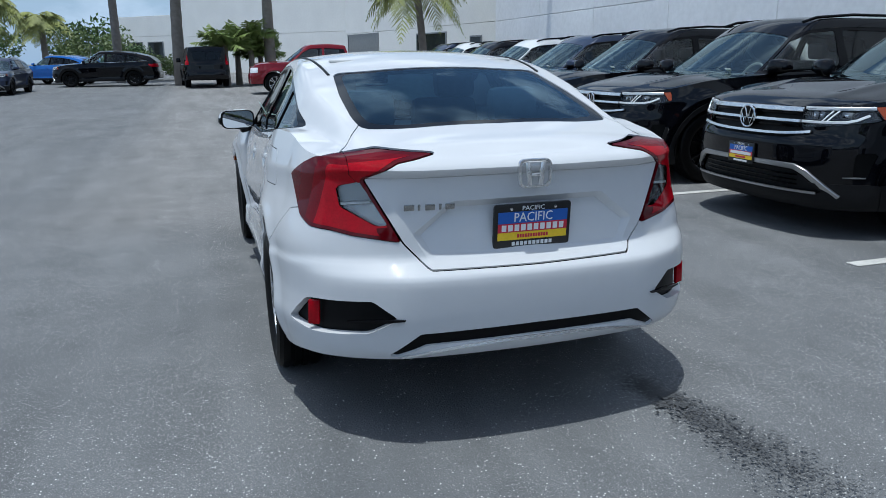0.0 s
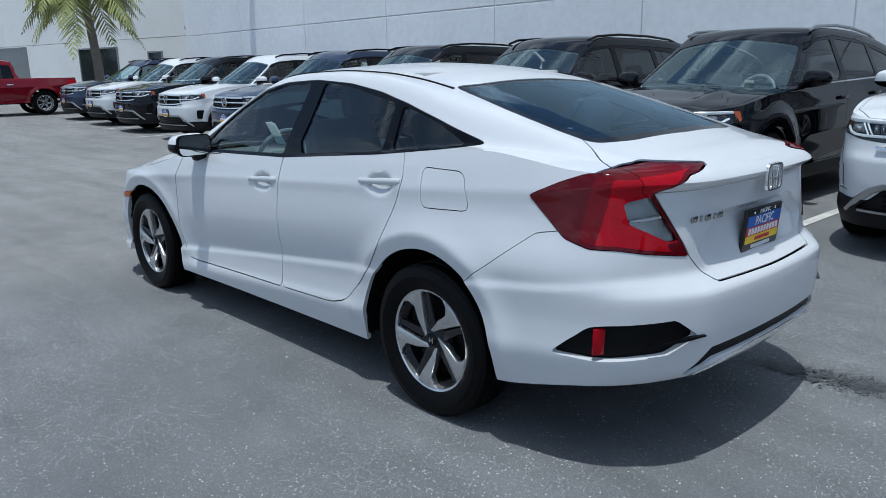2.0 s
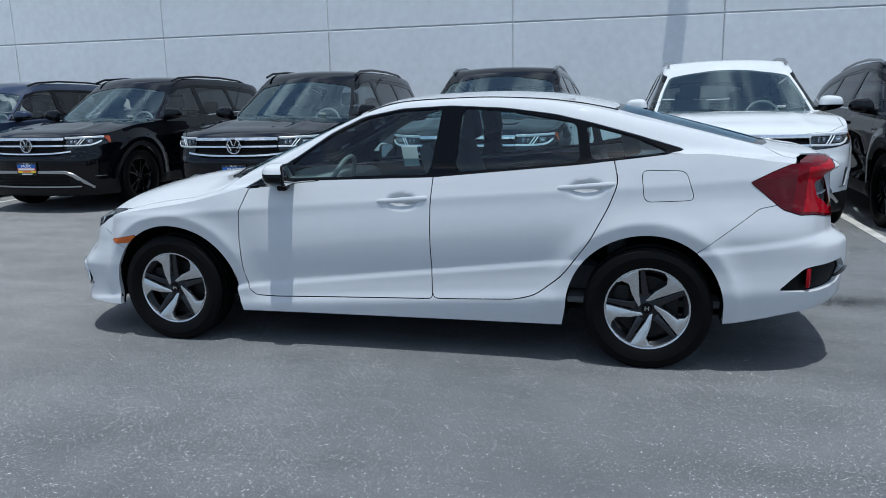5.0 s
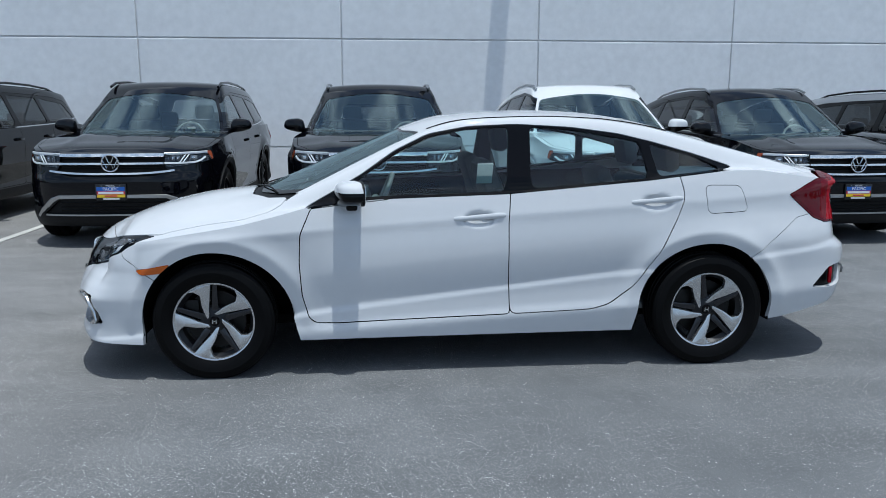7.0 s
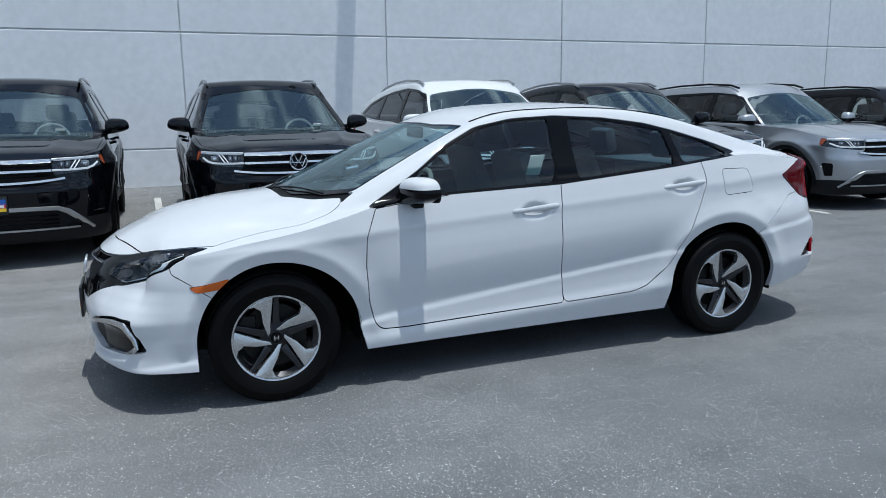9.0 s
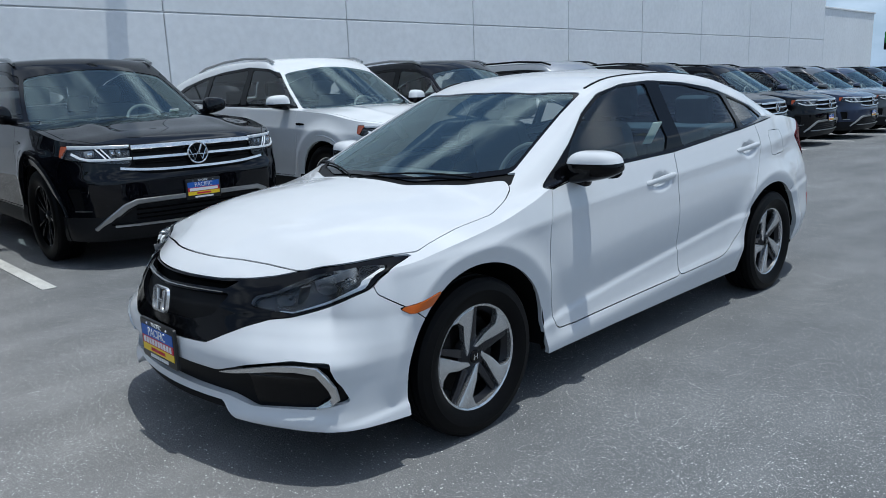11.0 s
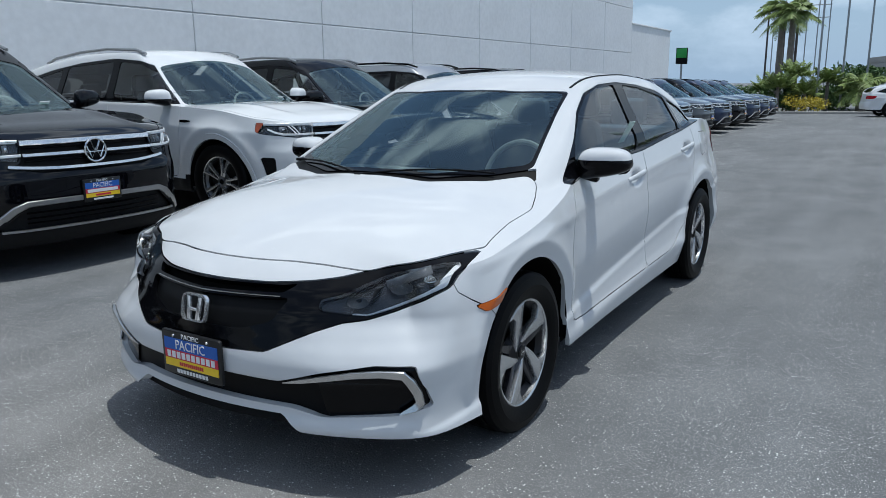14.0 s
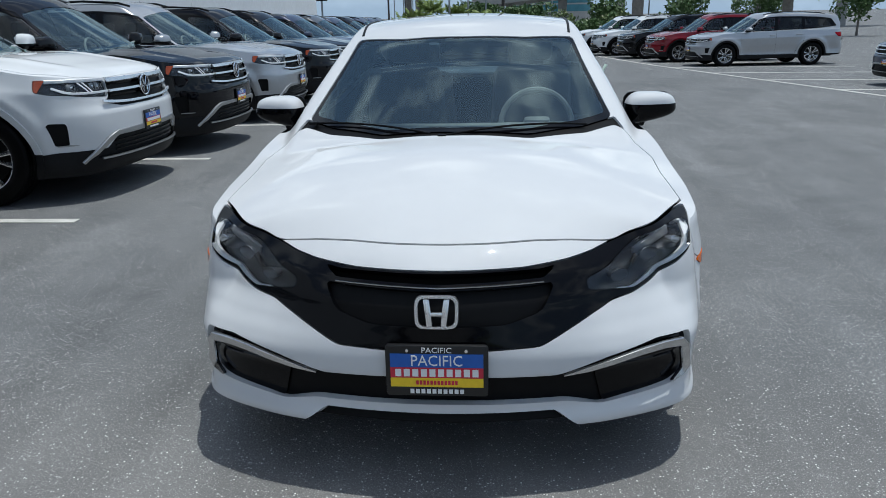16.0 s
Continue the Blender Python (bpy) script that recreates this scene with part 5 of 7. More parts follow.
        for x0 in (0.645, 0.675):
            pts = [(sg * (x0 + 0.05 * t), surface_y(A, x0 + 0.05 * t, 0.88 + 0.075 * t) + 0.001, 0.88 + 0.075 * t) for t in (0, 0.5, 1)]
            part("light_guide", strip_bm(pts, 0.011, 0.006, (0, 1, 0)), LAMP_WHITE, h)
        for x0 in (0.580, 0.625, 0.760):
            by = surface_y(A, x0, 0.918)
            wide = 0.036 if x0 < 0.7 else 0.075
            part("lamp_module", moved(box_bm((wide, 0.02, 0.058), (0, 0, 0), 0.009), pose(sg * x0, by - 0.018, 0.918, 0, sg * 8, -sg * 25)), LAMP_GREY, h)
            part("reflector", moved(box_bm((wide * 0.5, 0.01, 0.030), (0, 0, 0), 0.004), pose(sg * x0, by - 0.006, 0.916, 0, sg * 8, -sg * 25)), CHROME, h)
    grille = region("end", [(-0.2, 0.965), (0.495, 0.960), (0.515, 0.82), (0.60, 0.795), (0.40, 0.748), (-0.2, 0.738)], 0.01, lambda x, y, z: y - 1.9)
    gr, body = sk.split(body, grille, 0.0)
    panel("grille", sk, gr, MATT_BLACK, car, "black grille with bright bars", depth=0.0, push=-0.03)
    for z0, x1, w0, bend in ((0.968, 0.50, 0.034, 0.0), (0.885, 0.50, 0.024, 0.0), (0.785, 0.60, 0.023, 0.03)):
        pts = [(x, surface_y(A, x, z0 - 0.012) + 0.012, z0 + bend * (abs(x) / x1) ** 3 - 0.012) for x in np.linspace(-x1, x1, 25)]
        part("grille_bar", strip_bm(pts, w0, 0.016, (0, 1, 0.25)), BRIGHT, car, "chrome grille bar")
    for z0 in (0.925, 0.835):
        pts = [(x, surface_y(A, x, z0) - 0.012, z0) for x in np.linspace(-0.48, 0.48, 15)]
        part("grille_slat", strip_bm(pts, 0.02, 0.01, (0, 1, 0)), GLOSS_BLACK, car)
    round_badge(car, (0, surface_y(A, 0, 0.885) + 0.022, 0.88), 0.082, CHROME)
    low = region("end", [(-0.2, 0.525), (0.52, 0.525), (0.72, 0.35), (-0.2, 0.335)], 0.02, lambda x, y, z: y - 1.8)
    lo_face, body = sk.split(body, low, 0.0)
    panel("lower_grille", sk, lo_face, CLADDING, car, "", depth=0, push=-0.03)
    for z0 in (0.48, 0.44, 0.40):
        pts = [(x, surface_y(A, x, z0) - 0.018, z0) for x in np.linspace(-0.52, 0.52, 13)]
        part("intake_slat", strip_bm(pts, 0.012, 0.012, (0, 1, 0)), GLOSS_BLACK, car)
    arch = [(0.79, 0.32), (0.71, 0.405), (0.60, 0.51), (0.52, 0.545), (0.3, 0.55), (0, 0.55)]
    arch = arch + [(-x, z) for x, z in arch[-2::-1]]
    nose = A[A[:, 1] > 1.75]
    pts = [(x, surface_y(nose, x, z) + 0.006, z) for x, z in arch]
    part("bumper_arch", strip_bm(pts, [0.030, 0.060, 0.05, 0.042, 0.038, 0.036, 0.038, 0.042, 0.05, 0.060, 0.030], 0.020, (0, 1, 0)), SATIN, car, "satin silver bumper arch")
    pts = [(x, surface_y(A, x, 0.345) + 0.010, 0.345) for x in np.linspace(-0.68, 0.68, 17)]
    part("bumper_bar", strip_bm(pts, 0.022, 0.02, (0, 1, 0)), SATIN, car)
    sv = region("end", [(0.850, 0.660), (0.918, 0.665), (0.885, 0.485), (0.835, 0.485)], 0.012, lambda x, y, z: y - 1.9)
    g, body = sk.split(body, sv)
    for sd in "LR":
        panel("corner_vent", sk, g, MATT_BLACK, car, "", sd, 0, -0.015)
        pts = [((-x if sd == "L" else x), surface_y(nose, x, 0.487) + 0.002, 0.487) for x in (0.80, 0.84, 0.88)]
        part("vent_strip", strip_bm(pts, [0.006, 0.012, 0.008], 0.008, (0, 1, 0)), SATIN, car, "small satin strip under the corner vent")
    # dark lower cladding
    clad, body = sk.split(body, lambda x, y, z: 0.385 + 0.05 * np.clip((y - 1.75) / 0.3, 0, 1) - z, 0.0)
    panel("lower_cladding", sk, clad, CLADDING, car, "grained black sill cladding", depth=0.02, push=0.006)
    tail = region("side", [(-2.20, 1.06), (-2.75, 1.10), (-2.75, 0.90), (-2.35, 0.93)], 0.02, lambda x, y, z: np.minimum(-2.1 - y, x - 0.42))
    g, body = sk.split(body, tail, 0.002)
    for sd in "LR":
        panel("tail_lamp", sk, g, RED_LENS, car, "", sd, 0.015, 0.004)
    bonnet = region("top", [(-0.3, 2.36), (0.45, 2.33), (0.70, 2.22), (0.86, 1.95), (0.90, 1.5), (0.885, 1.15), (0.76, 1.00), (0.62, 1.09), (0.42, 1.18), (-0.3, 1.25)], 0.03, lambda x, y, z: z - 0.94)
    p, body = sk.split(body, bonnet, 0.003)
    panel("bonnet", sk, p, paint, car)
    for nm, poly, hy, hz in (("front_door", [(0.95, 1.3), (0.97, 0.9), (0.93, 0.55), (0.85, 0.40), (-0.22, 0.40), (-0.22, 1.3)], (-0.02, -0.18), 1.0),
                             ("rear_door", [(-0.22, 1.3), (-0.22, 0.40), (-0.88, 0.40), (-1.0, 0.62), (-1.18, 0.86), (-1.20, 1.3)], (-0.92, -1.08), 1.02)):
        p, body = sk.split(body, region("side", poly, 0.04, lambda x, y, z: np.minimum(x - 0.5, 1.24 - z)), 0.003)
        for sd, sg in (("L", -1), ("R", 1)):
            d = panel(nm, sk, p, paint, car, "", sd)
            xs = surface_x(A, sum(hy) / 2, hz)
            part("door_handle", box_bm((0.035, 0.20, 0.034), (sg * (xs + 0.016), sum(hy) / 2, hz), 0.01), paint, d)
    panel("body", sk, body, paint, car, "", depth=0.02)
    up, lining = sk.split(lining, lambda x, y, z: z - 1.22)
    panel("inner_shell", sk, lining, CAVITY, car, "", depth=0, push=-0.05)
    panel("pillar_lining", sk, up, HEADLINER, car, "", depth=0, push=-0.03)
    for sg in (-1, 1):
        pts = [(sg * (surface_x(A, y, z) + 0.004), y, z) for y, z in ((0.95, 1.128), (0.3, 1.143), (-0.4, 1.16), (-1.2, 1.182), (-1.8, 1.215), (tail_pt[0] + 0.08, tail_pt[1] - 0.01))]
        part("window_bright_line", strip_bm(pts, 0.016, 0.01, (sg, 0, 0)), CHROME, car)
        rt = [(0.18, 1.655), (0.0, 1.705), (-0.5, 1.735), (-1.2, 1.725), (-1.75, 1.69), (-1.95, 1.645)] if not cross else [(0.15, 1.64), (0.0, 1.685), (-0.5, 1.71), (-1.0, 1.69), (-1.5, 1.635), (-1.7, 1.58)]
        part("roof_rail", tube_bm([(sg * 0.655, y, z + 0.010) for y, z in rt], 0.016, 8), SATIN if cross else GLOSS_BLACK, car, "slim roof rail")
        m = empty("door_mirror")
        m.parent = car
        m.matrix_basis = pose(sg * 1.015, 0.74, 1.200, 0, 0, -8 * sg) @ Matrix.Diagonal((0.94, 0.95, 0.90, 1))
        part("mirror_cap", mirror_pod(sg, -0.02, 1, (0.13, 0.11, 0.086)), paint, m)
        part("mirror_housing", mirror_pod(sg, -0.02, -1, (0.13, 0.11, 0.086)), GLOSS_BLACK, m)
        part("mirror_glass", box_bm((0.17, 0.006, 0.11), (0, -0.040, 0.0), 0.002), MIRROR, m)
        part("mirror_arm", box_bm((0.16, 0.07, 0.04), (-sg * 0.12, 0.0, -0.06), 0.012), GLOSS_BLACK, m)
        for wy in (1.49, -1.49):
            wheel("wheel", car, (sg * 0.845, wy, 0.378), 0.378, 0.245, 0.255, rims, sg, 0.3 if wy > 0 else 0.9)
    for wy, wz, rad in c["wheels"]:
        for sg in (-1, 1):
            bm = bmesh.new()
            rings = []
            for k in range(17):
                a = math.pi * (-0.05 + 1.10 * k / 16)
                rings.append([bm.verts.new((sg * xx, wy + (rad - 0.002) * math.cos(a), wz + (rad - 0.002) * math.sin(a))) for xx in (0.95, 0.50)] + [bm.verts.new((sg * 0.50, wy, wz))])
            for r0, r1 in zip(rings, rings[1:]):
                for k in range(2):
                    bm.faces.new((r0[k], r0[k + 1], r1[k + 1], r1[k]))
            part("wheel_house", bm, CAVITY, car)
    part("underbody", box_bm((1.5, 4.4, 0.08), (0, -0.1, 0.33), 0.02), CAVITY, car)
    if cross:
        for sg in (-1, 1):
            pts = [(sg * (surface_x(A, y, 0.965) + 0.003), y, 0.965) for y in (1.14, 1.06, 0.98)]
            part("wing_badge", strip_bm(pts, [0.012, 0.03, 0.022], 0.006, (sg, 0, 0)), GLOSS_BLACK, car)
    if plate:
        dealer_plate(car, (0, surface_y(A, 0, 0.62) + 0.014, 0.605), 0, 0)
    cabin_fit_out(car, 0.78, 0.42, 1.08, 0.80, (0.05, -0.95))
    # the nose sits a little lower than the straight sections give
    for o in car.children_recursive:
        if o.type == "MESH" and o.matrix_basis.is_identity and o.parent in ([car] + [k for k in car.children if k.type == "MESH"]):
            co = np.empty(len(o.data.vertices) * 3)
            o.data.vertices.foreach_get("co", co)
            co = co.reshape(-1, 3)
            t = np.clip((co[:, 1] - 1.5) / 0.5, 0, 1) * np.clip((co[:, 2] - 0.28) / 0.2, 0, 1)
            co[:, 2] -= 0.026 * t * t * (3 - 2 * t)
            o.data.vertices.foreach_set("co", co.ravel())
        elif o.parent == car and o.type == "EMPTY" and o.matrix_basis.translation.y > 1.9:
            o.matrix_basis = pose(0, 0, -0.026 if o.name.startswith("badge") else -0.036) @ o.matrix_basis
    part("window_card", box_bm((0.09, 0.004, 0.035), (-0.48, 0.98, 1.17), 0.001, (-50, 0, 0)), PLATE_WHITE, car)
    return car


def repaint(car, old, paint):
    for o in car.children_recursive:
        if o.type == "MESH" and o.data.materials and o.data.materials[0] == old:
            o.material_slots[0].link = "OBJECT"
            o.material_slots[0].material = paint


def far_vehicle(name, c, paint, rims, panes, screen, rear_panes, wheel_r=0.37, half=0.84):
    """A simpler vehicle for the far edge of the lot: panes are (name, side outline) pairs."""
    car = empty(name)
    V, F = car_shell(c, 0.05, 30)
    sk = Skin(V, F)
    A = np.array(V)
    body = sk.faces
    for wy, wz, rad in c["wheels"]:
        _, body = sk.split(body, lambda x, y, z, wy=wy, wz=wz, rad=rad: np.minimum(rad - np.hypot(y - wy, z - wz), x - 0.45))
    for nm, poly in panes:
        g, body = sk.split(body, region("side", poly, 0.03, lambda x, y, z: x - 0.5), 0.004)
        for sd in "LR":
            panel(nm, sk, g, PRIVACY_GLASS, car, "", sd, 0, -0.006)
    g, body = sk.split(body, region("top", screen, 0.04, lambda x, y, z: z - 1.05), 0.002)
    panel("windshield", sk, g, WIND_GLASS, car, "", depth=0, push=-0.004)
    for nm, poly, y_max, mat in rear_panes:
        g, body = sk.split(body, region("end", poly, 0.02, lambda x, y, z, y_max=y_max: y_max - y), 0.003)
        panel(nm, sk, g, mat, car, "", depth=0.01, push=0.002)
    lining = list(body)
    for poly, mat, nm in (([(0.45, 0.98), (0.9, 0.99), (0.93, 0.80), (0.50, 0.78)], LAMP_WHITE, "headlamp"), ([(-0.2, 0.95), (0.42, 0.95), (0.42, 0.72), (-0.2, 0.70)], MATT_BLACK, "grille")):
        g, body = sk.split(body, region("end", poly, 0.02, lambda x, y, z: y - 1.8), 0.003)
        panel(nm, sk, g, mat, car, "", depth=0.02, push=-0.003)
    clad, body = sk.split(body, lambda x, y, z: 0.40 - z)
    panel("lower_trim", sk, clad, CLADDING, car, "", depth=0.02)
    panel("body", sk, body, paint, car, "", depth=0.02)
    panel("inner_shell", sk, lining, CAVITY, car, "", depth=0, push=-0.05)
    for sg in (-1, 1):
        part("door_mirror", box_bm((0.2, 0.12, 0.2), (sg * 1.05, 0.9, 1.22), 0.04), paint, car)
        for wy, wz, rad in c["wheels"]:
            wheel("wheel", car, (sg * half, wy, wheel_r), wheel_r, 0.25, wheel_r * 0.66, rims, sg, 0.4)
        for y in (0.0, -0.75):
            part("door_handle", box_bm((0.03, 0.18, 0.04), (sg * (surface_x(A, y, 1.02) + 0.012), y, 1.02), 0.01), CHROME, car)
    part("underbody", box_bm((1.5, 4.4, 0.08), (0, -0.1, 0.42), 0.02), CAVITY, car)
    return car


def pickup_spec():
    c = suv_spec(False)
    roof_f = smooth_table([(1.1, 1.55), (0.8, 1.72), (0.4, 1.83), (-0.2, 1.86), (-0.8, 1.82), (-1.2, 1.70)])

    def cabin(x, y, zs):
        roof = roof_f(y) - 0.05 * (x / 0.68) ** 2
        scr = 1.15 + 0.75 * (1.45 - y) - 0.22 * x**2
        back = 1.2 + 5.0 * (y + 1.05)
        side = zs + 2.0 * (0.90 - x) + 0.6 * (0.90 - x) ** 2
        return smin(smin(smin(roof, scr, 0.06), back, 0.06), side, 0.06)
    c.update(plan=[(0, 2.78), (0.45, 2.76), (0.80, 2.66), (0.95, 2.40), (0.99, 2.0), (0.985, 1.0), (0.985, -1.0), (0.99, -2.0), (0.97, -2.7), (0.93, -2.88), (0.6, -2.92), (0, -2.93)],
             shoulder=[(-3, 1.22), (-1.2, 1.22), (0.5, 1.17), (1.4, 1.17), (2.2, 1.13), (2.5, 1.08), (2.8, 1.05)],
             bottom=[(-3, 0.5), (-1.2, 0.42), (1.5, 0.40), (2.8, 0.34)],
             wheels=[(1.80, 0.40, 0.47), (-1.75, 0.40, 0.47)], spine=(1.4, -1.2),
             spine_z=[(-3, 1.20), (-1.2, 1.20), (1.0, 1.2), (1.5, 1.22), (2.3, 1.18), (2.6, 1.10), (2.8, 1.05)], cabin=cabin)
    del c["bonnet"], c["arches"]
    return c


def van_spec():
    c = suv_spec(False)
    roof_f = smooth_table([(1.1, 1.55), (0.8, 1.70), (0.4, 1.80), (-0.5, 1.84), (-2.2, 1.82), (-2.6, 1.78)])

    def cabin(x, y, zs):
        roof = roof_f(y) - 0.04 * (x / 0.68) ** 2
        scr = 1.12 + 0.75 * (1.45 - y) - 0.22 * x**2
        back = 1.1 + 7.0 * (y + 2.58)
        side = zs + 4.2 * (0.90 - x)
        return smin(smin(smin(roof, scr, 0.06), back, 0.05), side, 0.08)
    c.update(cabin=cabin)
    del c["bonnet"], c["arches"]
    return c


# ---------------------------------------------------------------- ground and wall
def asphalt():
    m, nt, b = node_mat("worn_asphalt")
    L, Nn = nt.links.new, nt.nodes.new
    t = Nn("ShaderNodeTexCoord")
    def noise_tex(scale, detail=6, rough=0.55):
        n = Nn("ShaderNodeTexNoise")
        n.inputs["Scale"].default_value, n.inputs["Detail"].default_value, n.inputs["Roughness"].default_value = scale, detail, rough
        L(t.outputs["Object"], n.inputs["Vector"])
        return n
    def math_node(op, a, c=None, d=None):
        n = Nn("ShaderNodeMath")
        n.operation = op
        for k, v in enumerate((a, c, d)):
            if v is None:
                continue
            if isinstance(v, (int, float)):
                n.inputs[k].default_value = v
            else:
                L(v, n.inputs[k])
        return n.outputs[0]
    def ranged(v, a, c, lo, hi):
        n = Nn("ShaderNodeMapRange")
        for k, q in (("From Min", a), ("From Max", c), ("To Min", lo), ("To Max", hi)):
            n.inputs[k].default_value = q
        L(v, n.inputs["Value"])
        return n.outputs[0]
    def stones(scale, lo, hi, wear_out, size):
        """A mask of pale stones, more of them where the binder has worn off."""
        v = Nn("ShaderNodeTexVoronoi")
        v.inputs["Scale"].default_value = scale
        L(t.outputs["Object"], v.inputs["Vector"])
        c = Nn("ShaderNodeSeparateColor")
        L(v.outputs["Color"], c.inputs[0])
        some = math_node("LESS_THAN", c.outputs[0], ranged(wear_out, 0.38, 0.66, lo, hi))
        return math_node("MULTIPLY", some, math_node("LESS_THAN", v.outputs["Distance"], size)), v, c
    big, mid, fine = noise_tex(0.16, 8, 0.6), noise_tex(2.3, 7, 0.62), noise_tex(210, 3, 0.7)
    wear = noise_tex(0.55, 7, 0.65)
    grit = noise_tex(480, 2, 0.6)
    base = math_node("MULTIPLY_ADD", mid.outputs["Fac"], 0.5, math_node("MULTIPLY", big.outputs["Fac"], 0.5))
    ramp = Nn("ShaderNodeValToRGB")
    e = ramp.color_ramp.elements
    e[0].position, e[0].color = 0.30, (0.108, 0.112, 0.117, 1)
    e[1].position, e[1].color = 0.72, (0.183, 0.187, 0.191, 1)
    L(base, ramp.inputs[0])
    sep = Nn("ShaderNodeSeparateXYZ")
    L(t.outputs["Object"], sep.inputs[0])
    # ground off the sedan's nose: extra brightness put into the colour, slightly warm
    brighter = math_node("MULTIPLY", ranged(sep.outputs[1], 1.2, 2.5, 0.0, 1.0), ranged(sep.outputs[0], -2.8, -1.7, 0.0, 1.0))
    # smears left by tyres and sweeping
    mp2 = Nn("ShaderNodeMapping")
    mp2.inputs["Rotation"].default_value = (0, 0, 0.35)
    mp2.inputs["Scale"].default_value = (2.6, 0.35, 1)
    L(t.outputs["Object"], mp2.inputs["Vector"])
    smear = Nn("ShaderNodeTexNoise")
    smear.inputs["Scale"].default_value, smear.inputs["Detail"].default_value = 1.1, 6
    L(mp2.outputs[0], smear.inputs["Vector"])
    grain = math_node("MULTIPLY", math_node("MULTIPLY", ranged(fine.outputs["Fac"], 0.3, 0.7, 0.66, 1.34), ranged(grit.outputs["Fac"], 0.3, 0.7, 0.78, 1.22)), ranged(smear.outputs["Fac"], 0.35, 0.68, 0.88, 1.12))
    tone = Nn("ShaderNodeMixRGB")
    tone.blend_type = "MULTIPLY"
    tone.inputs[0].default_value = 1
    L(ramp.outputs[0], tone.inputs[1])
    L(grain, tone.inputs[2])
    brighten = Nn("ShaderNodeMixRGB")
    brighten.blend_type = "MULTIPLY"
    brighten.inputs[2].default_value = (1.42, 1.35, 1.28, 1)
    L(brighter, brighten.inputs[0])
    L(tone.outputs[0], brighten.inputs[1])
    m1, vor, c1 = stones(116, 0.045, 0.25, wear.outputs["Fac"], 0.36)
    m2, v2, c2 = stones(240, 0.08, 0.42, wear.outputs["Fac"], 0.42)
    s1 = Nn("ShaderNodeMixRGB")
    s1.inputs[2].default_value = (0.50, 0.50, 0.485, 1)
    L(math_node("MULTIPLY", m2, 0.55), s1.inputs[0])
    L(brighten.outputs[0], s1.inputs[1])
    stone = Nn("ShaderNodeMixRGB")
    stone.inputs[2].default_value = (0.92, 0.92, 0.89, 1)
    L(math_node("MULTIPLY", m1, math_node("MULTIPLY_ADD", c1.outputs[1], 0.72, 0.10)), stone.inputs[0])
    L(s1.outputs[0], stone.inputs[1])
    L(stone.outputs[0], b.inputs["Base Color"])
    b.inputs["Roughness"].default_value = 0.85
    b.inputs["Specular IOR Level"].default_value = 0.2
    bump = Nn("ShaderNodeBump")
    bump.inputs["Strength"].default_value = 0.55
    bump.inputs["Distance"].default_value = 0.006
    h = Nn("ShaderNodeMath")
    h.operation = "MULTIPLY_ADD"
    h.inputs[1].default_value = -0.8
    L(vor.outputs["Distance"], h.inputs[0])
    L(fine.outputs["Fac"], h.inputs[2])
    L(h.outputs[0], bump.inputs["Height"])
    L(bump.outputs[0], b.inputs["Normal"])
    return m


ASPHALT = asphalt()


def ground_z(y):
    """The lot lies level round the sedan, rises gently to the north and falls to the south."""
    return 0.011 * min(max(y - 13.0, 0.0), 60.0) - 0.016 * min(max(-2.0 - y, 0.0), 20.0) - 0.006 * min(max(-22.0 - y, 0.0), 40.0)


xs_g = [-900, -60, -20, 0, 20, 60, 900]
ys_g = [-900, -80, -62, -42, -22, -12, -2, 13, 25, 35, 45, 60, 73, 120, 900]
gv = [(x, y, ground_z(y)) for y in ys_g for x in xs_g]
gf = [(r * 7 + c, r * 7 + c + 1, r * 7 + c + 8, r * 7 + c + 7) for r in range(len(ys_g) - 1) for c in range(6)]
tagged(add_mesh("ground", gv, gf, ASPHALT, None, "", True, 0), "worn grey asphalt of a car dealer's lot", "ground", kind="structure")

STUCCO = plain("painted_concrete", (0.83, 0.835, 0.84), 0.85, var=0.08, scale=0.5, bump=0.12)
CREAM = plain("cream_stucco", (0.86, 0.85, 0.82), 0.85, var=0.06, scale=0.8, bump=0.2)
LINE_WHITE = plain("worn_line_paint", (0.52, 0.51, 0.48), 0.75, var=0.35, scale=5)


def wall_panel(name, y0, y1, z0, z1, x, mat, parent, thick=0.25):
    return part(name, box_bm((thick, abs(y1 - y0), z1 - z0), (x + thick / 2, (y0 + y1) / 2, (z0 + z1) / 2), 0.012), mat, parent, smooth=False)


wall = empty("wall_east")
tagged(wall, "tall pale grey tilt-up concrete wall with recessed joints", "wall", kind="structure")
WALL_X = 10.76
ys = [25.0, 21.0, 17.0, 13.0, 9.0, 5.033, 1.096, -2.89, -7.0, -11.0, -15.0, -19.0, -23.0, -27.0, -31.0, -35.0]
for a, b2 in zip(ys, ys[1:]):
    for z0, z1 in ((-0.9, 0.70), (0.70, 2.828), (2.828, 5.0), (5.0, 8.6)):
        wall_panel("wall_panel", a - 0.012, b2 + 0.012, z0 + 0.012, z1 - 0.012, WALL_X, STUCCO, wall)
part("wall_core", box_bm((0.2, 60, 9.5), (WALL_X + 0.15, -5, 3.85)), STUCCO, wall, smooth=False)


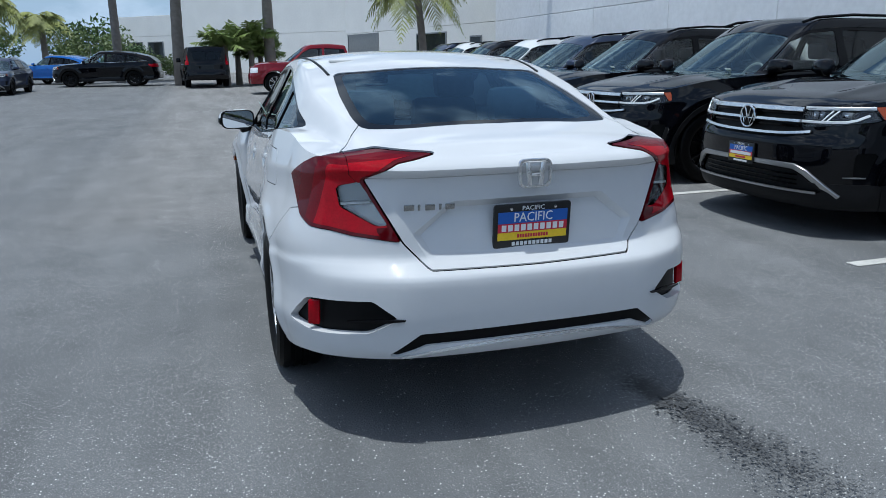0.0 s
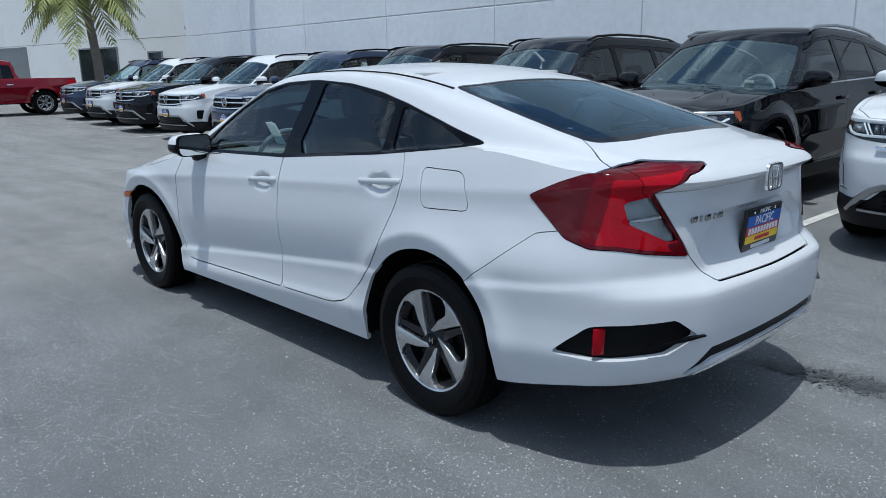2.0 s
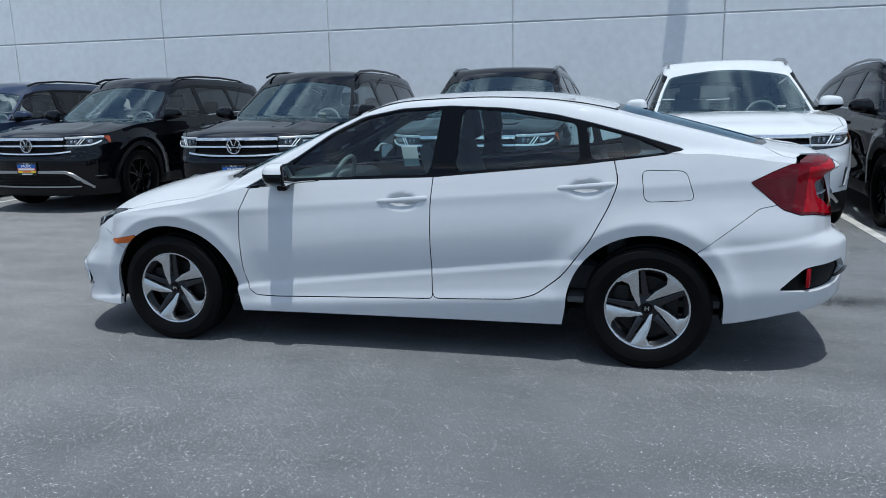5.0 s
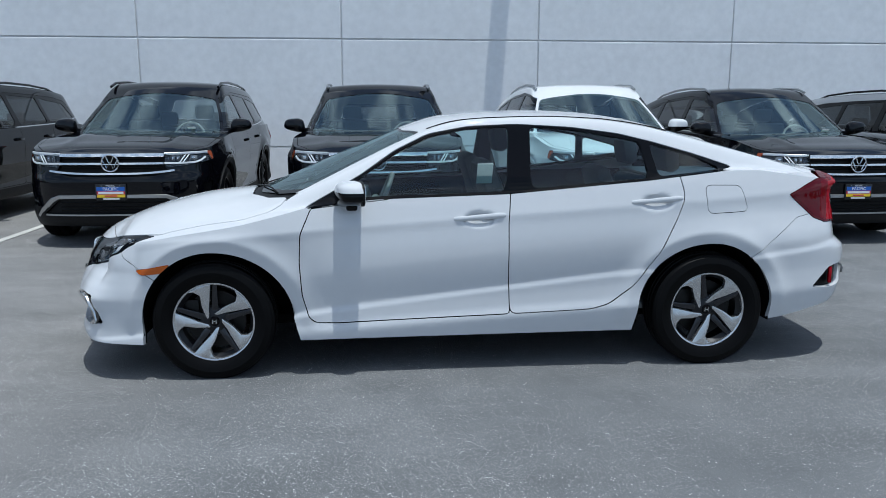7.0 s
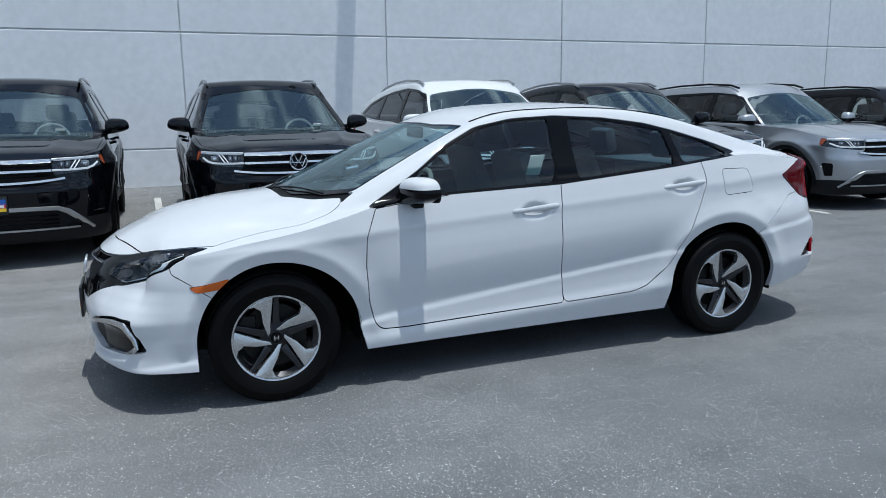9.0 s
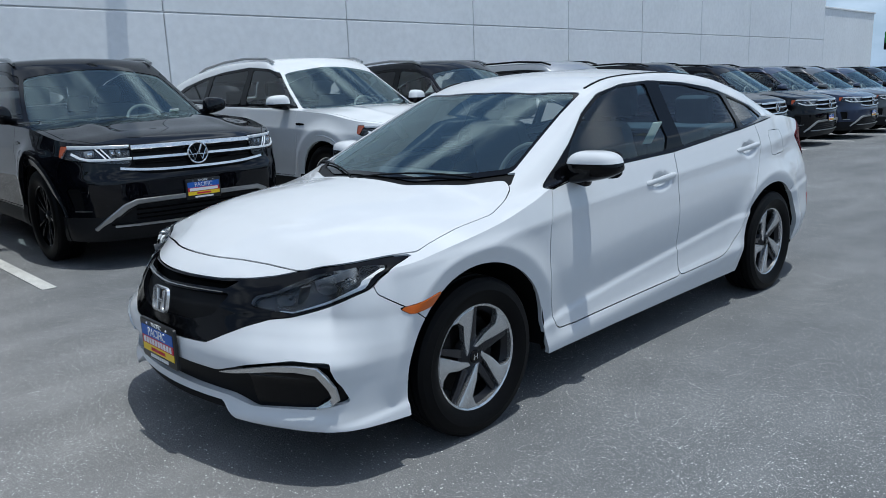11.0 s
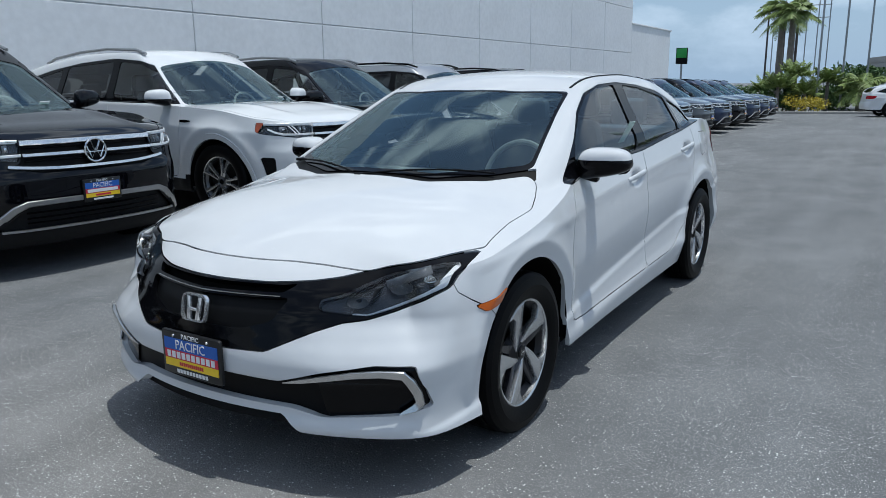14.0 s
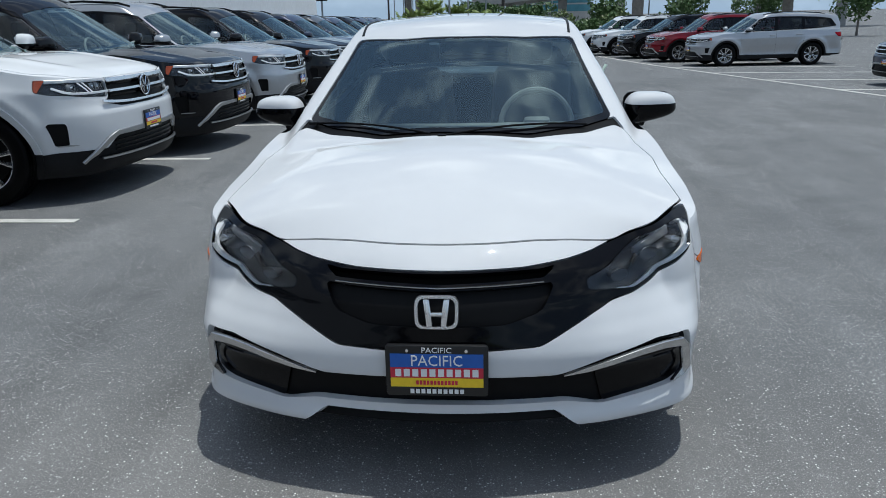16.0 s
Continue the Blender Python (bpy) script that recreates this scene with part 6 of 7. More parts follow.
def wall_run(name, p0, p1, z0, z1, mat, parent, thick=0.3):
    """An upright wall from p0 to p1."""
    d = Vector((p1[0] - p0[0], p1[1] - p0[1], 0))
    mid = ((p0[0] + p1[0]) / 2, (p0[1] + p1[1]) / 2, (z0 + z1) / 2)
    return part(name, box_bm((thick, d.length, z1 - z0), mid, 0.01, (0, 0, math.degrees(math.atan2(-d.x, d.y)))), mat, parent, smooth=False)


part("wall_return", box_bm((3.4, 0.3, 8.6), (12.5, 25.2, 4.3), 0.01), STUCCO, wall, smooth=False)
ext = empty("wall_extension")
tagged(ext, "lower pale grey wall section beyond the tall wall", "wall", kind="structure")
wall_run("wall_panel", (WALL_X + 0.15, -35.0), (WALL_X + 0.15, -42.0), -0.9, 4.25, STUCCO, ext)
wall_run("coping", (WALL_X + 0.15, -34.9), (WALL_X + 0.15, -42.1), 4.25, 4.33, STUCCO, ext, 0.4)
wall_run("wall_panel", (WALL_X + 0.15, -42.0), (WALL_X + 12, -42.0), -0.9, 4.25, STUCCO, ext)
part("wall_end", box_bm((14, 0.3, 9.5), (WALL_X + 7.1, -35.0, 3.85), 0.01), STUCCO, wall, smooth=False)
DARK_PANE = plain("dark_window_pane", (0.02, 0.024, 0.028), 0.06, var=0.2, scale=0.7)
METAL_GREY = plain("galvanised_metal", (0.30, 0.31, 0.32), 0.45, 0.7, var=0.15)
north = empty("building_north")
tagged(north, "long cream stucco building wing with small windows", "building", kind="structure")
NP = [(13.6, 29.4), (9.3, 50.0), (-2.6, 64.0), (-8.0, 69.5)]
for (p0, p1), top in zip(zip(NP, NP[1:]), (9.0, 8.0, 5.2)):
    cuts = [0.0, 2.95 + ground_z(p0[1]), top]
    for z0, z1 in zip(cuts, cuts[1:]):
        wall_run("wall_panel", p0, p1, z0 + 0.012, z1 - 0.012, CREAM, north)
    wall_run("wall_core", (p0[0] + 0.1, p0[1]), (p1[0] + 0.1, p1[1]), 0, top - 0.03, CREAM, north, 0.2)


def on_north(k, s, off=0.0):
    p0, p1 = Vector((*NP[k], 0)), Vector((*NP[k + 1], 0))
    d = (p1 - p0).normalized()
    q = p0 + (p1 - p0) * s + Vector((-d.y, d.x, 0)) * off
    return q, math.degrees(math.atan2(-d.x, d.y))


def wall_opening(k, s, w, z0, z1, name, fill, panes):
    q, turn = on_north(k, s, 0.17)
    o = empty(name)
    o.parent = north
    o.matrix_basis = pose(q.x, q.y, 0, 0, 0, turn)
    part("window_frame", merge(box_bm((0.08, w + 0.14, 0.07), (0, 0, z1 + 0.035)), box_bm((0.08, w + 0.14, 0.07), (0, 0, z0 - 0.035)), box_bm((0.08, 0.07, z1 - z0), (0, -w / 2 - 0.035, (z0 + z1) / 2)), box_bm((0.08, 0.07, z1 - z0), (0, w / 2 + 0.035, (z0 + z1) / 2))), METAL_GREY, o, smooth=False)
    for i in range(panes):
        pw = w / panes
        part("pane", box_bm((0.03, pw - 0.05, z1 - z0), (0, -w / 2 + pw * (i + 0.5), (z0 + z1) / 2), 0.004), fill, o, smooth=False)


wall_opening(0, 0.40, 3.4, 1.0, 2.75, "window_1", DARK_PANE, 3)
wall_opening(0, 0.86, 5.0, 0.3, 3.0, "shutter_door_1", METAL_GREY, 1)
wall_opening(0, 0.17, 1.0, 2.0, 2.45, "window_2", DARK_PANE, 1)
for s0 in (0.3, 0.62, 0.9):
    wall_opening(2, s0, 1.7, 1.5, 3.0, "window_3", DARK_PANE, 1)
for k, s0 in ((0, 0.015),):
    q, turn = on_north(k, s0, 0.45)
    lamp = empty("wall_lamp")
    lamp.matrix_basis = pose(q.x - 0.3, q.y - 0.5, 3.25, 0, 0, turn)
    part("lamp_arm", tube_bm([(0.5, 0, -0.35), (0.15, 0, -0.1), (0, 0, 0)], 0.04, 8), METAL_GREY, lamp)
    part("lamp_head", moved(lathe_bm([(0.0, -0.2), (0.16, -0.18), (0.24, 0.0), (0.20, 0.16), (0.0, 0.18)], 20), pose(0, 0, 0.15, 0, 20, 0)), METAL_GREY, lamp)
    part("lamp_box", box_bm((0.3, 0.5, 1.3), (0.45, 0.1, -1.0), 0.03), STUCCO, lamp)
    tagged(lamp, "grey round lamp on the corner of the wall", "lamp")

# stall lines
for y in (19.8, 16.8, 13.8, 10.75, 7.8, 4.62, 1.75, -0.95, -3.60, -6.55, -9.45, -12.3, -15.1, -17.9, -20.7, -23.5, -26.3, -29.1, -31.9):
    x0 = 2.95 + 0.075 * max(y, 0)
    bm = box_bm((5.6, 0.10, 0.004), (x0 + 2.8, y, ground_z(y) + 0.004))
    tagged(part("stall_line", bm, LINE_WHITE, None, "", smooth=False), "worn white parking stall line on asphalt", "road marking", "stall lines by the wall", "structure")
def painted_line(name, a, b, n):
    pts = [(a[0] + (b[0] - a[0]) * k / n, a[1] + (b[1] - a[1]) * k / n) for k in range(n + 1)]
    return part(name, strip_bm([(x, y, ground_z(y) + 0.004) for x, y in pts], 0.10, 0.006, (0, 0, 1)), LINE_WHITE, None, smooth=False)


tagged(painted_line("row_line", (-4.3, -29.0), (-7.5, -7.0), 12), "long worn white line before the far row", "road marking", kind="structure")
for i, y in enumerate((-11.4, -14.4, -17.4, -20.4, -23.3)):
    x0 = -4.3 - 3.2 * (y + 29) / 22
    tagged(painted_line("stall_line", (x0, y), (x0 - 5.2, y + 0.8), 3), "worn white parking stall line on asphalt", "road marking", "stall lines of the far row", "structure")

# drip stains on the asphalt behind the sedan
STAIN = plain("wet_dark_stain", (0.060, 0.061, 0.063), 0.5, var=0.3, scale=20)
bm = bmesh.new()
for i in range(2200):
    t = random.random() ** 1.1
    spread = 0.035 + 0.055 * t
    cx, cy = 0.61 + 0.13 * t + random.gauss(0, spread), -2.10 - 0.98 * t + random.gauss(0, 0.04)
    r = random.uniform(0.002, 0.007) * (1.25 - 0.5 * t)
    vs = [bm.verts.new((cx + r * random.uniform(0.6, 1.2) * math.cos(a), cy + r * random.uniform(0.7, 1.4) * math.sin(a), 0.003 + 0.000002 * i)) for a in (2 * math.pi * k / 7 for k in range(7))]
    bm.faces.new(vs)
tagged(part("drip_stain", bm, STAIN, None, smooth=False), "dark drip stains spattered over the asphalt", "stain", kind="stuff")


# ---------------------------------------------------------------- planting
def leaf_mat(name, color):
    m = plain(name, color, 0.55, var=0.35, scale=3)
    b = m.node_tree.nodes["Principled BSDF"]
    b.inputs["Transmission Weight"].default_value = 0.0
    b.inputs["Subsurface Weight"].default_value = 0.0
    return m


FROND = leaf_mat("palm_leaf", (0.19, 0.25, 0.065))
FROND_DRY = leaf_mat("dry_palm_leaf", (0.30, 0.32, 0.10))
LEAF = leaf_mat("shrub_leaf", (0.065, 0.12, 0.032))
LEAF_LIGHT = leaf_mat("light_shrub_leaf", (0.11, 0.15, 0.045))
BARK = plain("palm_bark", (0.20, 0.175, 0.15), 0.9, var=0.3, scale=6, bump=0.5)


def frond_crown(n, length, droop, leaflets=26, rise=(-0.5, 1.2)):
    """Arching fronds with two rows of narrow leaflets."""
    V, F = [], []
    for k in range(n):
        a = 2.4 * k + random.uniform(-0.3, 0.3)
        up = random.uniform(*rise)
        L = length * random.uniform(0.8, 1.1)
        pts = []
        for i in range(leaflets + 1):
            t = i / leaflets
            r = L * t * math.cos(up * 0.7) * (1 - 0.12 * t)
            z = L * (math.sin(up) * t * 0.8 - droop * t * t)
            pts.append(Vector((r * math.cos(a), r * math.sin(a), z)))
        side = Vector((-math.sin(a), math.cos(a), 0))
        for i in range(1, leaflets):
            p, q = pts[i], pts[i + 1]
            d = (q - p).normalized()
            ll = 0.34 * length * math.sin(math.pi * min(1, 0.12 + 0.88 * i / leaflets)) * random.uniform(0.75, 1.1)
            for s in (-1, 1):
                tip = p + side * s * ll * 0.75 + d * ll * 0.5 - Vector((0, 0, ll * random.uniform(0.25, 0.7)))
                w = d * 0.018 * length
                b0 = len(V)
                mid = (p + tip) / 2 + Vector((0, 0, 0.06 * ll))
                V += [p - w * 0.6, p + w * 0.6, mid + w, tip, mid - w]
                F.append((b0, b0 + 1, b0 + 2, b0 + 3, b0 + 4))
        for i in range(leaflets):
            b0 = len(V)
            w = 0.02 * length * (1 - i / leaflets) * 0.5 + 0.004
            V += [pts[i] - side * w, pts[i] + side * w, pts[i + 1] + side * w * 0.8, pts[i + 1] - side * w * 0.8]
            F.append((b0, b0 + 1, b0 + 2, b0 + 3))
    return V, F


def palm(x, y, h, crown=26, length=2.6, droop=0.55, r=0.16, lean=(0, 0), mat=None, label="tall palm with a ringed grey trunk and drooping fronds", rise=(-0.5, 1.2)):
    t = empty("palm_tree")
    t.matrix_basis = pose(x, y, ground_z(y))
    n = 16
    pts = [(lean[0] * (k / n) ** 2, lean[1] * (k / n) ** 2, h * k / n) for k in range(n + 1)]
    part("trunk", tube_bm(pts, [r * (1.25 - 0.45 * k / n) * (1 + 0.06 * (k % 2)) for k in range(n + 1)], 12), BARK, t)
    V, F = frond_crown(crown, length, droop, 26, rise)
    c = add_mesh("crown", V, F, mat or FROND, t, smooth=False)
    c.matrix_basis = pose(lean[0], lean[1], h)
    return tagged(t, label, "tree")


def clump_bush(x, y, sx, sy, h, n, size, mat, name="shrub", label="dense green shrub with small leaves", trunk=0.0):
    t = empty(name)
    t.matrix_basis = pose(x, y, ground_z(y))
    V, F = [], []
    lobes = [(random.uniform(-0.7, 0.7), random.uniform(-0.7, 0.7), random.uniform(0.35, 0.95), random.uniform(0.25, 0.5)) for _ in range(12)]
    for i in range(n):
        lx, ly, lz, lr = random.choice(lobes)
        v = Vector((random.gauss(0, 1), random.gauss(0, 1), random.gauss(0, 1))).normalized() * lr * random.uniform(0.6, 1.05)
        p = Vector(((lx + v.x) * sx, (ly + v.y) * sy, trunk + max(0.02, (lz + v.z) * (h - trunk) * 0.75)))
        a = Vector((random.gauss(0, 1), random.gauss(0, 1), random.gauss(0, 1))).normalized() * size * random.uniform(0.6, 1.3)
        b = a.cross(Vector((random.gauss(0, 1), random.gauss(0, 1), random.gauss(0, 1)))).normalized() * size * 0.45
        k = len(V)
        V += [p - a, p + b, p + a, p - b]
        F.append((k, k + 1, k + 2, k + 3))
    add_mesh("crown" if trunk else "foliage", V, F, mat, t, smooth=False)
    for s in range(3 if not trunk else 1):
        q = Vector((random.uniform(-0.3, 0.3) * sx, random.uniform(-0.3, 0.3) * sy, 0)) if not trunk else Vector((0, 0, 0))
        part("trunk" if trunk else "stem", tube_bm([(q.x * 0.4, q.y * 0.4, 0), (q.x * 0.7, q.y * 0.7, h * 0.3), (q.x, q.y, h * 0.6)], [0.02 * h, 0.015 * h, 0.006 * h], 7), BARK, t)
    return tagged(t, label, "shrub" if not trunk else "tree")


palm(9.2, 30.5, 5.0, 30, 2.9, 0.75, 0.17, (-0.5, -0.2), FROND_DRY, "palm with a shaggy trunk and yellow-green drooping fronds")
palm(-1.95, 35.6, 7.5, 22, 2.6, 0.5, 0.24, (0.3, 0))
palm(2.3, 33.5, 8.0, 22, 2.6, 0.5, 0.22)
palm(-5.2, 41.0, 7.2, 22, 2.6, 0.5, 0.20)
palm(-15.5, 60.0, 5.2, 28, 3.2, 0.7, 0.24, mat=FROND_DRY, label="feathery palm beyond the lot with yellow-green fronds")
palm(-13.0, 66.0, 4.4, 28, 3.2, 0.7, 0.24, mat=FROND_DRY, label="feathery palm beyond the lot with yellow-green fronds")
for px, py, ph in ((0.2, 33.0, 1.9), (1.4, 33.4, 2.2), (0.8, 34.2, 1.7), (1.9, 34.4, 1.5)):
    palm(px, py, ph, 30, 1.7, 0.22, 0.13, mat=FROND, rise=(0.1, 1.35), label="low bushy palm with stiff dark green fronds")
for i, (bx, by, bh) in enumerate(((-3.6, 44, 1.8), (-5.6, 47, 2.4), (-8.5, 60, 3.8), (-11, 75, 5.0), (-2.2, 43, 1.6), (-20, 80, 5.0))):
    clump_bush(bx, by, 1.6 * bh / 2, 1.2 * bh / 2, bh, 1400, 0.10 * bh / 2, LEAF if i % 2 else LEAF_LIGHT)


# ---------------------------------------------------------------- beyond the south end
for i in range(16):
    bx = 9.5 - 2.1 * i + random.uniform(-0.5, 0.5)
    by = -46.5 - 0.6 * i + random.uniform(-2, 2) if i < 8 else -47 - 0.9 * i
    bh = random.uniform(1.2, 2.1)
    clump_bush(bx, by, 1.9, 1.5, bh, 1500, 0.16, LEAF if i % 3 else LEAF_LIGHT)
for bx, by, bh in ((1.2, -53, 3.0), (-2.5, -60, 2.9), (-9, -60, 3.6), (-14, -56, 4.2), (-20, -58, 4.4), (-25, -52, 4.6), (-31, -48, 4.8)):
    clump_bush(bx, by, 2.0, 2.0, bh, 1800, 0.18, LEAF, "tree", "leafy green tree behind the far hedge", 1.0)
palm(6.2, -57.0, 6.8, 24, 2.4, 0.5, 0.22)
palm(7.2, -59.0, 7.2, 24, 2.4, 0.5, 0.22)
palm(0.8, -46.5, 1.6, 22, 2.0, 0.35, 0.2, label="low bushy palm with stiff dark green fronds")
palm(-18.0, -46.0, 4.5, 26, 2.6, 0.5, 0.3, label="thick palm with arching green fronds")
palm(-9.0, -47.0, 7.5, 20, 2.4, 0.5, 0.32)
for px, py, ph in ((5.0, -44.5, 1.5), (4.3, -46.0, 2.2), (3.6, -45.0, 1.1), (2.6, -46.5, 1.8), (6.0, -47.0, 1.3)):
    palm(px, py, ph, 30, 1.35, 0.12, 0.10, rise=(0.1, 1.4), label="spiky low palm with stiff upright fronds")
YELLOW = leaf_mat("yellow_flower", (0.45, 0.36, 0.03))
clump_bush(3.3, -43.2, 1.2, 0.8, 1.1, 900, 0.07, YELLOW, label="low shrub covered in yellow flowers")
POLE_WOOD = plain("dark_pole_wood", (0.06, 0.05, 0.045), 0.9, var=0.3, scale=4)


def utility_pole(x, y, h, mat, r=0.14, arms=0, label="dark wooden utility pole"):
    p = empty("utility_pole")
    p.matrix_basis = pose(x, y, ground_z(y))
    part("pole", tube_bm([(0, 0, 0), (0, 0, h)], [r, r * 0.7], 10), mat, p)
    for k in range(arms):
        part("crossarm", box_bm((2.2, 0.10, 0.12), (0, 0, h - 0.5 - 0.8 * k)), mat, p)
    return tagged(p, label, "pole")


for x, y, h, mat, arms in ((14, -95, 11, POLE_WOOD, 2), (10.0, -80, 9.5, POLE_WOOD, 2), (7.8, -72, 11, POLE_WOOD, 0), (-0.4, -55, 11, POLE_WOOD, 0), (3.0, -45, 12, METAL_GREY, 0), (1.9, -47, 11, METAL_GREY, 0), (0.8, -50, 11, METAL_GREY, 0), (-5.4, -75, 10, METAL_GREY, 0), (-12.5, -62, 9, METAL_GREY, 0)):
    utility_pole(x, y, h, mat, 0.13 if mat is POLE_WOOD else 0.065, arms, "dark wooden utility pole" if mat is POLE_WOOD else "slim grey metal light pole")
frame_b = empty("billboard_frame")
frame_b.matrix_basis = pose(9.5, -88, ground_z(-88))
for k in range(6):
    part("upright", tube_bm([(k * 1.1 - 2.7, 0, 0), (k * 1.1 - 2.7, 0, 12.5)], 0.06, 6), METAL_GREY, frame_b)
for z in (8.5, 9.8, 11.1, 12.4):
    part("rail", tube_bm([(-2.8, 0, z), (2.9, 0, z)], 0.05, 6), METAL_GREY, frame_b)
tagged(frame_b, "open steel lattice frame of a distant billboard", "billboard")
SIGN_GREEN = plain("green_sign_face", (0.03, 0.30, 0.05), 0.4, var=0.08)
sg = empty("street_sign")
sg.matrix_basis = pose(13.3, -54.5, 0.1) @ Matrix.Diagonal((0.75, 0.75, 0.9, 1))
part("post", tube_bm([(0, 0, -0.9), (0, 0, 3.0)], 0.10, 8), METAL_GREY, sg)
part("sign_box", box_bm((1.1, 0.3, 1.3), (0, 0, 3.5), 0.02), MATT_BLACK, sg)
part("sign_face", box_bm((1.0, 0.02, 0.75), (0, 0.165, 3.72), 0.005), SIGN_GREEN, sg)
tagged(sg, "green and black pylon sign beyond the wall", "sign")
# raised road and a rounded glass building behind it
CONCRETE = plain("grey_concrete", (0.33, 0.32, 0.30), 0.85, var=0.15, scale=0.6, bump=0.2)
TEAL_GLASS = plain("teal_curtain_glass", (0.05, 0.16, 0.19), 0.12, 0.3, var=0.25, scale=0.4)
ov = empty("overpass")
OV0, OV1 = Vector((2.0, -116.0, 3.0)), Vector((-42.0, -84.0, 6.6))
run = OV1 - OV0
mid_o = (OV0 + OV1) / 2
turn_o = math.degrees(math.atan2(run.y, run.x))
tilt_o = -math.degrees(math.asin(run.z / run.length))
ov.matrix_basis = pose(mid_o.x, mid_o.y, 0)
part("deck", box_bm((run.length, 7, 0.9), (0, 0, mid_o.z), 0.05, (0, tilt_o, turn_o)), CONCRETE, ov)
for s_off in (-3.4, 3.4):
    n_o = Vector((-run.y, run.x, 0)).normalized() * s_off
    part("parapet", box_bm((run.length, 0.25, 0.8), (n_o.x, n_o.y, mid_o.z + 0.85), 0.02, (0, tilt_o, turn_o)), CONCRETE, ov)
for k in range(6):
    q = run * ((k + 0.5) / 6 - 0.5)
    part("column", tube_bm([(q.x, q.y, -0.65), (q.x, q.y, mid_o.z + q.z - 0.4)], 0.6, 14), CONCRETE, ov)
tagged(ov, "grey concrete elevated roadway on round columns", "bridge")
gb = empty("glass_building")
gb.matrix_basis = pose(-13.5, -196, -0.6) @ Matrix.Diagonal((0.62, 0.62, 0.62, 1))
for k in range(5):
    z = 3.2 * k
    part("floor_band", moved(lathe_bm([(16 - 0.5 * k, 0.0), (16 - 0.5 * k, 0.7)], 48), pose(0, 0, z + 3.3 + 0.0, 0, -90, 0) @ Matrix.Diagonal((1, 0.6, 1, 1))), CONCRETE, gb)
    part("glass_band", moved(lathe_bm([(15.7 - 0.5 * k, 0.0), (15.6 - 0.5 * k, 2.6)], 48), pose(0, 0, z + 4.0, 0, -90, 0) @ Matrix.Diagonal((1, 0.6, 1, 1))), TEAL_GLASS, gb)
part("plinth", moved(lathe_bm([(16, 0.0), (16, 3.3)], 48), pose(0, 0, 0, 0, -90, 0) @ Matrix.Diagonal((1, 0.6, 1, 1))), CONCRETE, gb)
part("roof", moved(lathe_bm([(13.7, 0.0), (8, 0.8), (0, 1.2)], 48), pose(0, 0, 19.6, 0, -90, 0) @ Matrix.Diagonal((1, 0.6, 1, 1))), CONCRETE, gb)
tagged(gb, "rounded teal glass building beyond the raised road", "building")
GRASS = plain("lawn_grass", (0.10, 0.14, 0.03), 0.9, var=0.3, scale=3, bump=0.4)
isl = empty("planting_island")
isl.matrix_basis = pose(-24, -27, ground_z(-27) - 0.03, 0, 0, -10)
part("kerb", box_bm((16, 4.4, 0.15), (0, 0, 0.075), 0.03), CONCRETE, isl)
part("lawn", box_bm((15.6, 4.0, 0.05), (0, 0, 0.155), 0.01), GRASS, isl)
tagged(isl, "kerbed island of green lawn", "kerb", kind="structure")
kerb = part("kerb_south", box_bm((30, 0.16, 0.25), (-6, -43.0, ground_z(-43) + 0.025), 0.03, (0, 0, 6)), CONCRETE, None)
tagged(kerb, "concrete kerb at the end of the lot", "kerb", kind="structure")

# brackets high on the wall, outside the view, whose long shadows fall down it
for yb in (-2.45, 19.75):
    br = part("wall_bracket", box_bm((1.0, 0.34, 0.30), (WALL_X - 0.5, yb, 8.2), 0.02), METAL_GREY, wall)


# ---------------------------------------------------------------- vehicles on the lot
white_sedan()
ATLAS = utility_vehicle("sport_utility_vehicle", False, BLACK_PAINT, "silver")
CROSS = utility_vehicle("sport_utility_vehicle", True, BLACK_PAINT, "silver")
ROW = [(21.3, 4.85, ATLAS, BLUE_PAINT, "dark blue"), (18.3, 4.6, ATLAS, SUV_WHITE, "white"), (15.3, 4.3, ATLAS, BLACK_PAINT, "black"), (12.3, 4.1, ATLAS, SUV_WHITE, "white"),
       (9.26, 3.85, ATLAS, BLUE_PAINT, "dark blue"), (6.34, 3.57, ATLAS, BLACK_PAINT, "black"), (3.2, 3.23, ATLAS, BLACK_PAINT, "black"), (0.42, 3.18, CROSS, BLACK_PAINT, "black"),
       (-2.36, 2.98, CROSS, SUV_WHITE, "white"), (-4.78, 2.98, CROSS, BLACK_PAINT, "black"), (-7.75, 3.0, ATLAS, SILVER_PAINT, "silver"), (-10.9, 3.0, ATLAS, BLACK_PAINT, "black"),
       (-13.7, 3.05, ATLAS, BLACK_PAINT, "black"), (-16.5, 3.05, CROSS, BLUE_PAINT, "dark blue"), (-19.3, 3.1, ATLAS, GREY_PAINT, "grey"), (-22.1, 3.15, CROSS, BLUE_PAINT, "dark blue"),
       (-24.9, 3.2, ATLAS, BLACK_PAINT, "black"), (-27.7, 3.2, ATLAS, BLUE_PAINT, "dark blue"), (-30.5, 3.3, CROSS, BLUE_PAINT, "dark blue"), (-33.3, 3.4, ATLAS, BLUE_PAINT, "dark blue")]
ATLAS.scale = CROSS.scale = (1.035, 1.035, 1.035)
first = {}
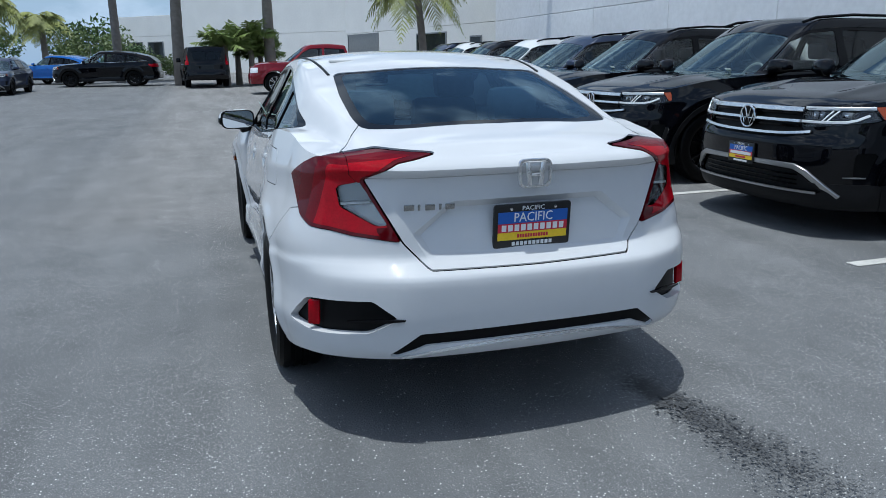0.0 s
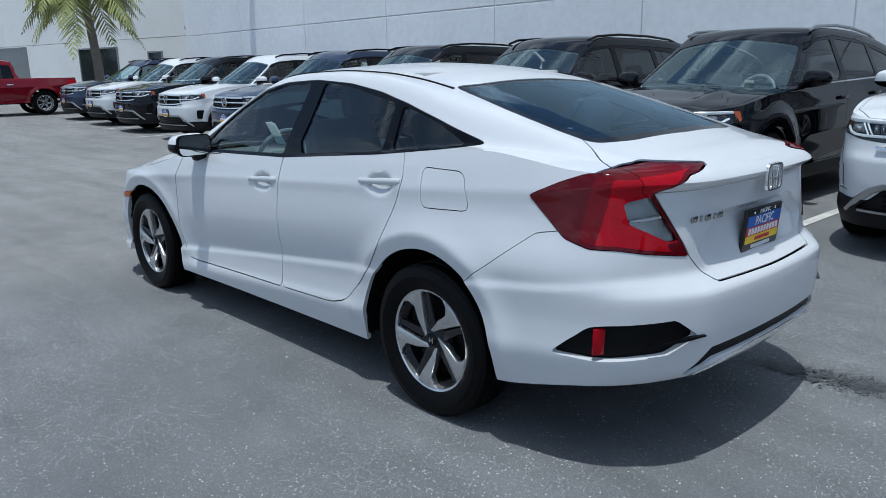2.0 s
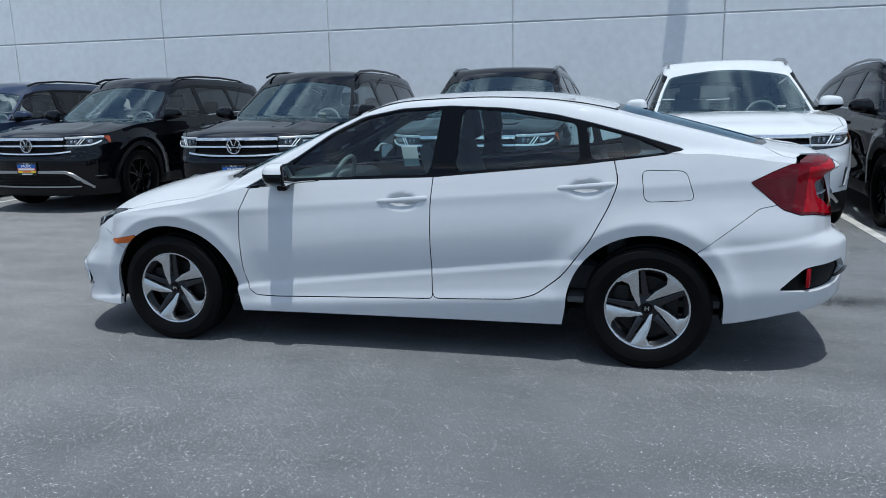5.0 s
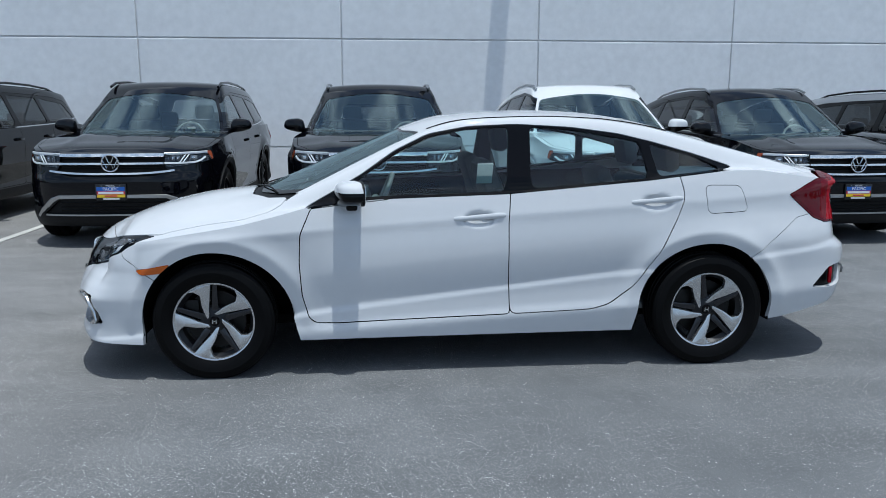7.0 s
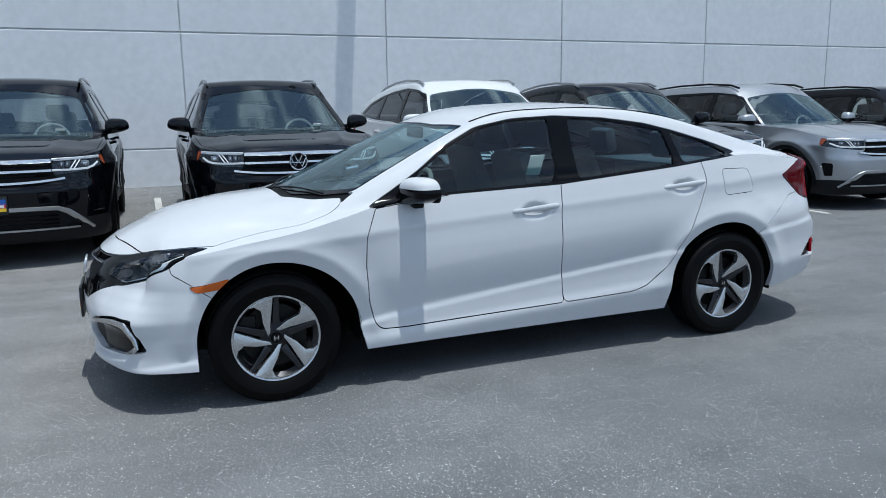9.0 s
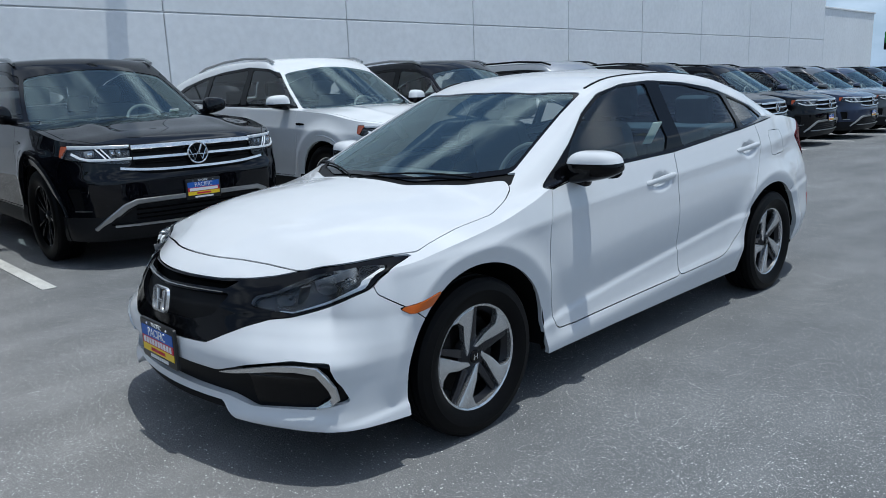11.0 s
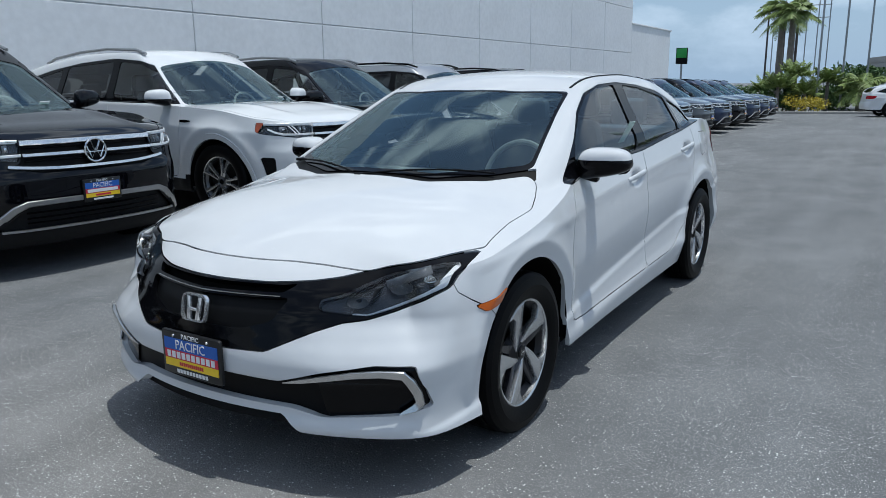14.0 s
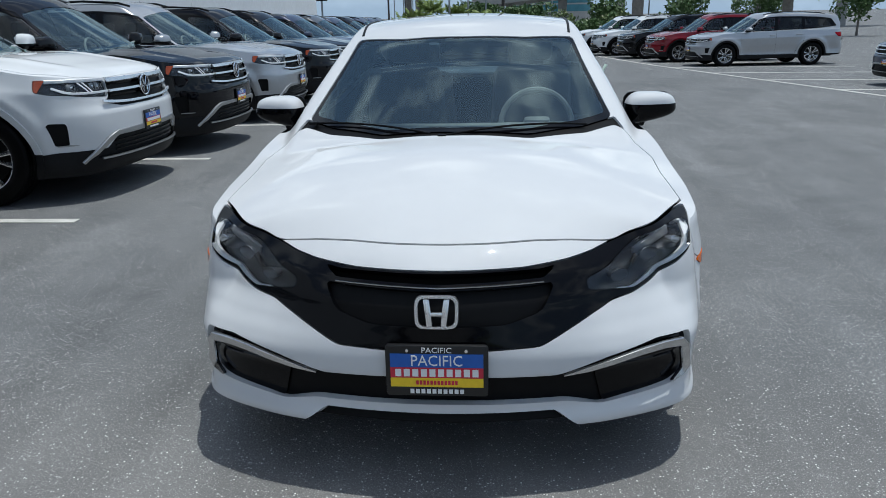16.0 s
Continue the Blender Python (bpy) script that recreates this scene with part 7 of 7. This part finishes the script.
for y, xe, kind, paint, word in ROW:
    m = pose(xe + 2.40 * 1.035, y, ground_z(y), 0, 0, 90 + random.uniform(-0.7, 0.7))
    if kind not in first:
        first[kind] = 1
        v = kind
        v.matrix_basis = m @ Matrix.Diagonal((1.035, 1.035, 1.035, 1))
    else:
        v = copy_thing(kind, m)
    v["row_paint"] = word
    tagged(v, f"{word} {'sloping-roof' if kind is CROSS else 'three-row'} sport utility vehicle parked nose out", "car", "vehicles along the wall")
for o in list(bpy.data.objects):
    if o.parent is None and "row_paint" in o.keys():
        word = o["row_paint"]
        if word != "black":
            repaint(o, BLACK_PAINT, {"dark blue": BLUE_PAINT, "white": SUV_WHITE, "silver": SILVER_PAINT, "grey": GREY_PAINT}[word])
        else:
            repaint(o, MACHINED, GLOSS_BLACK)
            repaint(o, GREY_ALLOY, DARK_ALLOY)
        del o["row_paint"]


def lot_car(kind, x, y, turn, paint, label, size, group=""):
    v = copy_thing(kind, pose(x, y, ground_z(y), 0, 0, turn))
    v.scale = size
    repaint(v, BLACK_PAINT, paint)
    return tagged(v, label, "car", group)


TIG = (0.93, 0.92, 0.93)
for x, y, paint, word in ((-8.5, -21.6, SILVER_PAINT, "silver"), (-7.7, -24.4, RED_PAINT, "red"), (-7.1, -27.2, BLACK_PAINT, "black"), (-6.4, -30.0, SUV_WHITE, "white"), (-5.8, -32.8, SUV_WHITE, "white")):
    lot_car(ATLAS, x, y, -84, paint, f"{word} sport utility vehicle in the far parking row", TIG, "vehicles in the far row")
lot_car(CROSS, -10.2, -12.3, -84, BLUE_PAINT, "dark blue car parked beside an empty stall", (0.92, 0.90, 0.86))
lot_car(CROSS, -1.9, -39.6, 108, SUV_WHITE, "white compact sport utility vehicle by the hedge", (0.9, 0.86, 0.95))
lot_car(ATLAS, -24, -34, -40, BLACK_PAINT, "black sport utility vehicle beyond the island", TIG)
lot_car(CROSS, -5.4, 36.2, 83, BLACK_PAINT, "black sloping-roof sport utility vehicle across the lot", (0.97, 0.97, 0.97))
lot_car(CROSS, -8.2, 40.3, 60, SKY_BLUE_PAINT, "bright blue car half hidden behind another", (0.9, 0.88, 0.86))
lot_car(CROSS, -8.9, 30.4, 178, BLUE_PAINT, "dark blue car parked with its tail to the lot", (0.92, 0.90, 0.84))

truck = far_vehicle("pickup_truck", pickup_spec(), RED_PAINT, "silver", [("front_door_glass", [(1.05, 1.22), (0.0, 1.22), (-0.02, 1.68), (0.45, 1.66), (0.75, 1.5)]), ("rear_door_glass", [(-0.10, 1.22), (-0.92, 1.22), (-0.86, 1.64), (-0.10, 1.68)])],
                    [(-0.3, 1.42), (0.45, 1.36), (0.76, 1.2), (0.68, 0.85), (0.62, 0.72), (-0.3, 0.78)], [("tail_lamp", [(0.82, 1.15), (1.0, 1.15), (1.0, 0.8), (0.82, 0.8)], -2.5, RED_LENS)], 0.40, 0.86)
truck.matrix_basis = pose(3.5, 25.6, ground_z(25.6), 0, 0, 88)
tagged(truck, "red crew-cab pickup truck parked side-on across the lot", "car")
van = far_vehicle("cargo_van", van_spec(), BLACK_PAINT, "black", [("front_door_glass", [(1.1, 1.2), (0.2, 1.2), (0.18, 1.6), (0.6, 1.58)]), ("side_glass", [(0.1, 1.22), (-1.0, 1.22), (-1.0, 1.62), (0.1, 1.62)])],
                  [(-0.3, 1.42), (0.45, 1.36), (0.76, 1.2), (0.68, 0.85), (0.62, 0.72), (-0.3, 0.78)],
                  [("rear_window", [(0.03, 1.60), (0.62, 1.58), (0.66, 1.24), (0.03, 1.22)], -2.3, PRIVACY_GLASS), ("tail_lamp", [(0.78, 1.45), (0.92, 1.45), (0.95, 1.0), (0.80, 1.0)], -2.2, RED_LENS)])
van.matrix_basis = pose(-0.85, 33.8, ground_z(33.8), 0, 0, 4)
tagged(van, "black cargo van with its rear doors to the lot", "car")
